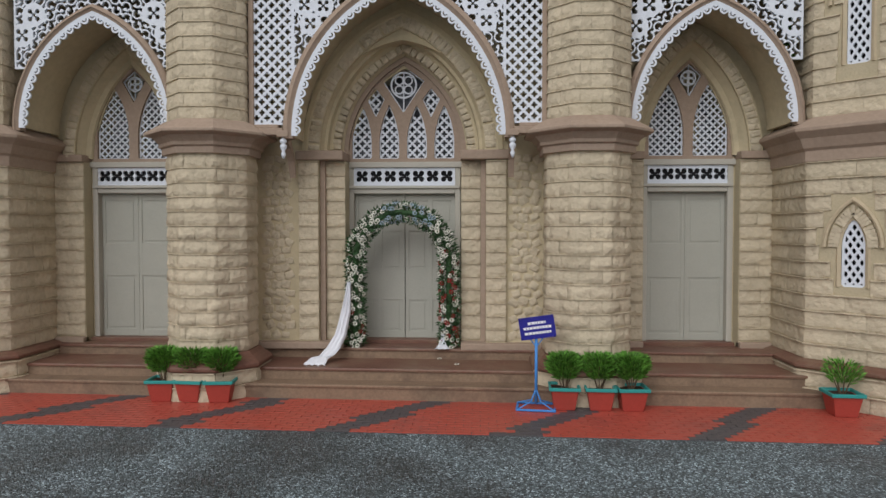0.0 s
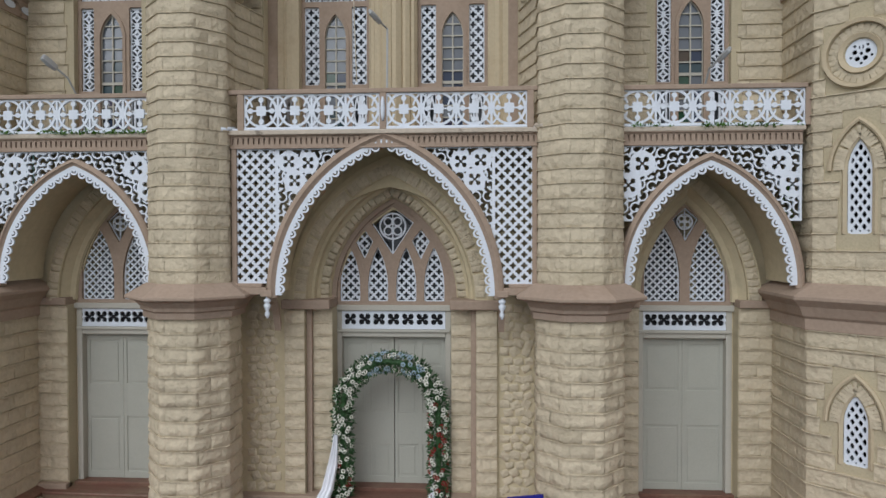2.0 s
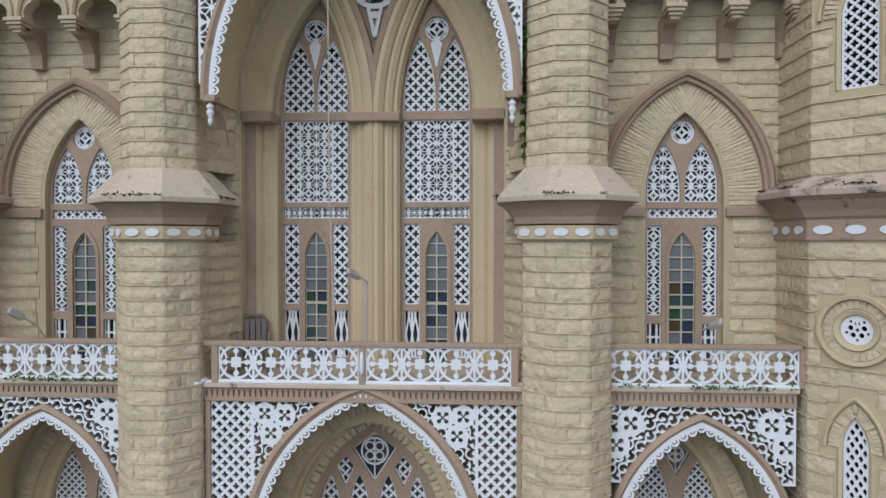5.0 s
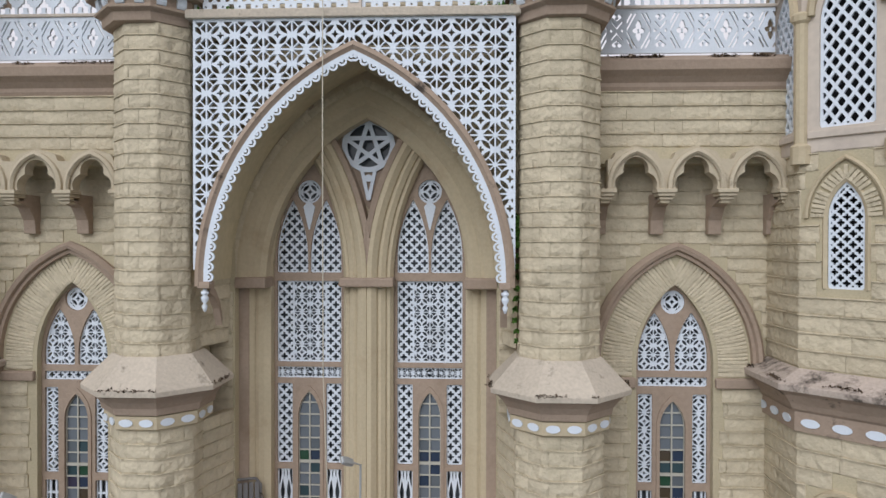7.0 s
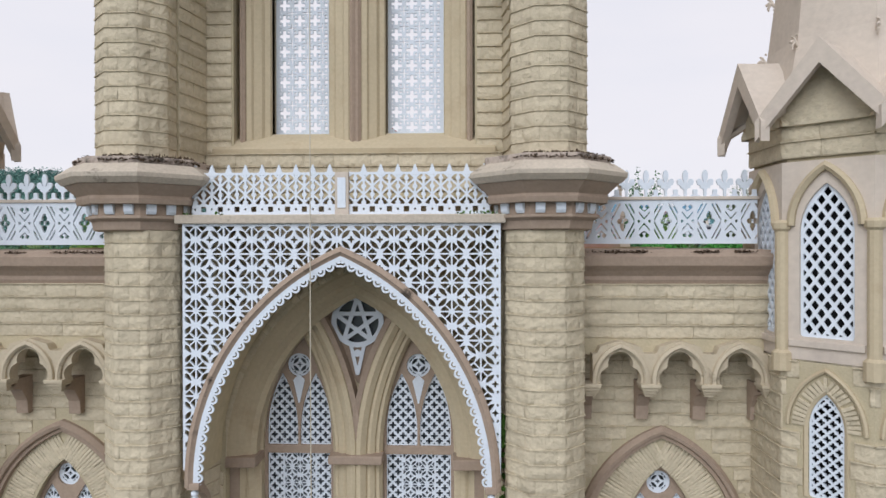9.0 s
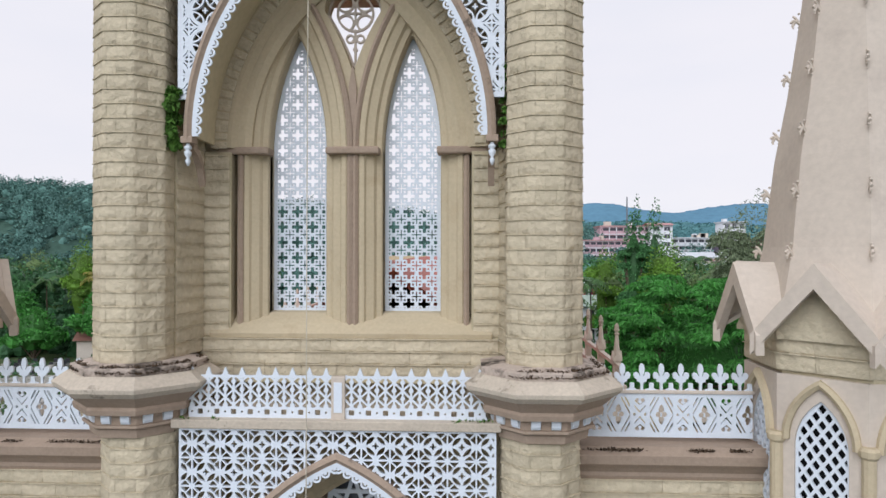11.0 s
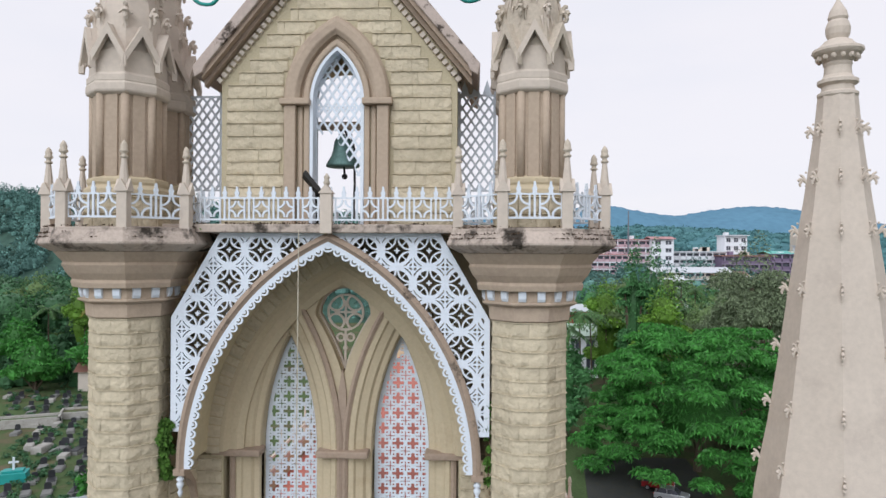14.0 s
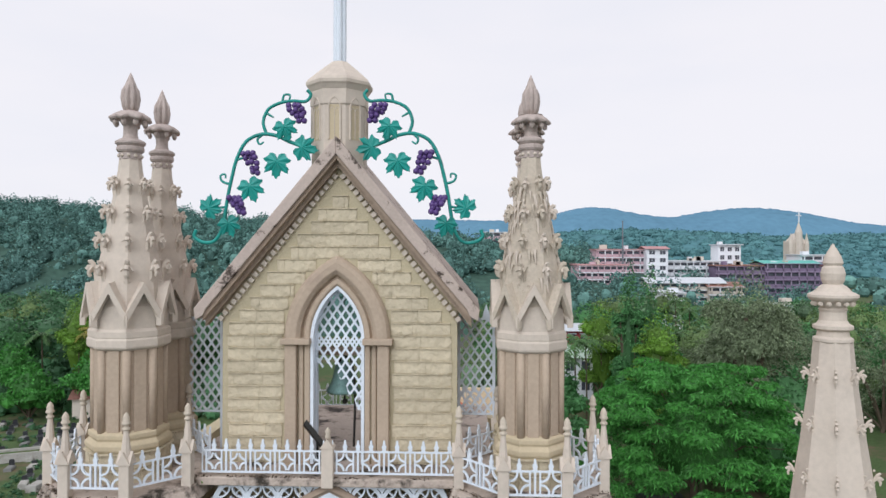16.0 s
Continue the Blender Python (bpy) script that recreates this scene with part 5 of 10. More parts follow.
def eye(U, V):
    d = belfry_eye(U, V)
    x, z = U - AX - 0.01, V - 21.13
    q, ax, az = np.hypot(x, z), np.abs(x), np.abs(z)
    ring = 0.018 - np.abs(q - 0.30)
    inner = np.maximum.reduce([0.017 - np.abs(np.hypot(ax - 0.165, az - 0.165) - 0.135), 0.015 - np.minimum(ax, az) - np.maximum(q - 0.16, 0) * 0.3, 0.035 - q])
    f = np.maximum(ring, np.where(q < 0.30, inner, -1))
    f = np.maximum(f, np.where(V < 20.86, np.maximum.reduce([0.018 - ax, 0.016 - np.abs(np.hypot(ax - 0.085, V - 20.70) - 0.062), 0.04 - np.hypot(x, V - 20.52)]), -1))
    return np.minimum(d + 0.02, np.maximum(f, 0.030 - d))


part("tracery", plate(eye, AX - 0.52, AX + 0.54, 20.1, 21.62, 0.0135, -0.10, -0.05), PINKTRIM, ob, "grey-pink tracery")

# ---- ground, steps, forecourt ----
EARTH = material("green_earth", (0.065, 0.105, 0.035), rough=0.95, var=0.4, scale=0.15, fine=3, bump=0.5, bump_scale=4, tint=(0.13, 0.10, 0.06), tint_at=(0.5, 0.62), tint_scale=0.12)
ASPHALT = gravel("wet_gravel_asphalt")
REDPAVE = material("red_cement_paving", (0.42, 0.075, 0.05), rough=0.40, var=0.14, scale=1.3, fine=24, bump=0.12, tint=(0.27, 0.06, 0.045), tint_at=(0.5, 0.7), spec=0.5)
GREYPAVE = material("grey_cement_paving", (0.075, 0.07, 0.075), rough=0.45, var=0.2, scale=2.0, fine=25, bump=0.15, spec=0.5)
structure("ground", Geo().add([(-3000, -400, -0.03), (3000, -400, -0.03), (3000, 4000, -0.03), (-3000, 4000, -0.03)], [(0, 1, 2, 3)]), EARTH, "earth and grass reaching the hills", "ground")
SK = -0.027          # the kerb line runs slightly askew


def skew(x, y):
    return (x, y + SK * x)


def sheet(name, corners, z0, z1, mat, label, cat="pavement", parent=None):
    g = Geo().loft([[(*c, z0) for c in corners], [(*c, z1) for c in corners]])
    if parent is not None:
        return part(name, g, mat, parent)
    return structure(name, g, mat, label, cat)


sheet("forecourt", [(-40, -60), (40, -60), (40, -3.30 + SK * 40), (-40, -3.30 - SK * 40)], -0.02, 0.0, ASPHALT, "wet dark gravel asphalt forecourt", "road")
strip = sheet("paved_strip", [skew(-14, -3.44), skew(14, -3.44), skew(14, -1.7), skew(-14, -1.7)], -0.02, 0.002, GREYPAVE, "grey cement strip with slanting red fields along the steps")
# interlocking pavers, laid dry: slanting dark bands between red fields
PL, PW = 0.225, 0.1125
pave_rng = random.Random(31)
shape = [(-0.109, -0.052), (-0.05, -0.052), (-0.035, -0.046), (0.035, -0.046), (0.05, -0.052), (0.109, -0.052), (0.109, 0.052), (0.05, 0.052), (0.035, 0.058), (-0.035, 0.058), (-0.05, 0.052), (-0.109, 0.052)]
n = len(shape)
paver_v = [(x, y, 0.0) for x, y in shape] + [(x, y, 0.012) for x, y in shape] + [(x * 0.985, y * 0.97, 0.0135) for x, y in shape]
paver_f = [(i, (i + 1) % n, n + (i + 1) % n, n + i) for i in range(n)] + [(n + i, n + (i + 1) % n, 2 * n + (i + 1) % n, 2 * n + i) for i in range(n)] + [tuple(2 * n + i for i in range(n))]
paver_mesh = {}
for key, mat in (("red", REDPAVE), ("grey", GREYPAVE)):
    paver_mesh[key] = bpy.data.meshes.new("paver")
    paver_mesh[key].from_pydata(paver_v, [], paver_f)
    paver_mesh[key].materials.append(mat)
rest = {"red": Geo(), "grey": Geo()}
for j in range(15):
    y = -3.37 + j * PW
    for i in range(84):
        x = -9.45 + (i + 0.5 * (j % 2)) * PL
        u = (x - (y + 3.42) * 0.80 - 1.55 + pave_rng.uniform(-0.03, 0.03)) / 2.36
        key = "grey" if u - math.floor(u) < 0.20 else "red"
        px, py = skew(x, y)
        pz = 0.0 + pave_rng.uniform(-0.002, 0.001)
        if -1.15 < x < 1.25:
            o = new("paver", paver_mesh[key])
            o.parent = strip
            o.matrix_basis = Matrix.Translation((px, py, pz))
        else:
            rest[key].add([(px + a, py + b, pz + c) for a, b, c in paver_v], paver_f)
for key, mat in (("red", REDPAVE), ("grey", GREYPAVE)):
    o = part("pavers", rest[key], mat, strip, "wet red interlocking pavers" if key == "red" else "dark grey interlocking pavers")
    o["kind"] = "stuff"


def step(name, x0, x1, y0, z0, z1, mat=STEP):
    """One broad step with a slightly proud, worn nosing."""
    ob = thing(name, "broad worn red-brown cement step before the church doors", "step", "front steps", kind="structure")
    n = 12
    top, bot = [], []
    prof = [(0.0, z0), (0.0, z1 - 0.05), (-0.025, z1 - 0.045), (-0.03, z1 - 0.02), (-0.02, z1)]
    rings = []
    for i in range(n + 1):
        x = x0 + (x1 - x0) * i / n
        rings.append([(x, y0 + SK * x + d, z) for d, z in prof] + [(x, 0.4, z1), (x, 0.4, z0)])
    part("tread", Geo().loft(rings), mat, ob)
    part("riser", Geo().loft([[(x, y0 + SK * x - 0.004, z0), (x, y0 + SK * x - 0.004, z1 - 0.05), (x, y0 + SK * x + 0.02, z1 - 0.05), (x, y0 + SK * x + 0.02, z0)] for x in (x0 + (x1 - x0) * i / n for i in range(n + 1))]), STEPEDGE, ob, "worn grey-brown riser")
    return ob


step("front_step", -9.5, 9.5, -1.83, 0.0, 0.24, STEPEDGE)
step("front_step", -9.5, 9.5, -1.50, 0.24, 0.425)
step("front_step", -9.5, 9.5, -0.66, 0.425, 0.60)
structure("porch_floor", Geo().box(-9.5, 9.5, -0.42, 0.5, 0.45, 0.604), STEP, "red oxide cement porch floor", "floor")
for s in (-1, 1):
    g = Geo().box(*sorted((AX + s * 1.0, AX + s * 2.5)), -0.72, -0.3, 0.58, 0.70)
    structure("baseboard_portal", g, TRIM, "brown skirting along the portal wall", "baseboard", bevel=0.02)
    c = AX + s * (BAY + 0.01)
    for q in (-1, 1):
        g = Geo().box(*sorted((c + q * 0.80, c + q * 1.5)), -0.40, -0.2, 0.58, 0.70)
        structure("baseboard_side", g, TRIM, "brown skirting beside a side door", "baseboard", bevel=0.02)
structure("sill_main", Geo().box(AX - 1.0, AX + 1.0, -0.16, 0.2, 0.58, 0.66), STEP, "worn door sill", "sill", bevel=0.01)
for s in (-1, 1):
    c = AX + s * (BAY + 0.01)
    structure("sill_side", Geo().box(c - 0.8, c + 0.8, -0.16, 0.2, 0.58, 0.66), STEP, "worn door sill", "sill", bevel=0.01)

# ---- potted shrubs ----
TERRA = material("red_plastic_pot", (0.36, 0.055, 0.04), rough=0.5, var=0.12, scale=5, bump=0.05)
TEAL = material("teal_plastic_rim", (0.03, 0.29, 0.27), rough=0.45, var=0.08, scale=5, bump=0.02)
SOIL = material("dark_soil", (0.04, 0.03, 0.02), rough=0.95, var=0.4, scale=20, bump=0.8)
SHRUB = material("shrub_leaf", (0.095, 0.25, 0.035), rough=0.6, var=0.3, scale=7, fine=50, bump=0, rand=0.65, island=True)
TWIG = material("twig_bark", (0.12, 0.08, 0.05), rough=0.9, var=0.3, scale=20)


def blades(g, rng, c, n, r, h, size, droop=0.4):
    """Many narrow leaves on a rounded bush."""
    for i in range(n):
        t, q = rng.uniform(0, 2 * math.pi), rng.random() ** 0.5
        up = rng.random()
        p = Vector((c[0] + r * q * math.cos(t) * (0.55 + 0.6 * math.sin(up * 2.6)), c[1] + r * q * math.sin(t) * (0.55 + 0.6 * math.sin(up * 2.6)), c[2] + h * up))
        d = Vector((math.cos(t) * (0.3 + q), math.sin(t) * (0.3 + q), rng.uniform(0.5, 1.9) - droop * q)).normalized()
        s = d.cross(Vector((rng.uniform(-1, 1), rng.uniform(-1, 1), 0.5))).normalized() * size * 0.105
        e = p + d * size
        m = p + d * size * 0.5 + Vector((0, 0, size * 0.05))
        g.add([tuple(p), tuple(m + s), tuple(e), tuple(m - s)], [(0, 1, 2, 3)])
    return g


def pot_plant(x, y, z, seed, r=0.24, h=0.42, n=520, label="red square pot with a teal rim and a bushy green shrub"):
    rng = random.Random(seed)
    ob = thing("potted_shrub", label, "potted plant", "potted shrubs on the forecourt", at=pose(x, y, z, 0, 0, rng.uniform(-6, 6)))
    part("pot", Geo().lathe(0, 0, [(0.145, 0.0), (0.15, 0.02), (0.195, 0.29), (0.17, 0.29), (0.165, 0.22)], n=4, caps=True), TERRA, ob, "red tapered pot", bevel=0.012)
    part("rim", Geo().lathe(0, 0, [(0.196, 0.285), (0.222, 0.287), (0.224, 0.335), (0.196, 0.337), (0.18, 0.30), (0.196, 0.285)], n=4, caps=False), TEAL, ob, "teal rim", bevel=0.006)
    part("soil", Geo().lathe(0, 0, [(0.18, 0.27), (0.17, 0.29)], n=4), SOIL, ob)
    g = Geo()
    for k in range(7):
        t = 2 * math.pi * k / 7
        g.tube([(0.03 * math.cos(t), 0.03 * math.sin(t), 0.28), (0.08 * math.cos(t), 0.08 * math.sin(t), 0.42), (0.15 * math.cos(t), 0.15 * math.sin(t), 0.58)], 0.010, 5, 0.5)
    part("stems", g, TWIG, ob)
    part("foliage", blades(Geo(), rng, (0, 0, 0.43), n, r, h, 0.095), SHRUB, ob)
    return ob


for i, (x, y) in enumerate(((-3.46, -1.96), (-3.01, -1.97), (-2.57, -1.97), (2.57, -2.13), (3.08, -2.14), (3.53, -2.15))):
    pot_plant(x, y, 0.012, i, 0.205, 0.33, 1900)
pot_plant(6.41, -2.30, 0.012, 21, 0.20, 0.30, 420, "red square pot with a teal rim and a thin pale shrub")
pot_plant(-6.62, -1.80, 0.012, 22, 0.20, 0.32, 700, "red square pot with a teal rim beside the steps")

# ---- blue notice on a stand ----
BLUE = material("blue_paint", (0.02, 0.02, 0.24), rough=0.4, var=0.08, scale=5, bump=0.02)
SKYBLUE = material("light_blue_paint", (0.06, 0.25, 0.62), rough=0.45, var=0.1, scale=6, bump=0.02)
INK = material("white_lettering", (0.8, 0.8, 0.82), rough=0.5, var=0.03, bump=0)
ob = thing("notice_stand", "dark blue notice board on a light blue metal stand", "notice stand", at=pose(2.16, -2.17, 0.0, 0, 0, -6))
tilt = Matrix.Translation((0.015, 0, 1.19)) @ Matrix.Rotation(radians(-8.5), 4, "Y") @ Matrix.Translation((0, 0, -1.175))
part("board", Geo().box(-0.24, 0.24, -0.012, 0.012, 1.03, 1.32), BLUE, ob, "dark blue board", bevel=0.004, at=tilt)
g = Geo()
for x0, x1, z0, z1 in ((-0.255, 0.255, 1.315, 1.335), (-0.255, 0.255, 1.015, 1.035), (-0.255, -0.235, 1.015, 1.335), (0.235, 0.255, 1.015, 1.335)):
    g.box(x0, x1, -0.018, 0.018, z0, z1)
part("board_frame", g, BLUE, ob, at=tilt)
rng = random.Random(2)
for z, a, b in ((1.245, -0.13, 0.13), (1.175, -0.20, 0.20), (1.10, -0.19, 0.19)):
    x = a
    while x < b:
        w = rng.uniform(0.025, 0.05)
        part("letter_bar", Geo().box(x, min(x + w, b), -0.0165, -0.012, z - 0.018, z + 0.018), INK, ob, "white bar", at=tilt)
        x += w + 0.008
part("pole", Geo().tube([(0, 0.02, 0.08), (0, 0.02, 1.05)], 0.022, 10), SKYBLUE, ob, "light blue pole", smooth=True)
part("fork", Geo().tube([(-0.10, 0.02, 1.04), (0, 0.02, 0.90), (0.10, 0.02, 1.04)], 0.010, 6), SKYBLUE, ob)
g = Geo()
sq = [(-0.27, -0.20), (0.27, -0.20), (0.27, 0.22), (-0.27, 0.22)]
for i in range(4):
    a, b = sq[i], sq[(i + 1) % 4]
    g.tube([(*a, 0.03), (*b, 0.03)], 0.017, 6)
part("base_frame", g, SKYBLUE, ob, "light blue base frame")
for a in sq:
    part("brace", Geo().tube([(*a, 0.03), (a[0] * 0.25, a[1] * 0.25, 0.12), (0, 0.02, 0.30)], 0.010, 6), SKYBLUE, ob)

# ---- flower arch before the main door ----
GARLAND = material("garland_leaf", (0.05, 0.115, 0.045), rough=0.6, var=0.3, scale=8, bump=0, rand=0.5, island=True)
PETALW = material("white_petal", (0.78, 0.78, 0.70), rough=0.7, var=0.08, scale=20, bump=0)
PETALB = material("pale_blue_petal", (0.36, 0.47, 0.56), rough=0.7, var=0.1, scale=20, bump=0)
PETALR = material("red_petal", (0.28, 0.02, 0.025), rough=0.7, var=0.2, scale=20, bump=0)
PETALY = material("flower_eye", (0.10, 0.15, 0.06), rough=0.8, var=0.1, scale=20, bump=0)
FX, FY, FZ = AX - 0.01, -0.50, 0.60
ob = thing("flower_arch", "round-headed arch of green foliage with white, blue and red flowers", "flower arch")


def arch_at(t):
    """Middle line of the arch, t from 0 at one foot to 1 at the other."""
    leg, r = 1.50, 0.80
    total = 2 * leg + math.pi * r
    d = t * total
    if d < leg:
        return FX - r, FZ + d, (-1, 0)
    if d < leg + math.pi * r:
        a = math.pi - (d - leg) / r
        return FX + r * math.cos(a), FZ + leg + r * math.sin(a), (math.cos(a), math.sin(a))
    return FX + r, FZ + leg - (d - leg - math.pi * r), (1, 0)


part("hoop", Geo().tube([(arch_at(i / 40)[0], FY, arch_at(i / 40)[1]) for i in range(41)], 0.05, 8), GARLAND, ob)
rng = random.Random(5)
g = Geo()
for i in range(3400):
    t = rng.random()
    x, z, (nx, nz) = arch_at(t)
    a = rng.uniform(0, 2 * math.pi)
    q = rng.uniform(0.06, 0.15)
    p = Vector((x + nx * q * math.cos(a), FY + q * math.sin(a) * 0.9, z + nz * q * math.cos(a) + rng.uniform(-0.02, 0.02)))
    d = Vector((nx * math.cos(a) + rng.uniform(-0.7, 0.7), math.sin(a) - 0.4, nz * math.cos(a) + rng.uniform(-0.7, 0.7))).normalized()
    s = d.cross(Vector((rng.uniform(-1, 1), 0.3, rng.uniform(-1, 1)))).normalized() * 0.018
    g.add([tuple(p), tuple(p + d * 0.045 + s), tuple(p + d * 0.10), tuple(p + d * 0.045 - s)], [(0, 1, 2, 3)])
fol = part("foliage", g, GARLAND, ob, "dark green garland leaves")


def flower_mesh(name, mat, r, seed):
    rg = random.Random(seed)
    g = Geo()
    for k in range(7):
        a = 2 * math.pi * k / 7 + rg.uniform(-0.1, 0.1)
        w = 0.42
        g.add([(0.2 * r * math.cos(a), -0.01, 0.2 * r * math.sin(a)), (r * 0.8 * math.cos(a - w), -0.004, r * 0.8 * math.sin(a - w)), (r * math.cos(a), -0.022, r * math.sin(a)), (r * 0.8 * math.cos(a + w), -0.004, r * 0.8 * math.sin(a + w))], [(0, 1, 2, 3)])
    n = len(g.f)
    g.ball((0, -0.012, 0), r * 0.27, 6, 4)
    me = bpy.data.meshes.new(name)
    me.from_pydata(g.v, [], g.f)
    me.materials.append(mat)
    me.materials.append(PETALY)
    me.polygons.foreach_set("material_index", [0] * n + [1] * (len(g.f) - n))
    me.update()
    return me


FL = {k: [flower_mesh("flower", m, 0.043, i) for i in range(3)] for k, m in (("w", PETALW), ("b", PETALB), ("r", PETALR))}
for i in range(300):
    t = (i + rng.random()) / 300
    x, z, (nx, nz) = arch_at(t)
    a = rng.uniform(-math.pi, 0) if rng.random() < 0.88 else rng.uniform(0, math.pi)
    q = rng.uniform(0.13, 0.165)
    px, py, pz = x + nx * q * math.cos(a), FY + q * math.sin(a), z + nz * q * math.cos(a)
    kind = "w"
    if 0.42 < t < 0.60 and rng.random() < 0.72:
        kind = "b"
    if t > 0.70 and rng.random() < 0.38 or t < 0.12 and rng.random() < 0.15:
        kind = "r"
    o = new("flower", FL[kind][i % 3])
    o.parent = ob
    if kind != "w":
        o["label"] = "pale blue flower" if kind == "b" else "dark red flower"
    o.matrix_basis = Matrix.Translation((px, py, pz)) @ Vector((nx * math.cos(a) * 0.8, -abs(math.sin(a)) - 0.35, nz * math.cos(a) * 0.8)).to_track_quat("-Y", "Z").to_matrix().to_4x4()

# white cloth hanging from the arch, its end on the steps
CLOTH = material("white_cloth", (0.76, 0.78, 0.82), rough=0.8, var=0.05, scale=3, bump=0.1)
ob = thing("white_drape", "long white cloth trailing from the flower arch onto the steps", "drape")
rings = []
path = [(-0.86, -0.67, 1.72, 0.03), (-0.88, -0.68, 1.5, 0.05), (-0.92, -0.70, 1.2, 0.085), (-0.99, -0.76, 0.85, 0.10), (-1.08, -0.92, 0.64, 0.11), (-1.15, -1.05, 0.55, 0.13), (-1.26, -1.16, 0.52, 0.15), (-1.30, -1.32, 0.44, 0.17)]
path = [tuple(np.array(path[i]) * (1 - k / 4) + np.array(path[min(i + 1, len(path) - 1)]) * (k / 4)) for i in range(len(path) - 1) for k in range(4)] + [path[-1]]
for j, (x, y, z, w) in enumerate(path):
    rings.append([(x + w * (i / 10 - 0.5) * 2, y + 0.030 * math.sin(i * 1.9 + j * 0.15) - 0.02, z + 0.012 * math.sin(i * 2.3 + j * 0.5)) for i in range(11)] + [(x + w * (i / 10 - 0.5) * 2, y + 0.030 * math.sin(i * 1.9 + j * 0.15) + 0.0, z + 0.012 * math.sin(i * 2.3 + j * 0.5) - 0.006) for i in reversed(range(11))])
part("cloth", Geo().loft(rings), CLOTH, ob, smooth=True)
ob = thing("white_drape", "small white cloth crumpled at the foot of the flower arch", "drape")
rings = [[(FX + 0.70 + w * (i / 8 - 0.5) * 2, -0.55 + 0.03 * math.sin(i * 2.1 + j) - d, z + 0.01 * math.sin(i * 3)) for i in range(9)] + [(FX + 0.70 + w * (i / 8 - 0.5) * 2, -0.54 + 0.03 * math.sin(i * 2.1 + j) - d, z - 0.01) for i in reversed(range(9))] for j, (z, w, d) in enumerate(((1.15, 0.01, 0.0), (0.95, 0.02, 0.02), (0.75, 0.03, 0.05), (0.66, 0.07, 0.10), (0.625, 0.11, 0.16), (0.625, 0.12, 0.26)))]
part("cloth", Geo().loft(rings), CLOTH, ob, smooth=True)
for x, y, z in ((0.68, -0.80, 0.434), (0.98, -1.25, 0.434)):
    o = tagged(new("fallen_petals", FL["w"][0]), "fallen white petals lying on the steps", "petals", "fallen petals")
    o.matrix_basis = pose(x, y, z + 0.012, -90, 0, 40)

# ---- corner turrets with their spires ----
def facet_pose(cx, cy, apothem, k, n=8):
    """Local x along the face, local -y outwards, for face k; k 0 looks to the front, counted towards the east."""
    a = -math.pi / 2 + 2 * math.pi * k / n
    return pose(cx + apothem * math.cos(a), cy + apothem * math.sin(a), 0, 0, 0, math.degrees(a) + 90)


def lancet_light(ob, m, zs, half, h, z0, hood, fret, voussoir=True, depth=0.12):
    """A small fretted lancet with its hood, laid on a face."""
    def fr(U, V):
        d = np.minimum(arch_in(U, V, 0, zs, half, h), V - z0)
        return np.minimum(d, np.maximum(fret(U, V), 0.030 - d))
    part("fretwork", plate(fr, -half, half, z0, zs + h, 0.014, depth - 0.09, depth - 0.05), WHITE, ob, "white fretted light", at=m)
    g = Geo()
    arch_sweep(g, 0, zs, half + hood, h + hood * 1.25, [(0.0, 0.02), (0.0, -0.05), (0.025, -0.065), (0.055, -0.05), (0.055, 0.02)], zleg=None, n=12)
    part("hood", g, CREAM, ob, "cream hood mould", at=m)
    g = Geo()
    arch_sweep(g, 0, zs, half, h, [(0.0, 0.12), (0.0, 0.0), (0.045, -0.03), (0.07, 0.0), (0.07, 0.05)], zleg=z0, n=12)
    part("surround", g, CREAM, ob, at=m)
    if voussoir:
        n = 23
        for i in range(n):
            t = (i + 0.5) / n
            pts = arch_points(0, zs, half + hood * 0.52, h + hood * 0.6, 0, None, 24)
            x, z = pts[round(t * (len(pts) - 1))]
            x2, z2 = pts[min(round(t * (len(pts) - 1)) + 1, len(pts) - 1)]
            x1, z1 = pts[max(round(t * (len(pts) - 1)) - 1, 0)]
            ang = math.atan2(z2 - z1, x2 - x1)
            part("voussoir", Geo().box(-0.024, 0.024, -0.030, 0.02, -hood * 0.36, hood * 0.36), STONE, ob, at=m @ Matrix.Translation((x, 0, z)) @ Matrix.Rotation(-ang, 4, "Y"))


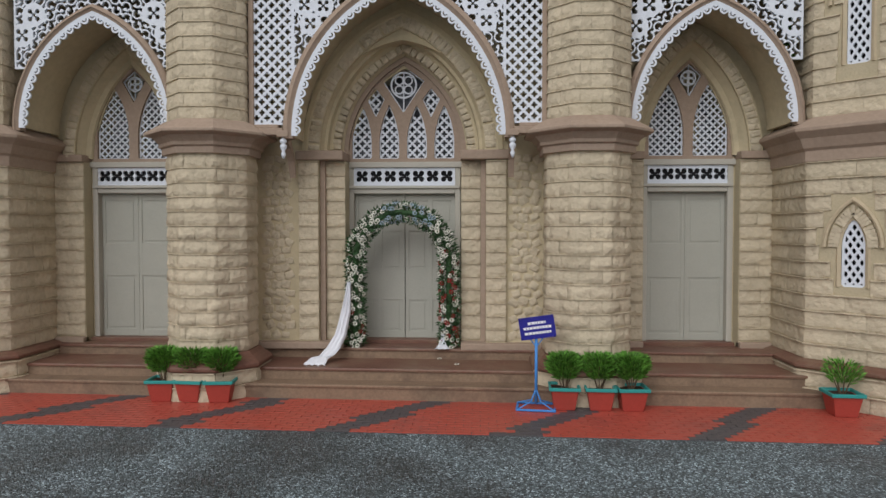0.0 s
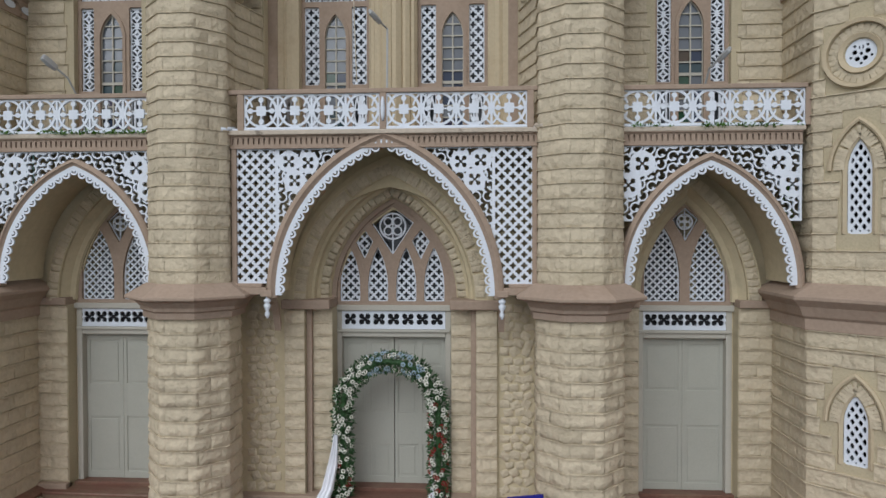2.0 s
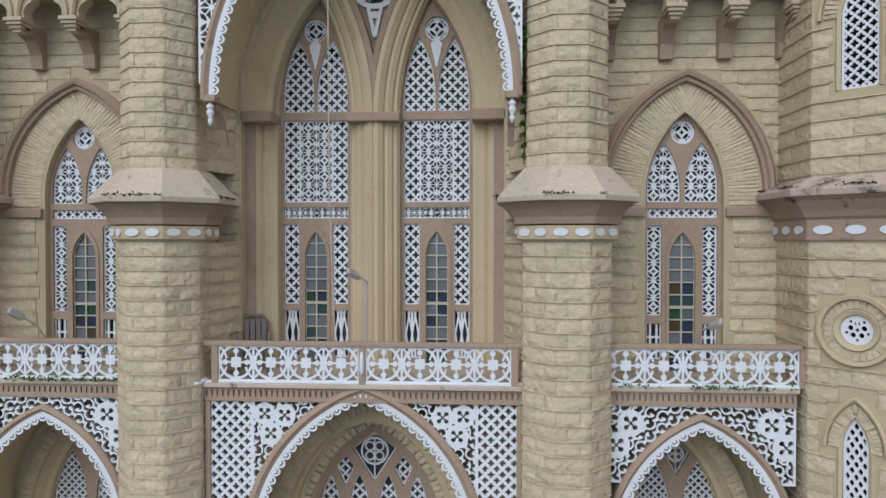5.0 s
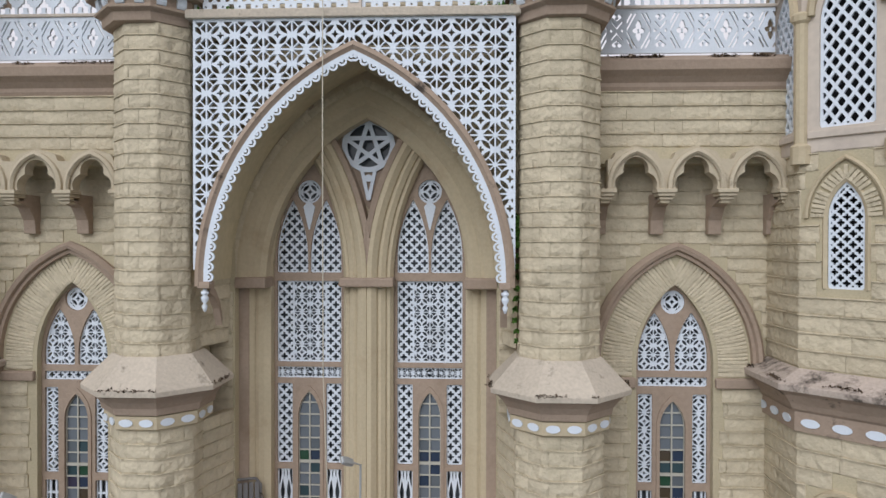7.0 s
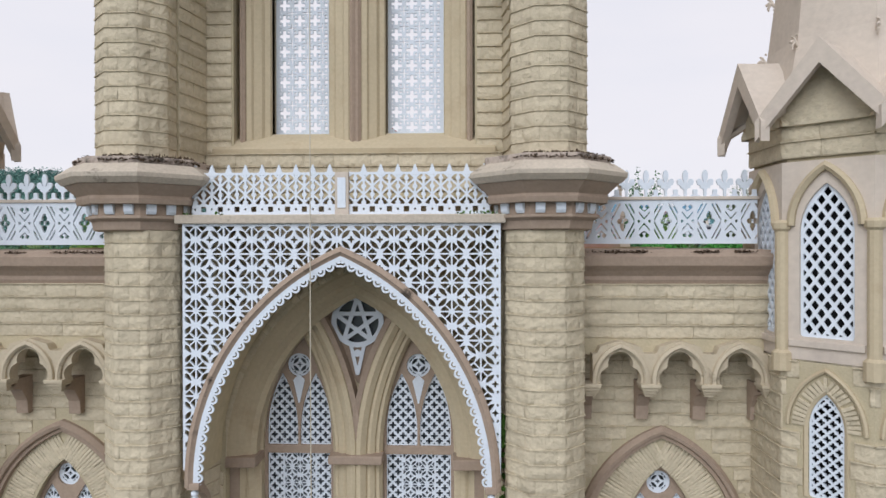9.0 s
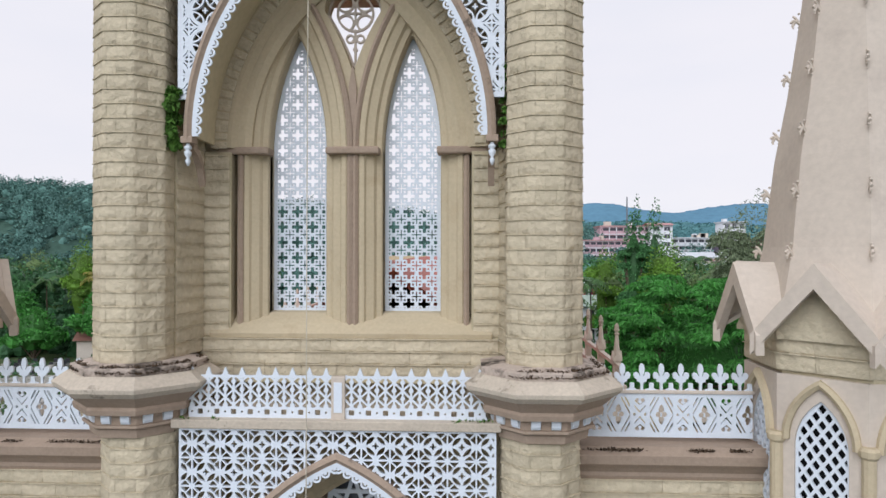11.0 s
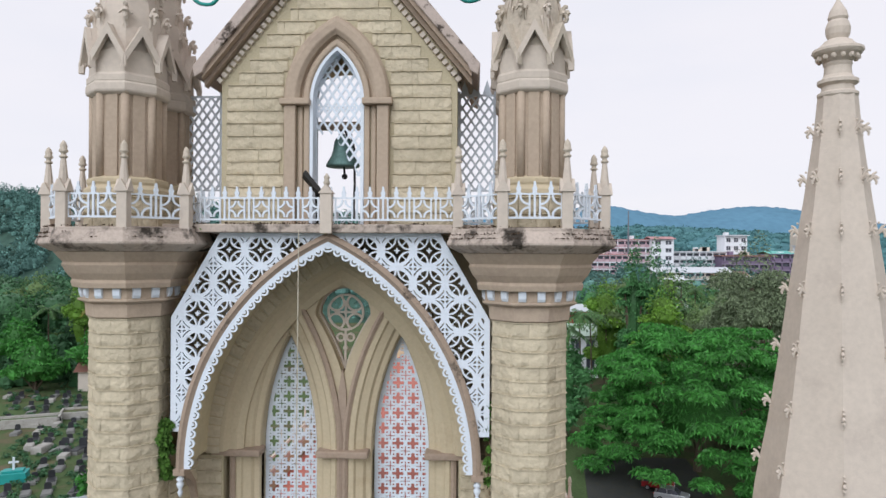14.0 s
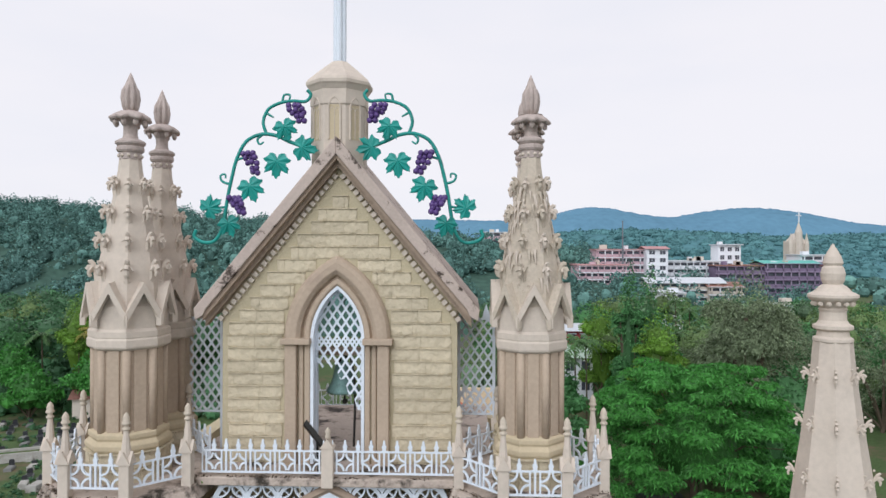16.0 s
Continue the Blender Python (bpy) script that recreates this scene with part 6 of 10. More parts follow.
def turret(cx, side):
    low, mid, top = 1.50, 1.42, 1.40
    # faces with openings
    for k in range(8):
        front = k in (0, 1, 7, 2, 6)
        diag = k in (1, 7, 0)
        for key, a, z0, z1, hole in (("low", low, 0.4, 4.1, (1.77, 2.35, 0.155, 0.42)), ("mid", mid, 4.1, 9.3, (5.0, 5.90, 0.155, 0.42)), ("top", top, 9.3, 12.62, (10.72, 11.70, 0.225, 0.48))):
            w = a * 0.4142
            f = (lambda U, V: -np.minimum(arch_in(U, V, 0, hole[1], hole[2], hole[3]), V - hole[0])) if diag else (lambda U, V: np.ones(U.shape))
            if key == "mid" and diag:
                f0 = f
                f = lambda U, V: np.minimum(f0(U, V), np.hypot(U, V - 7.50) - 0.20)
            m = facet_pose(cx, TY, a, k)
            name = f"wall_turret_{key}_{side}"
            g = plate(f, -w, w, z0, z1, 0.05 if diag else 0.4, 0.0, 0.16)
            structure(name, g, MORTAR, "rusticated face of an octagonal corner turret", "wall", at=m)
            if diag:
                ob = thing(f"window_turret_{key}_{side}", "narrow white fretted lancet in the corner turret", "window", kind="structure")
                lancet_light(ob, m, hole[1], hole[2], hole[3], hole[0], 0.19 if key != "top" else 0.24, (lambda U, V: fret_diamond(U, V, 0.104, 0.17, 0.016)) if key != "top" else (lambda U, V: fret_quilt(U, V, 0.075, 0.050, 0.018)))
                if key == "mid":
                    r = thing(f"window_rosette_{side}", "round white rosette in a ring of cream stones", "window", kind="structure")
                    def rose(U, V):
                        q, t = np.hypot(U, V - 7.5), np.arctan2(V - 7.5, U)
                        h = np.full(U.shape, 1.0)
                        for j in range(5):
                            b = 2 * math.pi * j / 5 + math.pi / 2
                            dx, dz = U - 0.085 * math.cos(b), V - 7.5 - 0.085 * math.sin(b)
                            h = np.minimum(h, np.hypot(dx, dz) - 0.034)
                        h = np.minimum(np.maximum(h, 0.012 - np.abs(U)), np.hypot(U, V - 7.5) - 0.024)
                        for j in range(5):
                            b = 2 * math.pi * j / 5 - math.pi / 2
                            h = np.minimum(h, np.hypot(U - 0.135 * math.cos(b), V - 7.5 - 0.135 * math.sin(b)) - 0.020)
                        return np.minimum(0.205 - q, h)
                    part("pierced_disc", plate(rose, -0.21, 0.21, 7.29, 7.71, 0.012, 0.02, 0.06), WHITE, r, "white pierced disc", at=m)
                    ring = [[(q * math.cos(2 * math.pi * i / 32), y, 7.5 + q * math.sin(2 * math.pi * i / 32)) for q, y in ((0.20, 0.05), (0.21, -0.02), (0.27, -0.05), (0.28, -0.03))] for i in range(33)]
                    part("inner_ring", Geo().loft(ring, True, False), CREAM, r, at=m)
                    ring = [[(q * math.cos(2 * math.pi * i / 32), y, 7.5 + q * math.sin(2 * math.pi * i / 32)) for q, y in ((0.41, 0.0), (0.42, -0.07), (0.47, -0.08), (0.49, 0.0))] for i in range(33)]
                    part("outer_ring", Geo().loft(ring, True, False), CREAM, r, at=m)
                    for i in range(28):
                        b = 2 * math.pi * i / 28
                        part("ring_stone", Geo().box(-0.036, 0.036, -0.012, 0.0, 0.285, 0.405), STONE, r, at=m @ Matrix.Translation((0, 0, 7.5)) @ Matrix.Rotation(b, 4, "Y"))
    # added near-black core as painted interior shade, ledges
    structure("turret_core_" + side, Geo().lathe(cx, TY, [(1.05, 0.2), (1.05, 17.0)]), INNERSHADE, "near-black solid painted as the shade inside the turret", "core")
    structure("turret_foot_" + side, Geo().lathe(cx, TY, [(1.64, 0), (1.64, 0.52)]), MORTAR, "rough stone foot of the corner turret", "plinth")
    g = Geo().lathe(cx, TY, [(1.45, 0.52), (1.67, 0.525), (1.70, 0.55), (1.70, 0.59), (1.62, 0.63), (1.52, 0.66)])
    structure("trim_turret_foot_" + side, g, STEP, "brown moulding round the turret foot", "trim", bevel=0.01)
    g = Geo().lathe(cx, TY, [(1.50, 3.60), (1.56, 3.62), (1.56, 3.78), (1.60, 3.82), (1.66, 3.96), (1.74, 4.04), (1.76, 4.06), (1.76, 4.11), (1.42, 4.30)])
    structure("turret_ledge_first_" + side, g, TRIM, "brown moulded ledge round the corner turret", "ledge", bevel=0.008)
    g = Geo().lathe(cx, TY, [(1.42, 8.68), (1.48, 8.70), (1.48, 8.98), (1.52, 9.02), (1.56, 9.10), (1.66, 9.24), (1.74, 9.298), (1.3, 9.298)])
    ledge = structure("turret_ledge_second_" + side, g, STAINED, "weathered moulded ledge round the corner turret", "ledge", bevel=0.008)
    part("slab", Geo().lathe(cx, TY, [(1.3, 9.30), (1.755, 9.30), (1.76, 9.39), (1.40, 9.58)]), WORN, ledge, "dirty sloping slab", bevel=0.008)
    # gallery: fretted openings between clustered shafts
    gal = thing("turret_gallery_" + side, "open turret gallery of pointed white fretted lights between cream shafts", "gallery", kind="structure")
    w = top * 0.4142
    for k in range(8):
        m = facet_pose(cx, TY, top, k)
        f = lambda U, V: -np.minimum(arch_in(U, V, 0, 14.40, 0.345, 0.68), V - 12.94)
        part("arcade_wall", plate(f, -w, w, 12.6, 15.4, 0.045, 0.0, 0.14), PINKTRIM, gal, "cream arcade wall", at=m)

        def fr(U, V):
            d = np.minimum(arch_in(U, V, 0, 14.40, 0.345, 0.68), V - 12.94)
            return np.minimum(d, np.maximum(fret_diamond(U, V, 0.16, 0.225, 0.021), 0.034 - d))
        part("fretwork", plate(fr, -0.345, 0.345, 12.94, 15.1, 0.0155 if k in (0, 1, 2, 6, 7) else 0.04, 0.05, 0.09), WHITE, gal, "white diamond fretwork", at=m)
        g = Geo()
        arch_sweep(g, 0, 14.50, 0.40, 0.76, [(0.0, 0.03), (0.0, -0.06), (0.05, -0.10), (0.10, -0.06), (0.10, 0.03)], n=12)
        part("hood", g, CREAM, gal, at=m)
        part("sill", Geo().box(-w + 0.1, w - 0.1, -0.04, 0.1, 12.80, 12.90), PINKTRIM, gal, bevel=0.012, at=m)
        a = -math.pi / 2 + 2 * math.pi * (k + 0.5) / 8
        r = top / math.cos(math.pi / 8)
        x, y = cx + r * math.cos(a), TY + r * math.sin(a)
        part("shaft", Geo().lathe(x, y, [(0.13, 12.45), (0.13, 12.70), (0.085, 12.74), (0.085, 14.42), (0.12, 14.46), (0.13, 14.54), (0.10, 14.58)], n=10), CREAM, gal, "cream shaft with a small capital", smooth=False)
    cx += 0.06
    structure("wall_turret_head_" + side, Geo().lathe(cx, TY, [(top - 0.02, 15.38), (top - 0.02, 16.25)]), MORTAR, "rusticated head of the corner turret", "wall")
    # eight gables
    roof = thing("turret_roof_" + side, "tall pale pink octagonal spire rising from a ring of gables", "spire roof", kind="structure")
    ea = 1.86
    w = ea * 0.4142
    for k in range(8):
        m = facet_pose(cx, TY, ea, k)
        g = Geo()
        for s in (-1, 1):
            ring = lambda y: [(0, y, 16.98), (s * (w + 0.06), y, 15.96), (s * (w + 0.06), y, 15.68), (0, y, 16.64)]
            g.loft([ring(0.0), ring(0.12)])
            g.loft([[(0, 0.123, 16.975), (s * (w + 0.05), 0.123, 15.955), (s * (w + 0.05), 0.123, 15.9), (0, 0.123, 16.9)], [(0, 1.3, 16.98), (s * 0.42, 1.0, 16.62), (s * 0.42, 1.0, 16.5), (0, 1.3, 16.88)]])
        part("gable", g, PINKTRIM, roof, "pale pink gable", at=m)
        part("gable_wall", plate(lambda U, V: np.minimum(16.86 - V - np.abs(U) * 1.26, 1), -w, w, 15.9, 16.9, 0.05, 0.34, 0.44), STONE, roof, at=m)
    prof = [(1.44, 16.0), (1.20, 17.2), (1.05, 18.55), (0.89, 19.5), (0.755, 20.5), (0.61, 21.7), (0.43, 23.0), (0.30, 24.05), (0.255, 24.62)]
    part("spire", Geo().lathe(cx, TY, prof), PINKTRIM, roof, "pale pink spire faces")
    # crockets along each arris
    rows = [17.1, 18.0, 18.9, 19.8, 20.7, 21.6, 22.5, 23.3, 24.05]
    def radius(z):
        for (r0, z0), (r1, z1) in zip(prof, prof[1:]):
            if z0 <= z <= z1:
                return (r0 + (r1 - r0) * (z - z0) / (z1 - z0)) / math.cos(math.pi / 8)
        return 0.3
    for z in rows:
        for k in range(8):
            a = 2 * math.pi * (k + 0.5) / 8
            r = radius(z)
            g = Geo()
            at = lambda dr, dz, side=0.0: (cx + (r + dr) * math.cos(a) - side * math.sin(a), TY + (r + dr) * math.sin(a) + side * math.cos(a), z + dz)
            g.tube([at(-0.02, -0.02), at(0.03, 0.03), at(0.08, 0.05), at(0.12, 0.02)], 0.030, 6, 0.7)
            g.tube([at(0.02, 0.03), at(0.05, 0.09), at(0.09, 0.12)], 0.028, 6, 0.6)
            g.tube([at(0.06, 0.03), at(0.09, -0.03), at(0.08, -0.07)], 0.026, 6, 0.6)
            for dz in (-0.24, -0.18, -0.12, -0.06, 0.15):
                g.ball(at(0.004, dz), 0.020, 6, 4)
            part("crocket", g, PINKTRIM, roof)
    # finial
    g = Geo().lathe(cx, TY, [(0.26, 24.58), (0.285, 24.61), (0.285, 24.65), (0.235, 24.68), (0.22, 24.76), (0.285, 24.80), (0.285, 24.85), (0.23, 24.88), (0.195, 24.93), (0.185, 25.06), (0.205, 25.10), (0.185, 25.13), (0.24, 25.19), (0.33, 25.25), (0.36, 25.29), (0.355, 25.33), (0.26, 25.38), (0.19, 25.46), (0.135, 25.49), (0.165, 25.56), (0.175, 25.66), (0.15, 25.75), (0.125, 25.78), (0.145, 25.82), (0.12, 25.92), (0.055, 26.04), (0.01, 26.12)], n=20)
    part("finial", g, PINKTRIM, roof, "turned stone finial", smooth=False)
    for i in range(14):
        t = 2 * math.pi * i / 14
        part("bead", Geo().ball((cx + 0.275 * math.cos(t), TY + 0.275 * math.sin(t), 25.19), 0.042, 6, 5, 1.0), PINKTRIM, roof)


for s, side in SIDES:
    turret(AX + s * TUR, side)
    # ovals under the second ledge
    for k in (0, 1, 7, 2, 6):
        m = facet_pose(AX + s * TUR, TY, 1.48, k)
        for i in range(3):
            ob = tagged(part("oval_boss", Geo().lathe(0, 0, [(0.01, -0.012), (0.6, -0.008), (0.92, 0.0), (1.0, 0.012)], n=20, caps=True), WHITE), "white oval boss set in a brown band", "boss", "oval bosses")
            ob.matrix_basis = m @ Matrix.Translation((-0.40 + 0.40 * i, 0.0, 8.84)) @ Matrix.Rotation(radians(-90), 4, "X") @ Matrix.Diagonal((0.125, 0.062, -1.6, 1))

# ---- column ornaments ----
for s, side in SIDES:
    x = AX + s * COL
    for k in (0, 1, 7, 2, 6):
        m = facet_pose(x, CY, 0.702, k)
        for d in (-0.145, 0.145):
            ob = tagged(part("oval_boss", Geo().lathe(0, 0, [(0.01, -0.012), (0.6, -0.008), (0.92, 0.0), (1.0, 0.012)], n=20), WHITE), "white oval boss set in a brown band", "boss", "oval bosses")
            ob.matrix_basis = m @ Matrix.Translation((d, 0.0, 8.81)) @ Matrix.Rotation(radians(-90), 4, "X") @ Matrix.Diagonal((0.10, 0.055, -1.6, 1))
    for a, z0, z1, spots in ((0.675, 14.67, 14.82, (-0.14, 0.14)), (0.625, 21.46, 21.64, (-0.135, 0.135))):
        for k in range(8):
            if k in (3, 4, 5):
                continue
            m = facet_pose(UPX[s] if z0 > 20 else (UPX[s] + x) / 2, CY, a, k)
            for d in spots:
                w = 0.056 if z0 > 20 else 0.066
                g = Geo().loft([[(d - w, y, z), (d + w, y, z), (d + w, 0.12, z), (d - w, 0.12, z)] for y, z in ((-0.045, z0 + 0.005), (-0.072, z0 + 0.05), (-0.082, z1))])
                tagged(part("dentil_block", g, WHITE, at=m, bevel=0.008), "small white block under a capital", "dentil", "white dentil blocks")


# ---- gallery round the bell chamber ----
def fret_top(U, V, p, z0=22.66):
    x, z = np.abs(cell(U, p)), V - z0 - 0.19
    az = np.abs(z)
    r = 0.5 * (p * 0.62)
    concave = np.minimum(np.hypot(x - r, az - r) - r * 0.86, r + 0.02 - np.maximum(x, az))
    hole = np.minimum(np.hypot(x - r, az - r) - r * 0.62, 1)
    line = 0.014 - np.abs(np.hypot(x - r * 1.02, az - r * 1.02) - r * 0.84)
    line = np.where(np.maximum(x, az) < r + 0.01, line, -1)
    bars = np.maximum(0.014 - np.abs(x - p / 2), 0.012 - np.abs(x - p / 2 + 0.07))
    rails = np.maximum(0.016 - np.abs(z + 0.165), 0.015 - np.abs(z - 0.165))
    f = np.where(az < 0.18, np.maximum.reduce([line, bars, rails]), -1)
    s = np.abs(cell(U + p / 4, p / 2))
    spike = np.where(z > 0.16, np.maximum(0.030 - s - (z - 0.165) * 0.10, 0.035 - np.hypot(s, z - 0.235)), -1)
    spike = np.minimum(spike, 0.335 - z)
    return np.maximum(f, spike)


def rail_panel(ob, p0, p1, z0=22.62):
    """A white panel between two points of the plan."""
    dx, dy = p1[0] - p0[0], p1[1] - p0[1]
    w = math.hypot(dx, dy)
    n = max(1, round(w / 0.40))
    p = w / n
    m = Matrix.Translation((p0[0], p0[1], 0)) @ Matrix.Rotation(math.atan2(dy, dx), 4, "Z")
    part("rail_panel", plate(lambda U, V: fret_top(U, V, p, z0), 0.0, w, z0, z0 + 0.56, 0.0135 if p0[1] < 2 else 0.03, -0.014, 0.014), WHITE, ob, "white star-pierced panel", at=m)


def gallery_post(x, y, z, tall=1.0):
    ob = thing("gallery_post", "slim cream gabled gallery post with a knobbed finial", "post", "gallery posts", at=Matrix.Translation((x, y, z)))
    g = Geo().box(-0.075, 0.075, -0.075, 0.075, -0.16, 0.42 * tall)
    part("shaft", g, PINKTRIM, ob, bevel=0.012)
    for k in range(4):
        g = Geo()
        c, s = math.cos(k * math.pi / 2), math.sin(k * math.pi / 2)
        pts = [(-0.10, -0.10, 0.38 * tall), (0.10, -0.10, 0.38 * tall), (0.0, -0.10, 0.56 * tall)]
        back = [(-0.10, -0.02, 0.38 * tall), (0.10, -0.02, 0.38 * tall), (0.0, -0.02, 0.56 * tall)]
        rot = lambda q: [(a * c - b * s, a * s + b * c, d) for a, b, d in q]
        g.loft([rot(pts), rot(back)])
        part("gablet", g, PINKTRIM, ob)
    g = Geo().lathe(0, 0, [(0.075, 0.40 * tall), (0.03, 0.86 * tall)], n=8)
    part("spirelet", g, PINKTRIM, ob)
    z1 = 0.86 * tall
    g = Geo().lathe(0, 0, [(0.03, z1 - 0.02), (0.055, z1), (0.055, z1 + 0.02), (0.035, z1 + 0.03), (0.035, z1 + 0.06), (0.062, z1 + 0.08), (0.058, z1 + 0.10), (0.045, z1 + 0.12), (0.05, z1 + 0.16), (0.03, z1 + 0.21), (0.004, z1 + 0.24)], n=14)
    part("finial", g, LEDGE, ob, "weathered knobbed finial", smooth=True)
    return ob


GP = 1.055
post0 = None
for s, side in SIDES:
    x0 = UPX[s]
    q = GP / math.cos(math.pi / 8)
    vert = [(x0 + q * math.cos(math.pi * (2 * i + 1) / 8), CY + q * math.sin(math.pi * (2 * i + 1) / 8)) for i in range(8)]
    ob = thing("gallery_railing_" + side, "octagonal run of white star-pierced railing round a pinnacle", "railing", "gallery railings")
    skip = (3, 2) if s > 0 else (7, 0)
    for i in range(8):
        a, b = vert[i], vert[(i + 1) % 8]
        mid = ((a[0] + b[0]) / 2 - AX) * s
        if mid < COL - 0.8 and (a[1] + b[1]) / 2 > CY - 0.3:
            continue
        rail_panel(ob, a, b)
    for i, (px, py) in enumerate(vert):
        if (px - AX) * s < COL - 0.7 and py > CY:
            continue
        if post0 is None:
            post0 = gallery_post(px, py, 22.62)
        else:
            copy_thing(post0, Matrix.Translation((px, py, 22.62)))
ob = thing("gallery_railing_centre", "white star-pierced railing across the belfry front", "railing", "gallery railings")
rail_panel(ob, (AX - 1.93, -1.56), (AX - 0.06, -1.56))
rail_panel(ob, (AX + 0.06, -1.56), (AX + 2.03, -1.56))
mp = thing("gallery_post", "short gabled middle post of the gallery railing", "post", "gallery posts", at=Matrix.Translation((AX, -1.58, 22.44)))
part("shaft", Geo().box(-0.09, 0.09, -0.07, 0.07, 0.0, 0.62), PINKTRIM, mp, bevel=0.012)
part("gablet", Geo().loft([[(-0.11, -0.09, 0.60), (0.11, -0.09, 0.60), (0.0, -0.09, 0.74)], [(-0.11, 0.09, 0.60), (0.11, 0.09, 0.60), (0.0, 0.09, 0.74)]]), PINKTRIM, mp)
part("knob", Geo().lathe(0, 0, [(0.03, 0.72), (0.05, 0.76), (0.03, 0.80), (0.045, 0.84), (0.01, 0.90)], n=12), LEDGE, mp, "weathered knob", smooth=True)
back = thing("terrace_railing", "white railing along the back of the belfry gallery", "railing", "gallery railings")
rail_panel(back, (AX - 2.4, 3.1), (AX + 2.4, 3.1), 22.575)


# ---- rock-faced stones ----
def stone_mesh(name, seed, mat, lip):
    """A unit block, x and z from -0.5 to 0.5, its softly bulging face towards -y; with a raised bead along its top joint."""
    r = random.Random(seed)
    us = (-0.5, -0.2 + r.uniform(-0.1, 0.1), 0.2 + r.uniform(-0.1, 0.1), 0.5)
    vs = (-0.5, -0.40 + r.uniform(-0.03, 0.03), -0.02 + r.uniform(-0.1, 0.1), 0.405, 0.435, 0.5) if lip else (-0.5, -0.22 + r.uniform(-0.1, 0.1), 0.2 + r.uniform(-0.1, 0.1), 0.5)
    high = (0.30, 0.9, 0.8, 0.40, 1.25, 1.25) if lip else (0.10, 1.05, 1.10, 0.25)
    nv = len(vs)
    front = []
    for j, v in enumerate(vs):
        for i, u in enumerate(us):
            side = i in (0, 3)
            h = high[j]
            if not (lip and j >= 3):
                h *= (0.72 if side else 1.0) * (r.uniform(0.70, 1.20) if lip and j else r.uniform(0.2, 1.6) if lip else r.uniform(0.55, 1.35))
            front.append((u, -h, v + (r.uniform(-0.012, 0.012) if lip and 3 <= j < nv else 0)))
    verts, faces = list(front), []
    for j in range(nv - 1):
        for i in range(3):
            a = j * 4 + i
            faces.append((a, a + 1, a + 5, a + 4))
    rim = [0, 1, 2, 3] + [4 * j + 3 for j in range(1, nv)] + [4 * (nv - 1) + 2, 4 * (nv - 1) + 1, 4 * (nv - 1)] + [4 * j for j in range(nv - 2, 0, -1)]
    k = len(verts)
    for q in rim:
        x, y, z = front[q]
        verts.append((x, 0.6, z))
    for i in range(len(rim)):
        j = (i + 1) % len(rim)
        faces.append((rim[j], rim[i], k + i, k + j))
    me = bpy.data.meshes.new(name)
    me.from_pydata(verts, [], faces)
    me.materials.append(mat)
    n = (nv - 1) * 3
    me.polygons.foreach_set("use_smooth", [i < (9 if lip else n) for i in range(len(me.polygons))])
    me.update()
    return me


STONES = [stone_mesh("stone", i, STONE, True) for i in range(12)]
ROUGH = [stone_mesh("stone", 50 + i, STONE, False) for i in range(12)]
srng = random.Random(11)


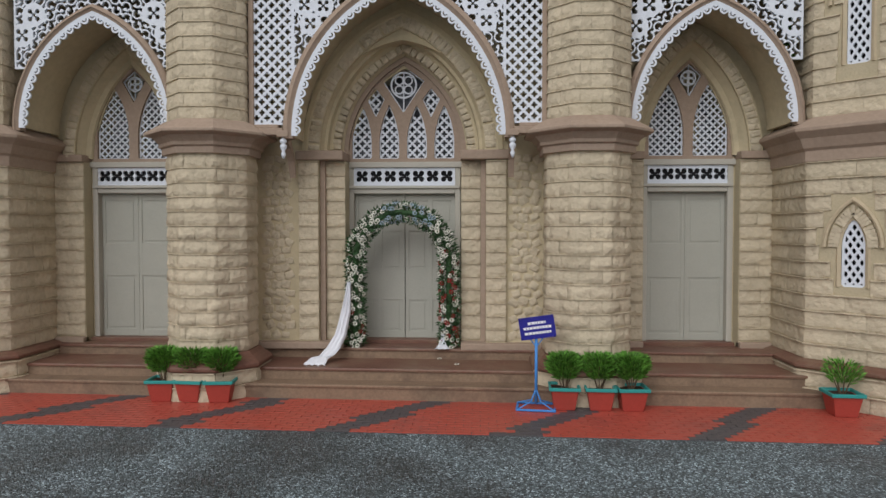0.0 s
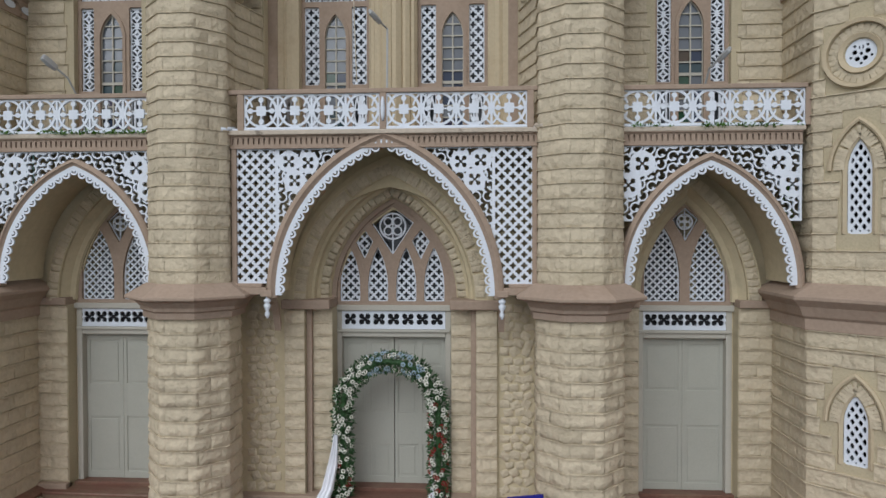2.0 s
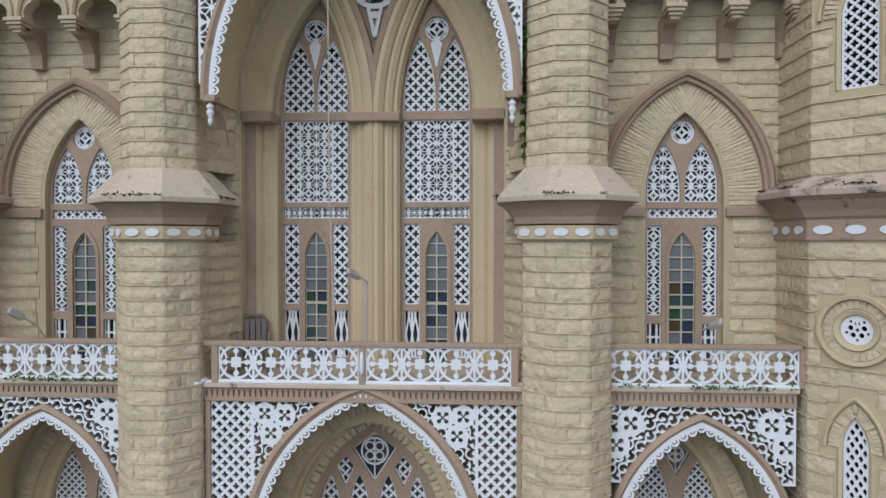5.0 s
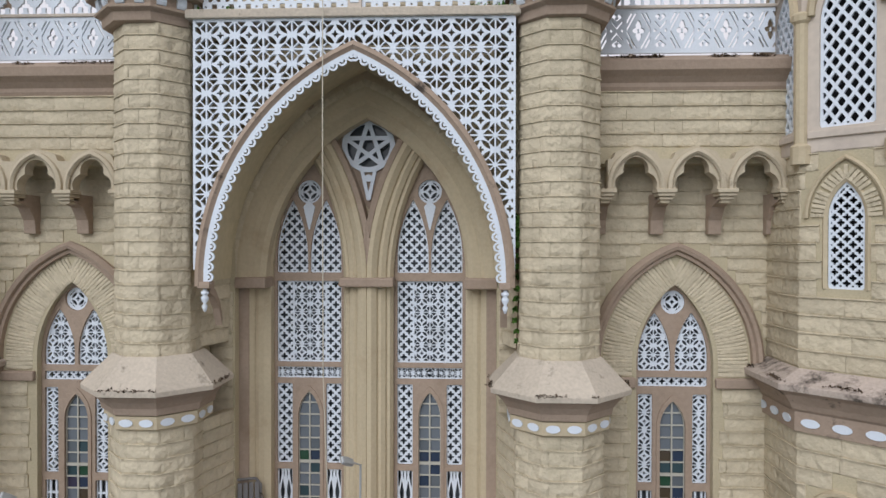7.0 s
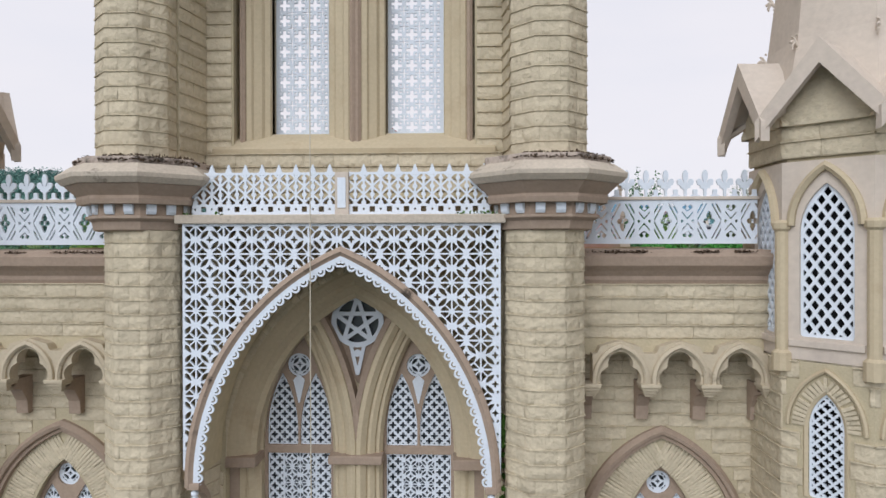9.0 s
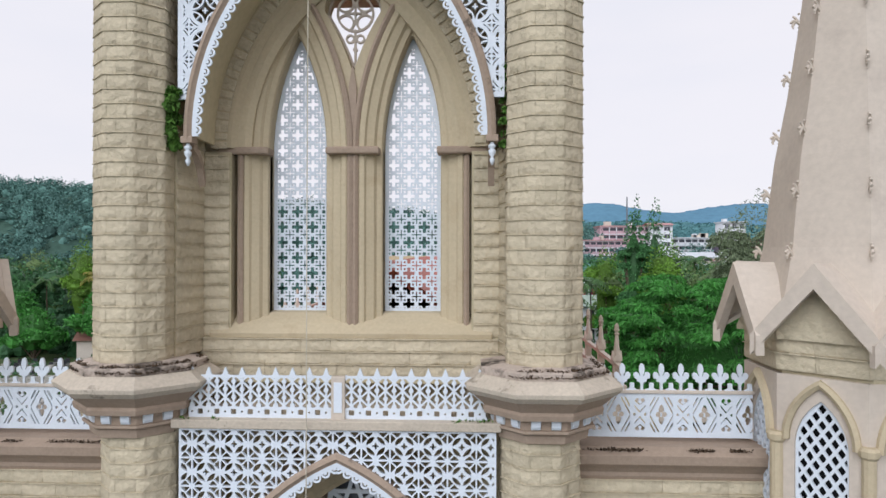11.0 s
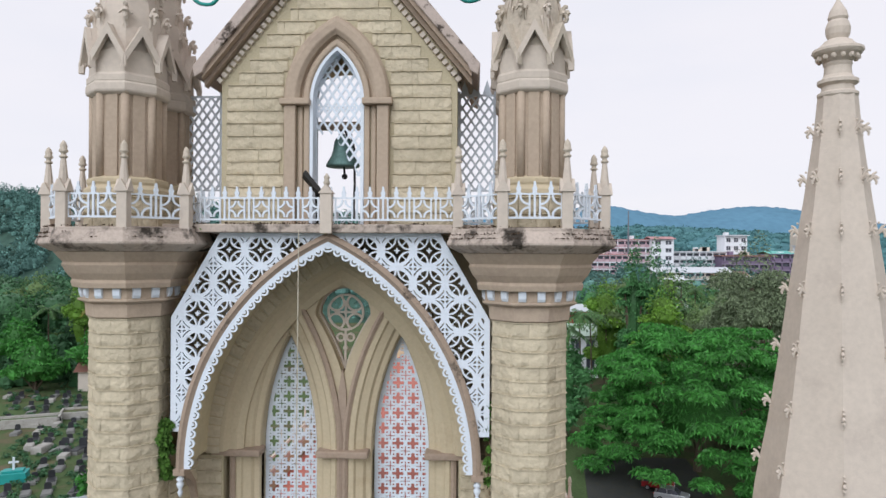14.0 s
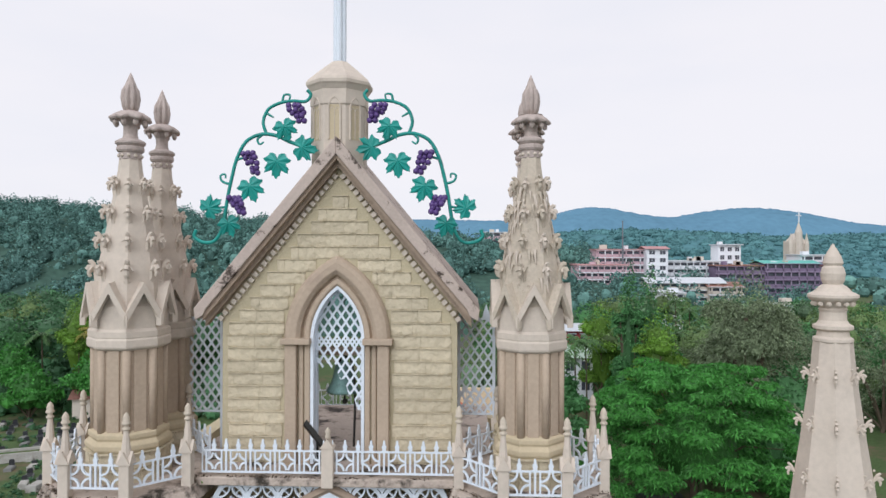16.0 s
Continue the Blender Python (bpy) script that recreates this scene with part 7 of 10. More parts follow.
# ---- pinnacles ----
FINIAL = material("weathered_pink_brown", (0.44, 0.365, 0.33), var=0.18, scale=1.5, fine=22, bump=0.45, tint=(0.20, 0.16, 0.14), tint_at=(0.58, 0.74))
def pinnacle(x, y, k=1.0, rough=0, drop=0.0):
    """An octagonal drum with shafts, a ring of gables, a crocketed spire and a turned finial. k: breadth."""
    ob = thing("pinnacle", "octagonal stone pinnacle with clustered shafts and a crocketed spire" if not rough else "weathered stone pinnacle with a rough crocketed spire", "pinnacle", "belfry pinnacles", at=Matrix.Translation((x, y, 0)))
    rng = random.Random(int(x * 10) + 7)
    a = 0.50 * k
    part("base", Geo().lathe(0, 0, [(a * 1.10, 22.50), (a * 1.10, 22.98), (a * 1.02, 23.04)]), MORTAR, ob, "rusticated base")
    for j in range(2):
        for i in range(8):
            m = facet_pose(0, 0, a * 1.10, i)
            cut = rng.uniform(-0.08, 0.08)
            for u, v in ((-a * 0.455, cut), (cut, a * 0.455)):
                o = new("stone", rng.choice(STONES))
                o.parent = ob
                o.matrix_basis = m @ Matrix.Translation(((u + v) / 2, 0, 22.62 + j * 0.24)) @ Matrix.Diagonal((v - u - 0.004, 0.045, 0.236, 1))
    part("base_moulding", Geo().lathe(0, 0, [(a * 1.12, 22.99), (a * 1.16, 23.03), (a * 1.16, 23.09), (a * 1.04, 23.15), (a * 1.08, 23.19), (a * 1.08, 23.25), (a * 0.9, 23.30)]), CREAM, ob, "cream moulding", bevel=0.012)
    part("drum", Geo().lathe(0, 0, [(a * 0.93, 23.25), (a * 0.93, 24.62)]), PINKBROWN, ob, "pink-brown drum")
    r = a / math.cos(math.pi / 8)
    for i in range(8):
        t = 2 * math.pi * (i + 0.5) / 8
        part("shaft", Geo().lathe(r * 0.91 * math.cos(t), r * 0.91 * math.sin(t), [(0.060 * k, 23.26), (0.060 * k, 24.60)], n=12), PINKBROWN, ob, smooth=True)
        m = facet_pose(0, 0, a * 0.93, i)
        part("face_strip", Geo().box(-0.092 * k, 0.092 * k, -0.030, 0.02, 23.27, 24.58), PINKBROWN, ob, at=m, bevel=0.012)
    part("ring", Geo().lathe(0, 0, [(a * 1.00, 24.50), (a * 1.10, 24.53), (a * 1.12, 24.56), (a * 1.12, 24.66), (a * 1.08, 24.68), (a * 1.10, 24.70), (a * 1.10, 24.78), (a * 1.04, 24.82), (a * 1.02, 25.16), (a * 0.8, 25.26)]), PINKTRIM, ob, "stone ring", bevel=0.012)
    e = 0.615 * k
    w = e * 0.4142
    for i in range(8):
        m = facet_pose(0, 0, e, i)
        g = Geo()
        for s in (-1, 1):
            ring = lambda yy: [(0, yy, 25.52), (s * (w + 0.03), yy, 25.02), (s * (w + 0.03), yy, 24.86), (0, yy, 25.36)]
            g.loft([ring(-0.02), ring(0.06)])
            g.loft([[(0, 0.063, 25.515), (s * (w + 0.02), 0.063, 25.02), (s * (w + 0.02), 0.063, 24.96), (0, 0.063, 25.45)], [(0, 0.24 * k, 25.56), (s * w * 0.62, 0.24 * k, 25.24), (s * w * 0.62, 0.24 * k, 25.18), (0, 0.24 * k, 25.46)]])
        part("gable", g, LEDGE if rough and i % 3 == 1 else PINKTRIM, ob, at=m)
    prof = [(0.50 * k, 25.05), (0.475 * k, 25.40), (0.435 * k, 25.66), (0.335 * k, 26.20), (0.235 * k, 26.80), (0.165 * k, 27.25), (0.15 * k, 27.42)]
    part("spire", Geo().lathe(0, 0, prof), LEDGE if rough else PINKTRIM, ob, "stained spire" if rough else "")
    for j in range(4):
        z = 25.70 + j * 0.435
        q = (1.02 - 0.06 * j) * (0.7 + 0.3 * k)
        rr = np.interp(z, [p[1] for p in prof], [p[0] for p in prof]) / math.cos(math.pi / 8)
        for i in range(8):
            t = 2 * math.pi * (i + 0.5) / 8
            o, u = rng.uniform(-0.015, 0.015), rng.uniform(0.90, 1.08) * q
            g = Geo()
            at = lambda dr, dz, side=0.0: ((rr + dr * u) * math.cos(t) - side * u * math.sin(t), (rr + dr * u) * math.sin(t) + side * u * math.cos(t), z + dz * u + o)
            # a stalk along the arris that ends in a lobed leaf hooking outwards
            g.tube([at(-0.01, -0.20), at(0.005, -0.10), at(0.02, 0.0), at(0.06, 0.045), at(0.11, 0.045), at(0.135, 0.005)], 0.046 * u, 6, 0.75)
            g.tube([at(0.03, 0.02), at(0.05, 0.09), at(0.08, 0.125), at(0.115, 0.115)], 0.046 * u, 6, 0.6)
            g.tube([at(0.06, 0.02), at(0.10, -0.02), at(0.105, -0.06), at(0.085, -0.10)], 0.046 * u, 6, 0.6)
            for c in (-1, 1):
                g.tube([at(0.03, 0.01), at(0.07, 0.035, c * 0.045), at(0.08, -0.01, c * 0.08)], 0.036 * u, 5, 0.5)
                g.ball(at(0.015, -0.15, c * 0.028), 0.020 * u, 5, 4)
                g.ball(at(0.012, -0.225, c * 0.020), 0.016 * u, 5, 4)
            part("crocket", g, LEDGE if rough and rng.random() < 0.5 else PINKTRIM, ob)
    if rough:
        for j in range(110):
            z = rng.uniform(25.45, 26.9)
            t = rng.uniform(0, 2 * math.pi)
            rr = np.interp(z, [q[1] for q in prof], [q[0] for q in prof]) + 0.01
            q = rng.uniform(0.035, 0.07)
            g = Geo().tube([(rr * math.cos(t), rr * math.sin(t), z + q), ((rr + 0.03) * math.cos(t), (rr + 0.03) * math.sin(t), z), ((rr + 0.05) * math.cos(t + 0.03), (rr + 0.05) * math.sin(t + 0.03), z - 2.4 * q)], q * 0.62, 6, 0.12)
            part("scale", g, LEDGE if j % 3 == 0 else PINKTRIM, ob)
    c = k
    up = Matrix.Translation((0, 0, -drop))
    g = Geo().lathe(0, 0, [(0.150 * c, 27.40), (0.165 * c, 27.42), (0.165 * c, 27.52), (0.185 * c, 27.53), (0.205 * c, 27.56), (0.205 * c, 27.60), (0.185 * c, 27.62), (0.225 * c, 27.66), (0.225 * c, 27.69), (0.17 * c, 27.725), (0.120 * c, 27.745), (0.105 * c, 27.80), (0.105 * c, 27.93), (0.15 * c, 28.00), (0.20 * c, 28.07)], n=16)
    part("moulded_neck", g, FINIAL, ob, "weathered moulded neck")
    for i in range(10):
        t = 2 * math.pi * i / 10
        part("bead", Geo().ball((0.165 * c * math.cos(t), 0.165 * c * math.sin(t), 27.47), 0.030 * c, 6, 5, 1.0), PINKTRIM, ob)
    rings = []
    for z, q, d in ((28.035, 0.19, 0.0), (28.025, 0.265, 0.025), (28.055, 0.295, 0.035), (28.085, 0.285, 0.035), (28.135, 0.215, 0.028), (28.165, 0.145, 0.012), (28.18, 0.10, 0.0)):
        ring = []
        for i in range(64):
            t = 2 * math.pi * i / 64
            v = (q + d * math.cos(8 * t)) * c
            ring.append((v * math.cos(t), v * math.sin(t), z - 0.7 * d * math.cos(8 * t)))
        rings.append(ring)
    part("leaf_crown", Geo().loft(rings), FINIAL, ob, "scalloped crown of leaves", smooth=True, at=up)
    for i in range(8):
        t = 2 * math.pi * i / 8
        part("leaf_drop", Geo().ball((0.225 * c * math.cos(t), 0.225 * c * math.sin(t), 27.985), 0.045 * c, 6, 5, 1.3), FINIAL, ob, at=up)
    rings = []
    for z, q, d in ((28.15, 0.085, 0.30), (28.25, 0.118, 0.34), (28.37, 0.135, 0.34), (28.49, 0.122, 0.34), (28.55, 0.095, 0.30), (28.57, 0.088, 0.05), (28.64, 0.062, 0.0), (28.71, 0.035, 0.0), (28.78, 0.006, 0.0)):
        rings.append([(q * c * (1 + d * abs(math.cos(4 * b)) - d * 0.6) * math.cos(b), q * c * (1 + d * abs(math.cos(4 * b)) - d * 0.6) * math.sin(b), z) for b in (2 * math.pi * i / 64 for i in range(64))])
    part("bud", Geo().loft(rings), FINIAL, ob, "ribbed bud finial", smooth=True, at=up)
    return ob


for x, y, k, rough, drop in ((-3.15, -1.32, 1.0, 0, 0.0), (3.09, -1.32, 0.94, 1, 0.09), (-3.17, -0.20, 0.95, 0, 0.0), (3.12, -0.20, 0.95, 0, 0.05)):
    pinnacle(x, y, k, rough, drop)

# lantern tracery
for k in range(8):
    m = facet_pose(GX - 0.06, LY, 0.43, k)
    g = Geo()
    arch_sweep(g, 0, 28.28, 0.085, 0.17, [(0.0, 0.02), (0.0, -0.025), (0.02, -0.03), (0.03, 0.02)], zleg=27.78, n=8)
    for c in (-0.042, 0.042):
        arch_sweep(g, c, 28.22, 0.036, 0.07, [(0.0, 0.02), (0.0, -0.012), (0.008, -0.014), (0.010, 0.02)], zleg=27.80, n=6)
    part("niche", g, PINKTRIM, lantern, at=m)
    part("niche_back", plate(lambda U, V: np.minimum(arch_in(U, V, 0, 28.28, 0.085, 0.17), V - 27.78), -0.10, 0.10, 27.78, 28.48, 0.02, -0.004, 0.01), CREAM, lantern, at=m)

# cross on the lantern: a clustered white shaft
ob = thing("roof_cross", "white painted cross on a clustered shaft above the gable", "cross")
g = Geo()
for dx, dy in ((-0.055, 0), (0.055, 0), (0, -0.055), (0, 0.055), (0, 0)):
    g.lathe(GX - 0.06 + dx, LY + dy, [(0.052, 29.06), (0.048, 31.9)], n=10)
part("shaft", g, WHITE, ob)
part("collar", Geo().lathe(GX - 0.06, LY, [(0.15, 29.04), (0.15, 29.10), (0.12, 29.12)], n=8), LEDGE, ob, "dark stained collar")
part("arm", Geo().box(GX - 0.62, GX + 0.58, LY - 0.06, LY + 0.06, 31.0, 31.14), WHITE, ob, bevel=0.02)


# rope of little blocks under the gable roof
n = 27
bead = Geo().box(-0.036, 0.036, -0.055, 0.0, -0.04, 0.04)
me = None
for s in (-1, 1):
    for i in range(n):
        t = (i + 0.5) / n
        x, z = GX + s * (0.03 + t * 1.92), 27.26 - 0.02 - t * 2.37
        o = part("dentil_block", bead, PINKTRIM, bpy.data.objects["gable_bargeboard"]) if me is None else new("dentil_block", me)
        me = o.data
        o.parent = bpy.data.objects["gable_bargeboard"]
        o.matrix_basis = Matrix.Translation((x, -0.885, z)) @ Matrix.Rotation(s * 0.888, 4, "Y")

# white diamond screen in the bell opening and beside the chamber
ob = thing("bell_screen", "white diamond lattice in the bell opening, broken away below", "lattice screen")


def bell_fret(U, V):
    d = arch_in(U, V, GX - 0.02, 24.58, 0.40, 0.82)
    f = np.maximum(fret_diamond(U - GX, V, 0.145, 0.215, 0.0165), np.where(np.abs(V - 24.50) < 0.06, fret_diamond(U - GX, V, 0.0725, 0.1075, 0.013), -1))
    torn = V - 24.12 + np.clip(U - GX + 0.12, 0, 1) * 1.7 + 0.05 * np.sin(U * 43)
    return np.minimum(d, np.maximum(np.minimum(f, torn), 0.026 - d))


part("lattice", plate(bell_fret, GX - 0.44, GX + 0.40, 22.6, 25.42, 0.0135, -0.70, -0.67), WHITE, ob)
for s in (-1, 1):
    ob = thing("lattice_screen", "white diamond lattice panel between pinnacle and bell chamber", "lattice screen", "side lattice screens")
    a, b = (-2.74, -2.14) if s < 0 else (1.97, 2.58)

    def side_fret(U, V):
        d = rect_in(U, V, a, b, 23.2, 24.85)
        f = np.maximum(fret_diamond(U, V, 0.15, 0.215, 0.0165), 0.030 - d)
        x = np.abs(cell(U - a, 0.19))
        crest = np.where((V > 24.84) & (s > 0), np.maximum(0.050 - np.hypot(x, V - 24.95), 0.03 - x - (V - 25.0) * 0.3), -1)
        return np.maximum(np.minimum(d, f), np.minimum(crest, 25.12 - V))

    part("lattice", plate(side_fret, a, b, 23.2, 25.12, 0.0135, -0.12, -0.09), WHITE, ob)
    for x in (a, b):
        part("upright", Geo().box(x - 0.02, x + 0.02, -0.13, -0.07, 22.58, 24.9), WHITE, ob)

# ---- bell ----
BRONZE = material("green_bronze", (0.15, 0.25, 0.23), rough=0.55, var=0.25, scale=5, metal=0.25, bump=0.2, tint=(0.08, 0.12, 0.11), tint_at=(0.5, 0.7), tint_scale=6)
IRON = material("dark_iron", (0.03, 0.028, 0.026), rough=0.6, var=0.3, scale=8, bump=0.3, metal=0.5)
bx, by = GX - 0.05, -0.25
ob = thing("bell", "green bronze church bell hanging from a beam", "bell")
part("bell_body", Geo().lathe(bx, by, [(0.275, 23.60), (0.285, 23.63), (0.26, 23.68), (0.20, 23.78), (0.165, 23.90), (0.15, 24.02), (0.12, 24.08), (0.05, 24.11), (0.03, 24.12), (0.03, 24.16)], n=28), BRONZE, ob, smooth=True)
part("crown", Geo().tube([(bx - 0.06, by, 24.10), (bx - 0.05, by, 24.20), (bx, by, 24.24), (bx + 0.05, by, 24.20), (bx + 0.06, by, 24.10)], 0.022, 8), IRON, ob, "dark iron loop")
part("clapper", Geo().tube([(bx, by, 23.9), (bx + 0.03, by, 23.45)], 0.018, 8).ball((bx + 0.03, by, 23.44), 0.05), IRON, ob, "dark iron clapper")
part("beam", Geo().box(GX - 1.7, GX + 1.7, by - 0.07, by + 0.07, 24.23, 24.36), TRIM, ob, "brown hanging beam", bevel=0.01)
part("chain", Geo().tube([(bx + 0.12, by, 24.2), (bx + 0.20, by - 0.05, 23.9), (bx + 0.22, by - 0.1, 23.3), (bx + 0.2, by - 0.1, 22.7)], 0.02, 6), IRON, ob)
ob = thing("floodlight", "black floodlight tilted up on the gallery", "floodlight")
part("housing", Geo().loft([[(AX - 0.44, -1.35, 23.30), (AX - 0.40, -1.45, 23.36), (AX - 0.36, -1.42, 23.42), (AX - 0.40, -1.32, 23.36)], [(AX - 0.10, -1.42, 22.92), (AX - 0.06, -1.50, 22.96), (AX - 0.02, -1.47, 23.02), (AX - 0.06, -1.39, 22.98)]]), IRON, ob, bevel=0.01)
part("stand", Geo().tube([(AX - 0.2, -1.42, 23.1), (AX - 0.18, -1.4, 22.6)], 0.02, 6), IRON, ob)

# long thin bell rope down the front
ROPE = material("pale_rope", (0.55, 0.50, 0.40), rough=0.9, bump=0)
ob = thing("bell_rope", "thin pale rope hanging down the tower front", "rope")
part("rope", Geo().tube([(AX - 0.40, -1.66, 22.5), (AX - 0.39, -1.76, 18.0), (AX - 0.385, -1.80, 13.0), (AX - 0.38, -1.78, 9.5), (AX - 0.36, -1.52, 7.3)], 0.008, 5), ROPE, ob)

# ---- vine ornament beside the lantern ----
VINE = material("teal_enamel", (0.018, 0.27, 0.23), rough=0.4, var=0.15, scale=6, bump=0.1, tint=(0.01, 0.13, 0.11), tint_at=(0.5, 0.7))
GRAPE = material("violet_enamel", (0.10, 0.055, 0.19), rough=0.35, var=0.15, scale=6, bump=0.05)
VY = -0.95


VS = 0.94


def smooth_line(pts, n=8):
    out = []
    for i in range(len(pts) - 1):
        p0, p1, p2, p3 = (np.array(pts[max(min(j, len(pts) - 1), 0)], float) for j in (i - 1, i, i + 1, i + 2))
        for k in range(n):
            t = k / n
            q = 0.5 * (2 * p1 + (p2 - p0) * t + (2 * p0 - 5 * p1 + 4 * p2 - p3) * t * t + (3 * p1 - p0 - 3 * p2 + p3) * t ** 3)
            out.append(tuple(q))
    out.append(tuple(pts[-1]))
    return out


def leaf_shape(g, x, z, r, ang, y):
    # a vine leaf: a long middle lobe, two pairs of side lobes with toothed edges, the stalk notch at the back
    half = ((0, 1.04), (9, 0.86), (15, 0.88), (22, 0.66), (30, 0.58), (38, 0.78), (46, 0.98), (53, 0.82), (60, 0.84), (70, 0.60), (80, 0.56), (90, 0.74), (99, 0.84), (108, 0.68), (122, 0.62), (138, 0.66), (152, 0.56), (166, 0.42), (176, 0.18))
    outline = [(r * q * math.cos(radians(t)), r * q * math.sin(radians(t))) for t, q in half] + [(r * q * math.cos(radians(-t)), r * q * math.sin(radians(-t))) for t, q in reversed(half[1:])]
    c, s = math.cos(ang), math.sin(ang)
    k = len(g.v)
    pts = [(x, y - 0.03, z)] + [(x + a * c - b * s, y + 0.012 * math.cos(i * 1.7), z + a * s + b * c) for i, (a, b) in enumerate(outline)]
    pts += [(px, py + 0.02, pz) for px, py, pz in pts]
    n = len(outline)
    faces = [(0, 1 + i, 1 + (i + 1) % n) for i in range(n)] + [(n + 1, n + 2 + (i + 1) % n, n + 2 + i) for i in range(n)]
    faces += [(1 + i, n + 2 + i, n + 2 + (i + 1) % n, 1 + (i + 1) % n) for i in range(n)]
    g.add(pts, faces)
    return g


for s in (-1, 1):
    ob = thing("vine_ornament", "teal metal vine with leaves and violet grapes on the gable", "vine ornament", "gable vine ornaments")
    P = lambda x, z: (GX - 0.02 + s * x * VS, VY, 25.98 + (z - 25.98) * VS)
    main = smooth_line([P(2.44, 26.36), P(2.47, 26.24), P(2.34, 26.15), P(2.15, 26.15), P(2.02, 26.30), P(1.95, 26.55), P(1.89, 26.93), P(1.82, 27.26), P(1.73, 27.59), P(1.57, 27.87), P(1.32, 27.99), P(1.06, 27.97), P(0.84, 27.87), P(0.55, 27.76)])
    part("stem", Geo().tube(main, 0.030, 8), VINE, ob, smooth=True)
    up = smooth_line([P(1.22, 27.99), P(1.28, 28.20), P(1.19, 28.42), P(0.98, 28.53), P(0.76, 28.56), P(0.55, 28.55), P(0.46, 28.66), P(0.52, 28.74)])
    part("stem", Geo().tube(up, 0.027, 8), VINE, ob, smooth=True)
    for pts in ([(1.92, 26.75), (2.05, 26.74), (2.12, 26.80)], [(1.84, 27.14), (1.98, 27.18), (2.02, 27.28), (1.94, 27.31), (1.93, 27.24)], [(1.30, 27.98), (1.38, 27.90), (1.34, 27.82), (1.27, 27.86)], [(0.95, 28.54), (0.92, 28.66), (0.82, 28.66), (0.83, 28.58)], [(1.75, 27.55), (1.60, 27.60), (1.52, 27.62)], [(1.22, 28.35), (1.10, 28.28)]):
        part("tendril", Geo().tube(smooth_line([P(*q) for q in pts], 5), 0.022, 6, 0.6), VINE, ob, smooth=True)
    for x, z, r, a in ((2.20, 26.72, 0.24, 2.5), (1.86, 26.47, 0.23, -1.9), (1.49, 27.10, 0.27, -1.9), (1.03, 27.52, 0.275, -1.5), (0.90, 28.11, 0.245, -1.9), (0.60, 27.75, 0.26, 3.3)):
        part("leaf", leaf_shape(Geo(), P(x, z)[0], P(x, z)[2], r, a if s > 0 else math.pi - a, VY - 0.05), VINE, ob)
    rg = random.Random(3)
    for x, z, w, h in ((1.70, 26.78, 0.13, 0.24), (1.46, 27.50, 0.14, 0.30), (0.67, 28.34, 0.15, 0.22)):
        g = Geo()
        for r in range(5):
            for c in range(4 - (r + 1) // 2 if r else 3):
                k = 4 - (r + 1) // 2 if r else 3
                g.ball((P(x, z)[0] - s * 0.03 * (r - 2) + (c - (k - 1) / 2) * w * 0.60 + rg.uniform(-0.012, 0.012), VY - 0.05 + rg.uniform(-0.04, 0.04), P(x, z)[2] + h * 0.5 - r * h * 0.25 + rg.uniform(-0.012, 0.012)), 0.050, 8, 6)
        part("grape_cluster", g, GRAPE, ob, "violet bunch of grapes", smooth=True)

# ---- nave behind the tower ----
ROOFRED = material("red_roof_paint", (0.46, 0.13, 0.09), rough=0.6, var=0.18, scale=0.8, fine=8, bump=0.2, tint=(0.34, 0.11, 0.08), tint_at=(0.5, 0.7))
g = Geo()
for s in (-1, 1):
    g.loft([[(AX, y, 16.9), (AX + s * 5.0, y, 13.6), (AX + s * 5.0, y, 13.4), (AX, y, 16.7)] for y in (3.2, 34)])
structure("roof_nave", g, ROOFRED, "long red painted roof of the nave", "roof")
g = Geo().box(AX - 5.2, AX - 4.9, 0.3, 34, 0, 14.2).box(AX + 4.9, AX + 5.2, 0.3, 34, 0, 14.2).box(AX - 5.2, AX + 5.2, 33.8, 34.1, 0, 16.8)
structure("wall_nave", g, PLASTER, "plain beige walls of the nave", "wall")
structure("wall_tower_shoulders", Geo().box(AX - 6.4, AX - 2.4, 0.46, 0.80, 0.0, 14.1).box(AX + 2.4, AX + 6.4, 0.46, 0.80, 0.0, 14.1), PLASTER, "plain wall behind the side bays", "wall")
structure("ceiling_shoulders", Geo().box(AX - 6.5, AX - 2.9, -0.8, 3.3, 13.9, 14.1).box(AX + 2.9, AX + 6.5, -0.8, 3.3, 13.9, 14.1), LEDGE, "flat roofs beside the tower", "roof")
spike0 = None
for s, side in SIDES:
    ob = thing("nave_parapet_" + side, "pale parapet rail along the nave eaves", "parapet", kind="structure")
    part("kerb", Geo().box(*sorted((AX + s * 4.92, AX + s * 5.12)), 2.5, 33.9, 14.1, 14.4), PINKTRIM, ob)
    part("rail", Geo().box(*sorted((AX + s * 4.96, AX + s * 5.06)), 2.5, 33.9, 14.72, 14.8), PINKTRIM, ob)
    for i in range(18):
        y = 3.0 + i * 1.75
        if spike0 is None:
            spike0 = gallery_post(AX + s * 5.02, y, 14.4, 1.15)
            spike0["label"], spike0["category"], spike0["group"] = "pale gabled pinnacle post on the nave parapet", "post", "nave parapet posts"
        else:
            copy_thing(spike0, Matrix.Translation((AX + s * 5.02, y, 14.4)))

# ---- trees ----
BARK = material("tree_bark", (0.11, 0.085, 0.06), rough=0.95, var=0.3, scale=3, bump=0.6)


def leaf_material(name, c, rand=0.5):
    return material(name, c, rough=0.55, var=0.25, scale=0.35, fine=3, bump=0, rand=rand, island=True, spec=0.25)


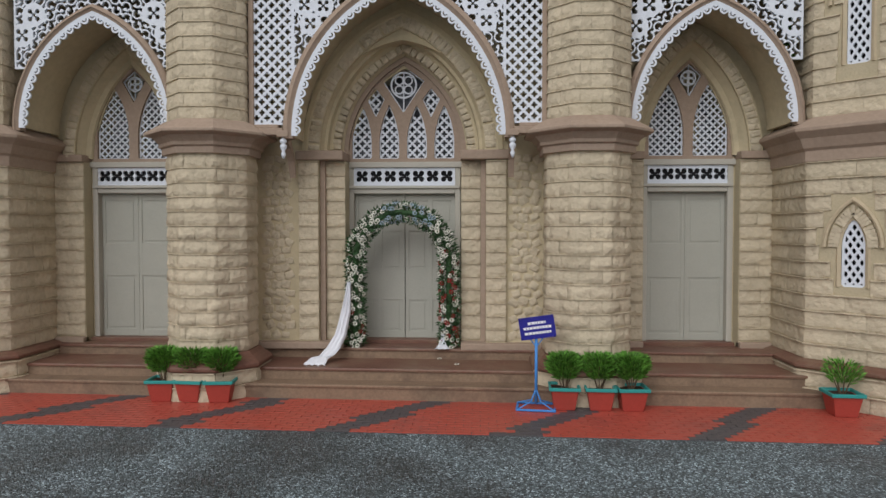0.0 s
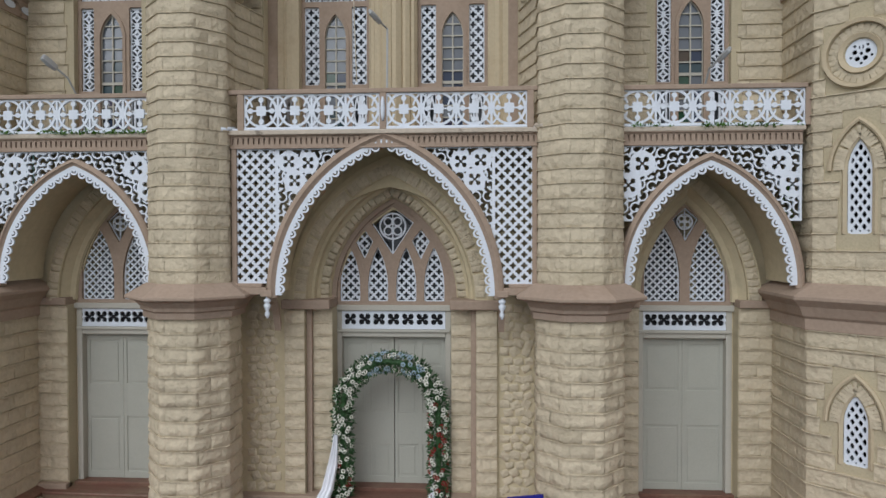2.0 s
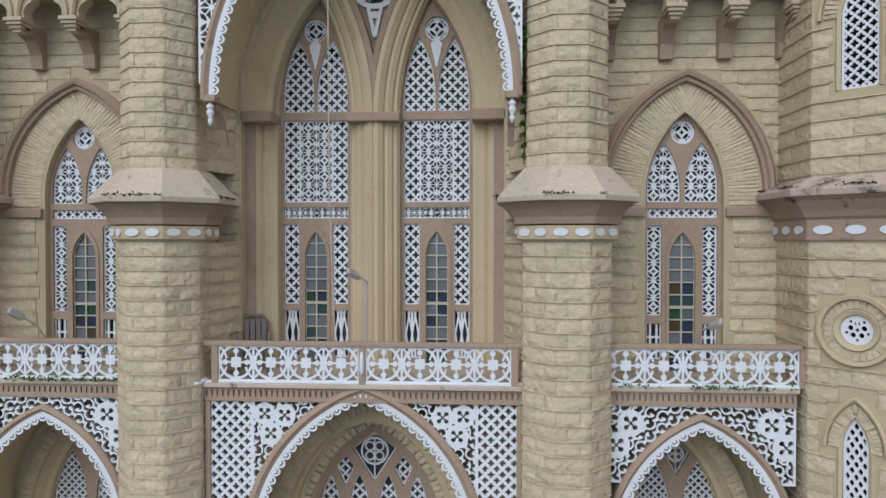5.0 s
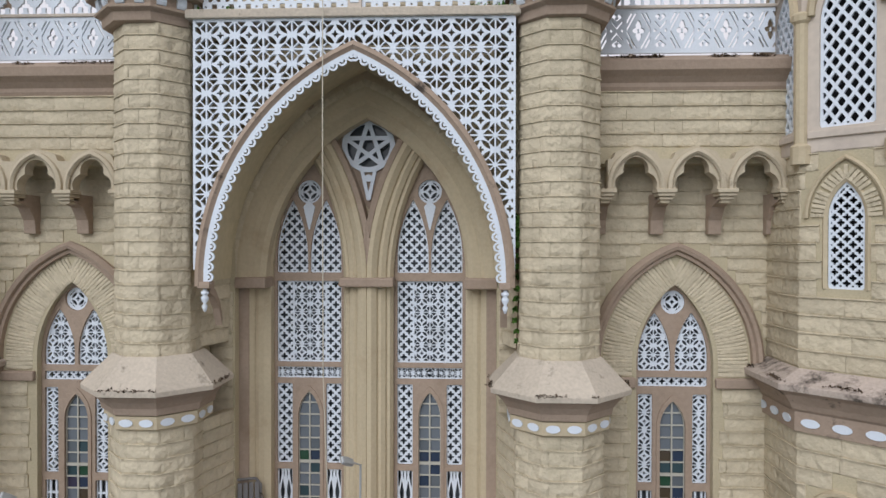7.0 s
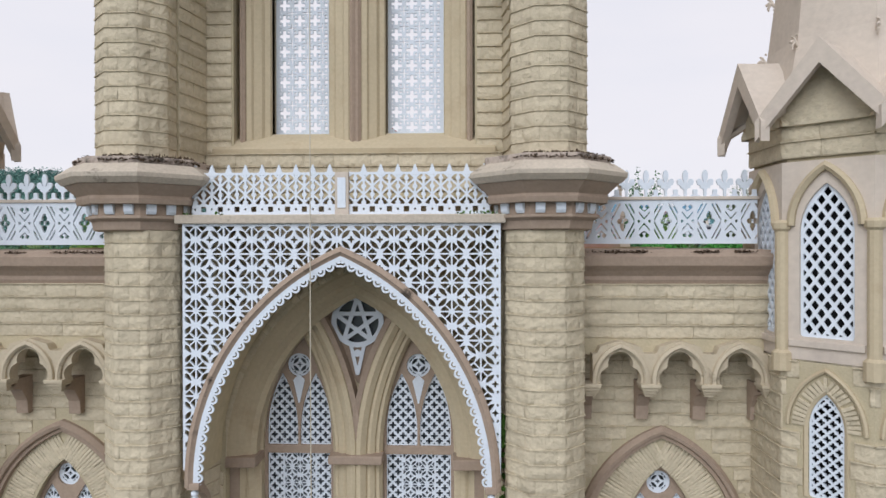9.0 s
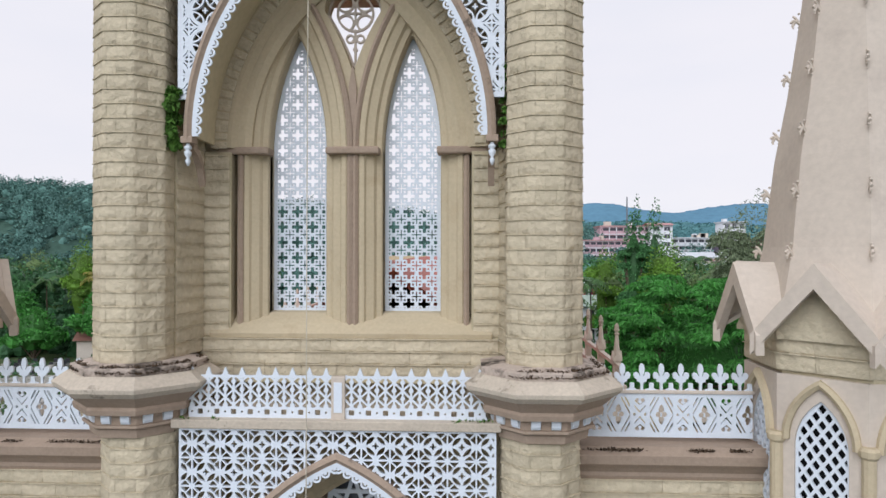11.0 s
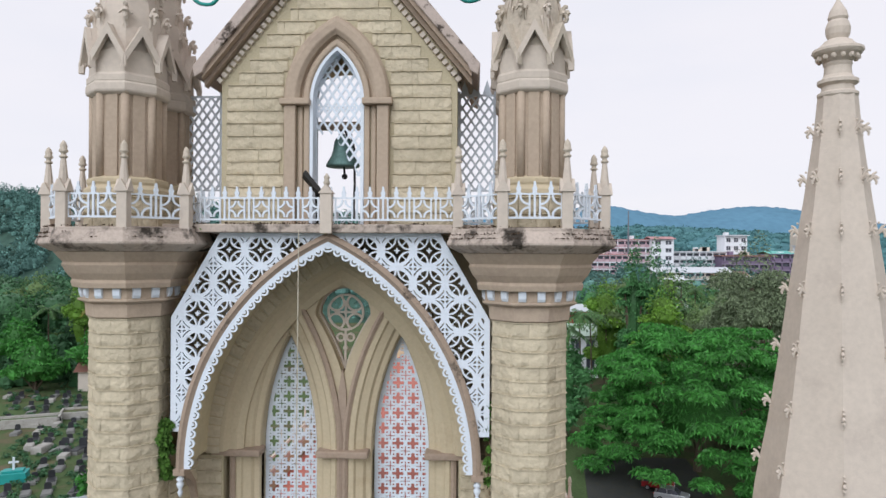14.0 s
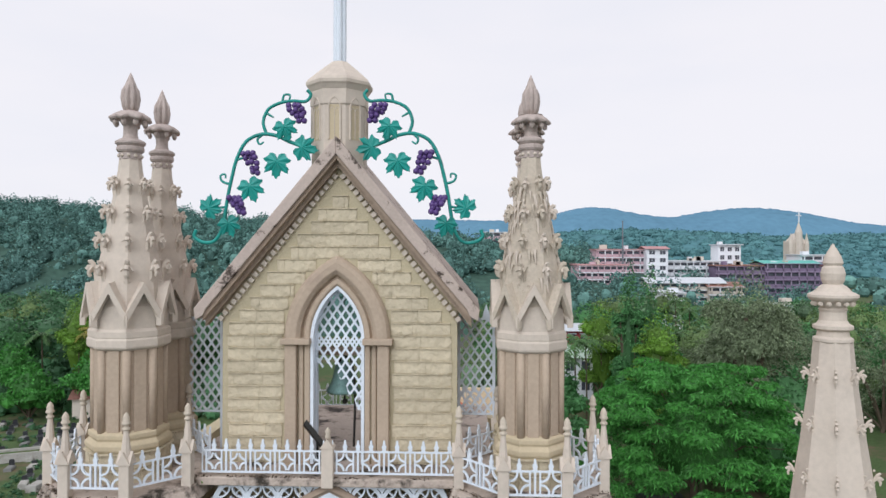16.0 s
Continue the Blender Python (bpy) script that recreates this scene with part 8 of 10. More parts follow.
LEAF = {"bright": leaf_material("bright_leaf", (0.053, 0.205, 0.036)), "deep": leaf_material("deep_leaf", (0.062, 0.178, 0.060)), "olive": leaf_material("olive_leaf", (0.125, 0.195, 0.068)), "dry": leaf_material("dry_leaf", (0.160, 0.205, 0.115)), "lime": leaf_material("lime_leaf", (0.115, 0.23, 0.03)), "palm": leaf_material("palm_leaf", (0.055, 0.125, 0.035)), "wood": leaf_material("dark_wood_leaf", (0.052, 0.132, 0.058)), "grey": leaf_material("grey_green_leaf", (0.110, 0.180, 0.098)), "gold": leaf_material("yellowing_palm_leaf", (0.24, 0.21, 0.045))}


def leaf_cloud(rng, blobs, n, size, slim=0.35, droop=0.3, core=0.0):
    """n small leaves over the skins of some rounded masses; blobs: rows of x, y, z, breadth, height."""
    w = np.array([b[3] ** 2 for b in blobs])
    pick = rng.choice(len(blobs), n, p=w / w.sum())
    B = np.array(blobs)[pick]
    d = rng.normal(size=(n, 3))
    d /= np.linalg.norm(d, axis=1)[:, None]
    d[:, 2] = np.where(d[:, 2] < -0.35, -d[:, 2], d[:, 2])
    k = rng.uniform(0.72, 1.06, n) * (1 + 0.12 * np.sin(5 * d[:, 0] + B[:, 0]) * np.cos(4 * d[:, 1]))
    P = B[:, :3] + d * k[:, None] * np.stack([B[:, 3], B[:, 3], B[:, 4]], 1)
    a = d + rng.normal(scale=0.6, size=(n, 3))
    a[:, 2] -= droop
    a /= np.linalg.norm(a, axis=1)[:, None]
    b = np.cross(a, rng.normal(size=(n, 3)))
    b /= np.linalg.norm(b, axis=1)[:, None]
    s = (size * rng.uniform(0.6, 1.35, n))[:, None]
    V = np.stack([P - a * s * 0.5, P + b * s * slim * 0.5 + 0.05 * s * d, P + a * s * 0.5 - [0, 0, 0.12 * size], P - b * s * slim * 0.5 + 0.05 * s * d], 1).reshape(-1, 3)
    g = Geo()
    g.v = V.tolist()
    g.f = [(4 * i, 4 * i + 1, 4 * i + 2, 4 * i + 3) for i in range(n)]
    if core:
        # dense inner masses that close the gaps between the leaves
        for x, y, z, q, h in blobs:
            k = len(g.v)
            g.ball((x, y, z), q * core, 8, 5, h / q)
            for i in range(k, len(g.v)):
                a, b, c = g.v[i]
                w = 1 + 0.30 * noise.noise(Vector((a, b, c)) * (1.6 / q))
                g.v[i] = (x + (a - x) * w, y + (b - y) * w, z + (c - z) * w)
    return g


def broad_tree(seed, h, r, mat, n=900, size=0.55, low=0.35, lobes=9, slim=0.45, label="leafy broad tree with an uneven crown", at=None, droop=0.3, core=0.74):
    rng = np.random.default_rng(seed)
    ob = thing("tree", label, "tree", "trees behind the church", at=at)
    g = Geo().tube([(0, 0, -0.2), (0.15, 0.1, h * low * 0.6), (-0.1, 0.1, h * low * 1.1), (0, 0, h * 0.75)], h * 0.022 + 0.06, 9, 0.4)
    blobs = [(0, 0, h * (0.5 + low * 0.5), r * 0.62, h * (0.5 - low * 0.42))]
    for i in range(lobes):
        t = 2 * math.pi * i / lobes + rng.uniform(-0.4, 0.4)
        q = r * rng.uniform(0.45, 0.72)
        z = h * rng.uniform(low + 0.10, 0.86 - 0.12 * (q / r))
        b = r * rng.uniform(0.28, 0.46)
        blobs.append((q * math.cos(t), q * math.sin(t), z, b, b * rng.uniform(0.55, 0.8)))
        if i % 2 == 0:
            g.tube([(0, 0, h * low * 0.8), (q * 0.5 * math.cos(t), q * 0.5 * math.sin(t), h * low * 0.4 + z * 0.6), (q * math.cos(t), q * math.sin(t), z)], h * 0.010 + 0.03, 6, 0.3)
    part("trunk", g, BARK, ob, "grey-brown trunk and limbs")
    part("crown", leaf_cloud(rng, blobs, n, size, slim, droop, core), mat, ob)
    return ob


def palm_tree(seed, h, mat=None, at=None):
    rng = random.Random(seed)
    ob = thing("palm_tree", "tall coconut palm with drooping feathered fronds", "palm tree", "palms behind the church", at=at)
    part("trunk", Geo().tube([(0, 0, -0.2), (0.2, 0, h * 0.4), (0.1, 0.2, h)], 0.17, 8, 0.6), BARK, ob)
    g = Geo()
    for i in range(17):
        t = 2 * math.pi * i / 17 + rng.uniform(-0.15, 0.15)
        L, up = rng.uniform(2.4, 3.4), rng.uniform(-0.1, 1.1)
        pts = [(0.1 + L * k / 8 * math.cos(t), 0.2 + L * k / 8 * math.sin(t), h + up * L * (k / 8) * 0.8 - 1.5 * (k / 8) ** 2 * L * 0.42) for k in range(9)]
        for k in range(8):
            p, q = Vector(pts[k]), Vector(pts[k + 1])
            d = (q - p)
            sd = d.cross(Vector((0, 0, 1))).normalized()
            for s in (-1, 1):
                e = p + sd * s * (0.55 * math.sin(math.pi * (k + 1) / 9.5) + 0.08) + d * 0.9 - Vector((0, 0, 0.30))
                g.add([tuple(p), tuple(p + d * 0.85), tuple(e + d * 0.25), tuple(e)], [(0, 1, 2, 3)])
    part("fronds", g, mat or LEAF["palm"], ob)
    return ob


# the big bright tree by the parking place: tiers of drooping sprays
def spreading_tree(seed, h, r, mat, at):
    rng = np.random.default_rng(seed)
    ob = thing("tree", "broad spreading tree with bright green feathery foliage", "tree", "trees behind the church", at=at)
    g = Geo().tube([(0, 0, -0.2), (0.2, 0.1, 2.0), (-0.1, 0.2, 4.2), (0.1, 0, 8)], 0.45, 10, 0.5)
    blobs = [(0, 0, h * 0.42, r * 0.62, h * 0.36)]
    for i in range(150):
        u = (i + 0.5) / 150
        e = math.asin(1 - u * 1.0)
        t = i * 2.39996 + rng.uniform(-0.2, 0.2)
        k = rng.uniform(0.80, 1.04)
        q = r * math.cos(e) ** 0.8 * k
        z = h * 0.16 + h * 0.80 * math.sin(e) * k - (0.12 * h * (q / r) ** 2 if u > 0.5 else 0)
        b = rng.uniform(1.15, 1.9)
        blobs.append((q * math.cos(t), q * math.sin(t), max(z, 1.2), b, b * 0.42))
        if i % 9 == 0:
            g.tube([(0, 0, 3.4), (q * 0.5 * math.cos(t), q * 0.5 * math.sin(t), 3.0 + z * 0.55), (q * 0.9 * math.cos(t), q * 0.9 * math.sin(t), z)], 0.16, 6, 0.25)
    part("trunk", g, BARK, ob, "grey-brown trunk and limbs")
    part("crown", leaf_cloud(rng, blobs, 46000, 0.52, 0.26, 0.75, 0.62), mat, ob)
    return ob


spreading_tree(3, 15.8, 10.9, LEAF["bright"], Matrix.Translation((24.9, 58, 0)))
# kinds of tree to repeat
P = {
    "a": broad_tree(11, 14, 5.0, LEAF["deep"], 2600, 0.62, at=Matrix.Translation((31, 104, 0)), low=0.2, label="dense deep green tree in the town gardens"),
    "b": broad_tree(12, 17, 5.6, LEAF["olive"], 3000, 0.60, at=Matrix.Translation((50, 106, 0)), slim=0.3, low=0.22, label="tall olive green tree with loose foliage"),
    "c": broad_tree(13, 16.5, 7.0, LEAF["dry"], 9000, 0.46, at=Matrix.Translation((46, 92, 0)), slim=0.20, lobes=19, low=0.16, core=0.0, label="feathery brown-green tree with thin foliage"),
    "d": broad_tree(14, 18.7, 4.0, LEAF["lime"], 4200, 0.42, low=0.15, at=Matrix.Translation((26, 74, 0)), label="yellow-green leafy tree near the parking place"),
    "e": broad_tree(15, 11, 4.6, LEAF["bright"], 2200, 0.6, at=Matrix.Translation((62, 118, 0)), label="mid-sized bright green tree in the gardens"),
}
for x, y, h, r, seed in ((24.2, 82, 23.4, 2.3, 31), (27.0, 83, 23.2, 2.5, 32)):
    broad_tree(seed, h, r, LEAF["deep"], 11000, 0.46, low=0.12, lobes=30, slim=0.40, core=0.62, at=Matrix.Translation((x, y, 0)), label="tall slender dark green tree with drooping foliage", droop=0.9)
broad_tree(33, 23.6, 6.2, LEAF["dry"], 30000, 0.46, low=0.14, lobes=44, slim=0.30, core=0.35, at=Matrix.Translation((37.2, 75, 0)), label="tall feathery grey-green tree with thin foliage", droop=0.7)
PALM = palm_tree(5, 15.5, at=Matrix.Translation((42, 112, 0)))
rt = random.Random(8)
spots = [("c", 52, 96), ("c", 40, 90), ("b", 39, 96), ("a", 30, 88), ("a", 37, 108), ("e", 28, 96), ("b", 64, 100), ("a", 58, 112), ("c", 62, 88), ("a", 70, 96), ("b", 74, 108), ("e", 48, 122), ("b", 32, 118), ("d", 24, 100), ("b", 84, 120), ("c", 82, 104), ("a", 96, 118), ("b", 14, 120), ("a", 8, 112), ("a", -6, 118), ("e", 36, 82), ("a", 68, 80), ("b", 78, 86)]
for k, x, y in spots:
    copy_thing(P[k], pose(x, y, rt.uniform(-1.8, -0.05), 0, 0, rt.uniform(0, 360)))
for x, y, z in ((52, 116, -0.1), (36, 101, -3), (88, 112, -0.1), (94, 122, -0.1), (60, 124, -1), (47, 137, -0.1), (30, 108, -2), (25, 84, -5), (17.8, 88, -2.6), (20.2, 93, -3.2), (15.6, 84, -4.2)):
    copy_thing(PALM, pose(x, y, z, 0, 0, rt.uniform(0, 360)))
# west side: dark wood beyond the graves
for k, x, y in (("a", -62, 104), ("b", -70, 110), ("a", -78, 104), ("a", -86, 112), ("b", -54, 110), ("a", -94, 108), ("b", -66, 122), ("a", -76, 126), ("a", -58, 128), ("b", -90, 126), ("a", -102, 122), ("a", -48, 118), ("a", -98, 96), ("b", -108, 104)):
    copy_thing(P[k], pose(x, y, rt.uniform(-2.2, -0.05), 0, 0, rt.uniform(0, 360)))
copy_thing(P["e"], pose(-27.5, 47, -5.2, 0, 0, 40))
copy_thing(P["e"], pose(-22, 40, -6.0, 0, 0, 140))
copy_thing(P["d"], pose(-64, 100, -0.1, 0, 0, 140))
for x, y, z in ((-57, 92, -1.0), (-72, 95, -0.5), (-83, 93, -1.5), (-66, 90, -3.0), (-92, 97, -1.0)):
    copy_thing(P["e"], pose(x, y, z, 0, 0, rt.uniform(0, 360)))
palm_tree(9, 13.0, LEAF["gold"], Matrix.Translation((-60, 97, 0)))
for x, y in ((-70, 99), (-84, 100), (-54, 103)):
    copy_thing(PALM, pose(x, y, -3.5, 0, 0, rt.uniform(0, 360)))
# undergrowth round the parking place
copy_thing(P["e"], pose(27, 42, -7.5, 0, 0, 20))
copy_thing(P["e"], pose(31, 50, -7.0, 0, 0, 70))
copy_thing(P["a"], pose(36, 66, -4.0, 0, 0, 10))
copy_thing(P["a"], pose(12, 70, -3.0, 0, 0, 10))
copy_thing(P["a"], pose(42, 74, -2.0, 0, 0, 200))
copy_thing(P["a"], pose(14, 84, -3.0, 0, 0, 200))

# ---- hills ----
# HILL and WOODS: greens shifted to blue, aerial haze baked into the base colour.
HILL = material("wooded_hill_ground", (0.045, 0.092, 0.070), rough=1, var=0.4, scale=0.05, fine=0.4, bump=0.6, bump_scale=0.6)
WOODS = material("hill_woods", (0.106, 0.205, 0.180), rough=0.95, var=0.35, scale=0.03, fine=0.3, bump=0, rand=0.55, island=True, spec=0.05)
# The haze of distance is put into this base colour as blue.
FAR = material("distant_hills_haze_blue", (0.118, 0.235, 0.325), rough=1, var=0.16, scale=0.006, fine=0.05, bump=0.0, spec=0.0)
# Slope green, paled and blued: haze mixed into the colour.
MIDHILL = material("distant_slope_haze_tint", (0.095, 0.205, 0.225), rough=1, var=0.30, scale=0.02, fine=0.10, bump=0.0, spec=0.0)

# Woods of the slope take the same painted haze tint.
MIDWOODS = material("haze_tinted_slope_woods", (0.105, 0.225, 0.235), rough=1, var=0.2, scale=0.01, fine=0.1, bump=0, rand=0.14, island=True, spec=0.0)


def ridge(name, rows, y0, depth, mat, label, bumpy, seed, steps=160):
    """A long hill: rows of x and crest height; it rises from the plain at y0 over the given depth."""
    g = Geo()
    xs = np.linspace(rows[0][0], rows[-1][0], steps)
    hs = np.interp(xs, [r[0] for r in rows], [r[1] for r in rows])
    rings = []
    for k in range(13):
        t = k / 12
        y = y0 + depth * t
        e = math.sin(min(t * 1.25, 1) * math.pi / 2)
        rings.append([(x, y + 0.02 * bumpy * math.sin(x * 0.05), (h + bumpy * (noise.noise(Vector((x * 0.9 / max(bumpy, 1) * 0.35, y * 0.02, seed))) + 0.5 * noise.noise(Vector((x * 2.2 / max(bumpy, 1) * 0.35, y * 0.05, seed + 3))))) * e - (2 if k == 0 else 0)) for x, h in zip(xs, hs)])
    g.loft(rings, False, False)
    return structure(name, g, mat, label, "hill", smooth=True), rings


WEST = [(-520, 52), (-330, 49), (-245, 47), (-196, 45), (-160, 42), (-120, 38), (-60, 34), (0, 29), (60, 23), (120, 12), (180, 3)]
hill, rings = ridge("hill_west", WEST, 190, 170, HILL, "near wooded hill west of the church", 5, 1.0)
rw = np.random.default_rng(4)
blobs = []
for k in range(2300):
    t = rw.uniform(0.01, 0.92) ** 0.85
    x = rw.uniform(-330, -40) if k < 1750 else rw.uniform(-60, 130)
    h = np.interp(x, [r[0] for r in WEST], [r[1] for r in WEST])
    z = h * math.sin(min(t * 1.25, 1) * math.pi / 2)
    q = rw.uniform(1.6, 5.6)
    blobs.append((x, 190 + 170 * t, z + q * 0.35, q, q * rw.uniform(0.75, 1.5)))
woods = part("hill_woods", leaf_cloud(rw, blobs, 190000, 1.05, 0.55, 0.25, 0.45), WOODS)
tagged(woods, "dense woods covering the near hill, blue-green from haze in their colour", "woods", "", "stuff")
# belt of trees between the graves and the hill
blobs = []
for k in range(430):
    y = rw.uniform(104, 192)
    x = -(y + 12) * rw.uniform(0.30, 0.76)
    q = rw.uniform(2.4, 4.6)
    top = rw.uniform(0.15, 1.0)
    blobs.append((x, y, 1.5 + top * 10.5, q, q * rw.uniform(0.7, 1.2)))
for k in range(130):
    y = rw.uniform(91, 108)
    x = -(y + 12) * rw.uniform(0.36, 0.78)
    q = rw.uniform(1.3, 3.0)
    blobs.append((x, y, rw.uniform(0.3, 1.0 + (y - 90) * 0.42), q, q * rw.uniform(0.8, 1.3)))
tagged(part("valley_woods", leaf_cloud(rw, blobs, 62000, 0.78, 0.5, 0.3, 0.68), LEAF["wood"]), "dark green trees and undergrowth beyond the graves", "woods", "", "stuff")
for mat, n, leaves, label in ((LEAF["deep"], 210, 44000, "dense green garden trees below the town"), (LEAF["olive"], 170, 36000, "loose olive green trees below the town"), (LEAF["grey"], 150, 34000, "soft grey-green trees below the town")):
    blobs = []
    for k in range(n):
        y = rw.uniform(96, 172)
        x = (y + 12) * rw.uniform(0.02, 0.72)
        if 0.125 < (x - 2.2) / (y + 11.6) < 0.19 and y < 128:
            continue
        q = rw.uniform(1.4, 3.9)
        blobs.append((x, y, rw.uniform(0.5, 13.6 if y < 150 else 12.4), q, q * rw.uniform(0.7, 1.3)))
    tagged(part("garden_woods", leaf_cloud(rw, blobs, leaves, 0.62, 0.45, 0.3, 0.52), mat), label, "woods", "", "stuff")
blobs = [(rw.uniform(-160, 420), y, rw.uniform(2, 7), q, q * 0.9) for y in rw.uniform(215, 520, 520) for q in (rw.uniform(3, 6.5),)]
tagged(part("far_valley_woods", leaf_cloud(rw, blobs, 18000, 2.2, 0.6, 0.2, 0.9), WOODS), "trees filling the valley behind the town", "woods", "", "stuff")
SLOPE = [(-800, 34), (-100, 36), (60, 42), (140, 50), (230, 54), (330, 50), (430, 44), (520, 47), (640, 51), (760, 46), (900, 42), (1300, 36), (1700, 30)]
ridge("backdrop_slope", SLOPE, 620, 420, MIDHILL, "distant slope below the hills, haze mixed into its green", 7, 5.0, 260)
blobs = []
for k in range(1500):
    t = rw.uniform(0.05, 0.84)
    x = rw.uniform(-250, 900)
    h = np.interp(x, [r[0] for r in SLOPE], [r[1] for r in SLOPE])
    q = rw.uniform(4, 9)
    blobs.append((x, 620 + 420 * t, h * math.sin(min(t * 1.25, 1) * math.pi / 2) + q * 0.1, q * 1.5, q * rw.uniform(0.5, 0.9)))
tagged(part("slope_woods", leaf_cloud(rw, blobs, 42000, 3.4, 0.6, 0.2, 0.7), MIDWOODS), "far slope woods, haze blue-green painted into their colour", "woods", "", "stuff")
ridge("backdrop_hills", [(-1400, 112), (-300, 130), (150, 124), (250, 138), (303, 156), (375, 167), (437, 164), (482, 153), (571, 139), (624, 135), (678, 142), (731, 152), (820, 163), (891, 164), (963, 157), (1016, 149), (1088, 134), (1159, 119), (1316, 104), (1900, 84)], 1750, 450, FAR, "distant hills on the horizon, haze blue put into their colour", 4, 9.0, 400)

# ---- town ----
WALLS = {"pink": material("pink_render", (0.56, 0.39, 0.43), var=0.12, scale=0.3, bump=0.1), "white": material("white_render", (0.72, 0.73, 0.76), var=0.08, scale=0.3, bump=0.1), "cream": material("cream_render", (0.58, 0.51, 0.44), var=0.12, scale=0.3, bump=0.1), "red": material("red_render", (0.36, 0.055, 0.065), var=0.12, scale=0.3, bump=0.1), "pale_violet": material("pale_violet_render", (0.30, 0.24, 0.33), var=0.12, scale=0.3, bump=0.1), "violet": material("violet_render", (0.20, 0.15, 0.23), var=0.15, scale=0.3, bump=0.1)}
ROOFS = {"pink": material("red_tile_roof", (0.46, 0.25, 0.25), var=0.2, scale=0.6, bump=0.2), "white": material("grey_sheet_roof", (0.55, 0.57, 0.60), rough=0.5, var=0.1, scale=0.6, bump=0.1), "teal": material("teal_sheet_roof", (0.10, 0.42, 0.36), rough=0.5, var=0.1, scale=0.6, bump=0.1), "sage": material("pale_green_sheet_roof", (0.36, 0.44, 0.37), rough=0.6, var=0.12, scale=0.6, bump=0.1), "brown": material("brown_sheet_roof", (0.26, 0.13, 0.10), rough=0.6, var=0.2, scale=0.6, bump=0.1)}
GLASS_AND_SHADE = pane_material("dark_glass_and_corridor_shade", (0.07, 0.075, 0.095), 0.12)


SETBACK = 1.3


def building(x0, x1, y, depth, z1, storeys, wall, roof, label, bays=6, gable=0.0, slab=True, seed=0):
    """A block of storeys; slab: dark strips painted as corridor shade behind pillars and parapets, otherwise plain
    walls with windows.
    """
    ob = thing("building", label, "building", "town buildings")
    if y > 140:
        # the town proper: plan drawn for a nearer row, set back towards the hills
        x0, x1, y, depth, z1, storeys = 2.2 + (x0 - 2.2) * SETBACK, 2.2 + (x1 - 2.2) * SETBACK, (y + 11.5) * SETBACK - 11.5, depth * SETBACK, 22 + (z1 - 22) * SETBACK, storeys + 1
    rng = random.Random(seed + int(x0 * 7))
    h = min(3.4, z1 / storeys)
    base = z1 - storeys * h
    part("wall", Geo().box(x0, x1, y, y + depth, 0, z1), WALLS[wall], ob)
    for k in range(storeys):
        zt = z1 - k * h
        pale = WALLS["white" if wall != "violet" else "pale_violet"]
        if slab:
            # no recess: a dark strip on the wall gives the corridor's shade
            part("corridor", Geo().box(x0 + 0.4, x1 - 0.4, y - 0.10, y + 0.02, zt - h * 0.54, zt - h * 0.20), GLASS_AND_SHADE, ob, "flat dark strip painted as the shade of an open corridor")
            part("floor_band", Geo().box(x0 - 0.3, x1 + 0.3, y - 1.1, y + 0.1, zt - 0.22, zt + 0.10), pale, ob, "pale floor slab")
            part("parapet", Geo().box(x0, x1, y - 1.0, y - 0.85, zt - h + 0.05, zt - h * 0.66), WALLS[wall], ob)
        for i in range(bays):
            a = x0 + (x1 - x0) * (i + 0.24) / bays
            b = x0 + (x1 - x0) * (i + 0.76) / bays
            if slab:
                part("pillar", Geo().box(a - 0.2, a + 0.2, y - 1.0, y - 0.7, zt - h, zt - 0.2), WALLS[wall] if rng.random() < 0.6 else pale, ob)
            else:
                win = part("window", Geo().box(a, b, y - 0.12, y + 0.02, zt - h * 0.74, zt - h * 0.24), GLASS_AND_SHADE, ob, "dark glazed window")
                part("frame", Geo().box((a + b) / 2 - 0.05, (a + b) / 2 + 0.05, y - 0.16, y - 0.12, zt - h * 0.74, zt - h * 0.24), WALLS["white"], win)
                part("sunshade", Geo().box(a - 0.2, b + 0.2, y - 0.6, y, zt - h * 0.22, zt - h * 0.17), WALLS["white"], win, "pale sunshade")
    if gable:
        m = (y + y + depth) / 2
        part("roof", Geo().loft([[(x, y - 1.3, z1 - 0.1), (x, m, z1 + gable), (x, y + depth + 0.8, z1 - 0.1), (x, m, z1 + gable - 0.25)] for x in (x0 - 0.8, x1 + 0.8)]), ROOFS[roof], ob)
    else:
        part("roof", Geo().box(x0 - 0.5, x1 + 0.5, y - 1.3, y + depth + 0.5, z1, z1 + 0.4), ROOFS[roof], ob)
        for q in range(max(1, int((x1 - x0) / 7))):
            a = rng.uniform(x0 + 0.5, x1 - 2.5)
            w, t = rng.uniform(1.2, 3.0), rng.uniform(0.9, 2.0)
            part("roof_box", Geo().box(a, a + w, y + 1, y + 3.5, z1 + 0.4, z1 + 0.4 + t), WALLS[rng.choice((wall, "white", "cream"))], ob, "small roof-top room or tank")
    return ob


building(33.8, 48.0, 186, 14, 21.2, 7, "pink", "pink", "pink and red many-storeyed building with open corridors", 8)
building(41.5, 56.5, 199, 10, 25.8, 8, "pink", "pink", "taller pink building behind a slim mast", 7)
building(56.0, 62.4, 195, 9, 26.2, 8, "white", "pink", "narrow white tower block with a red roof", 2, 1.0, False)
building(59, 81, 200, 12, 22.2, 7, "white", "white", "long white institutional building", 11)
building(52, 73, 178, 10, 16.6, 5, "cream", "white", "cream building under a pale sheet roof", 8, 1.8)
building(68, 77, 176, 9, 15.6, 4, "cream", "brown", "cream house with a brown hipped roof", 4, 1.6)
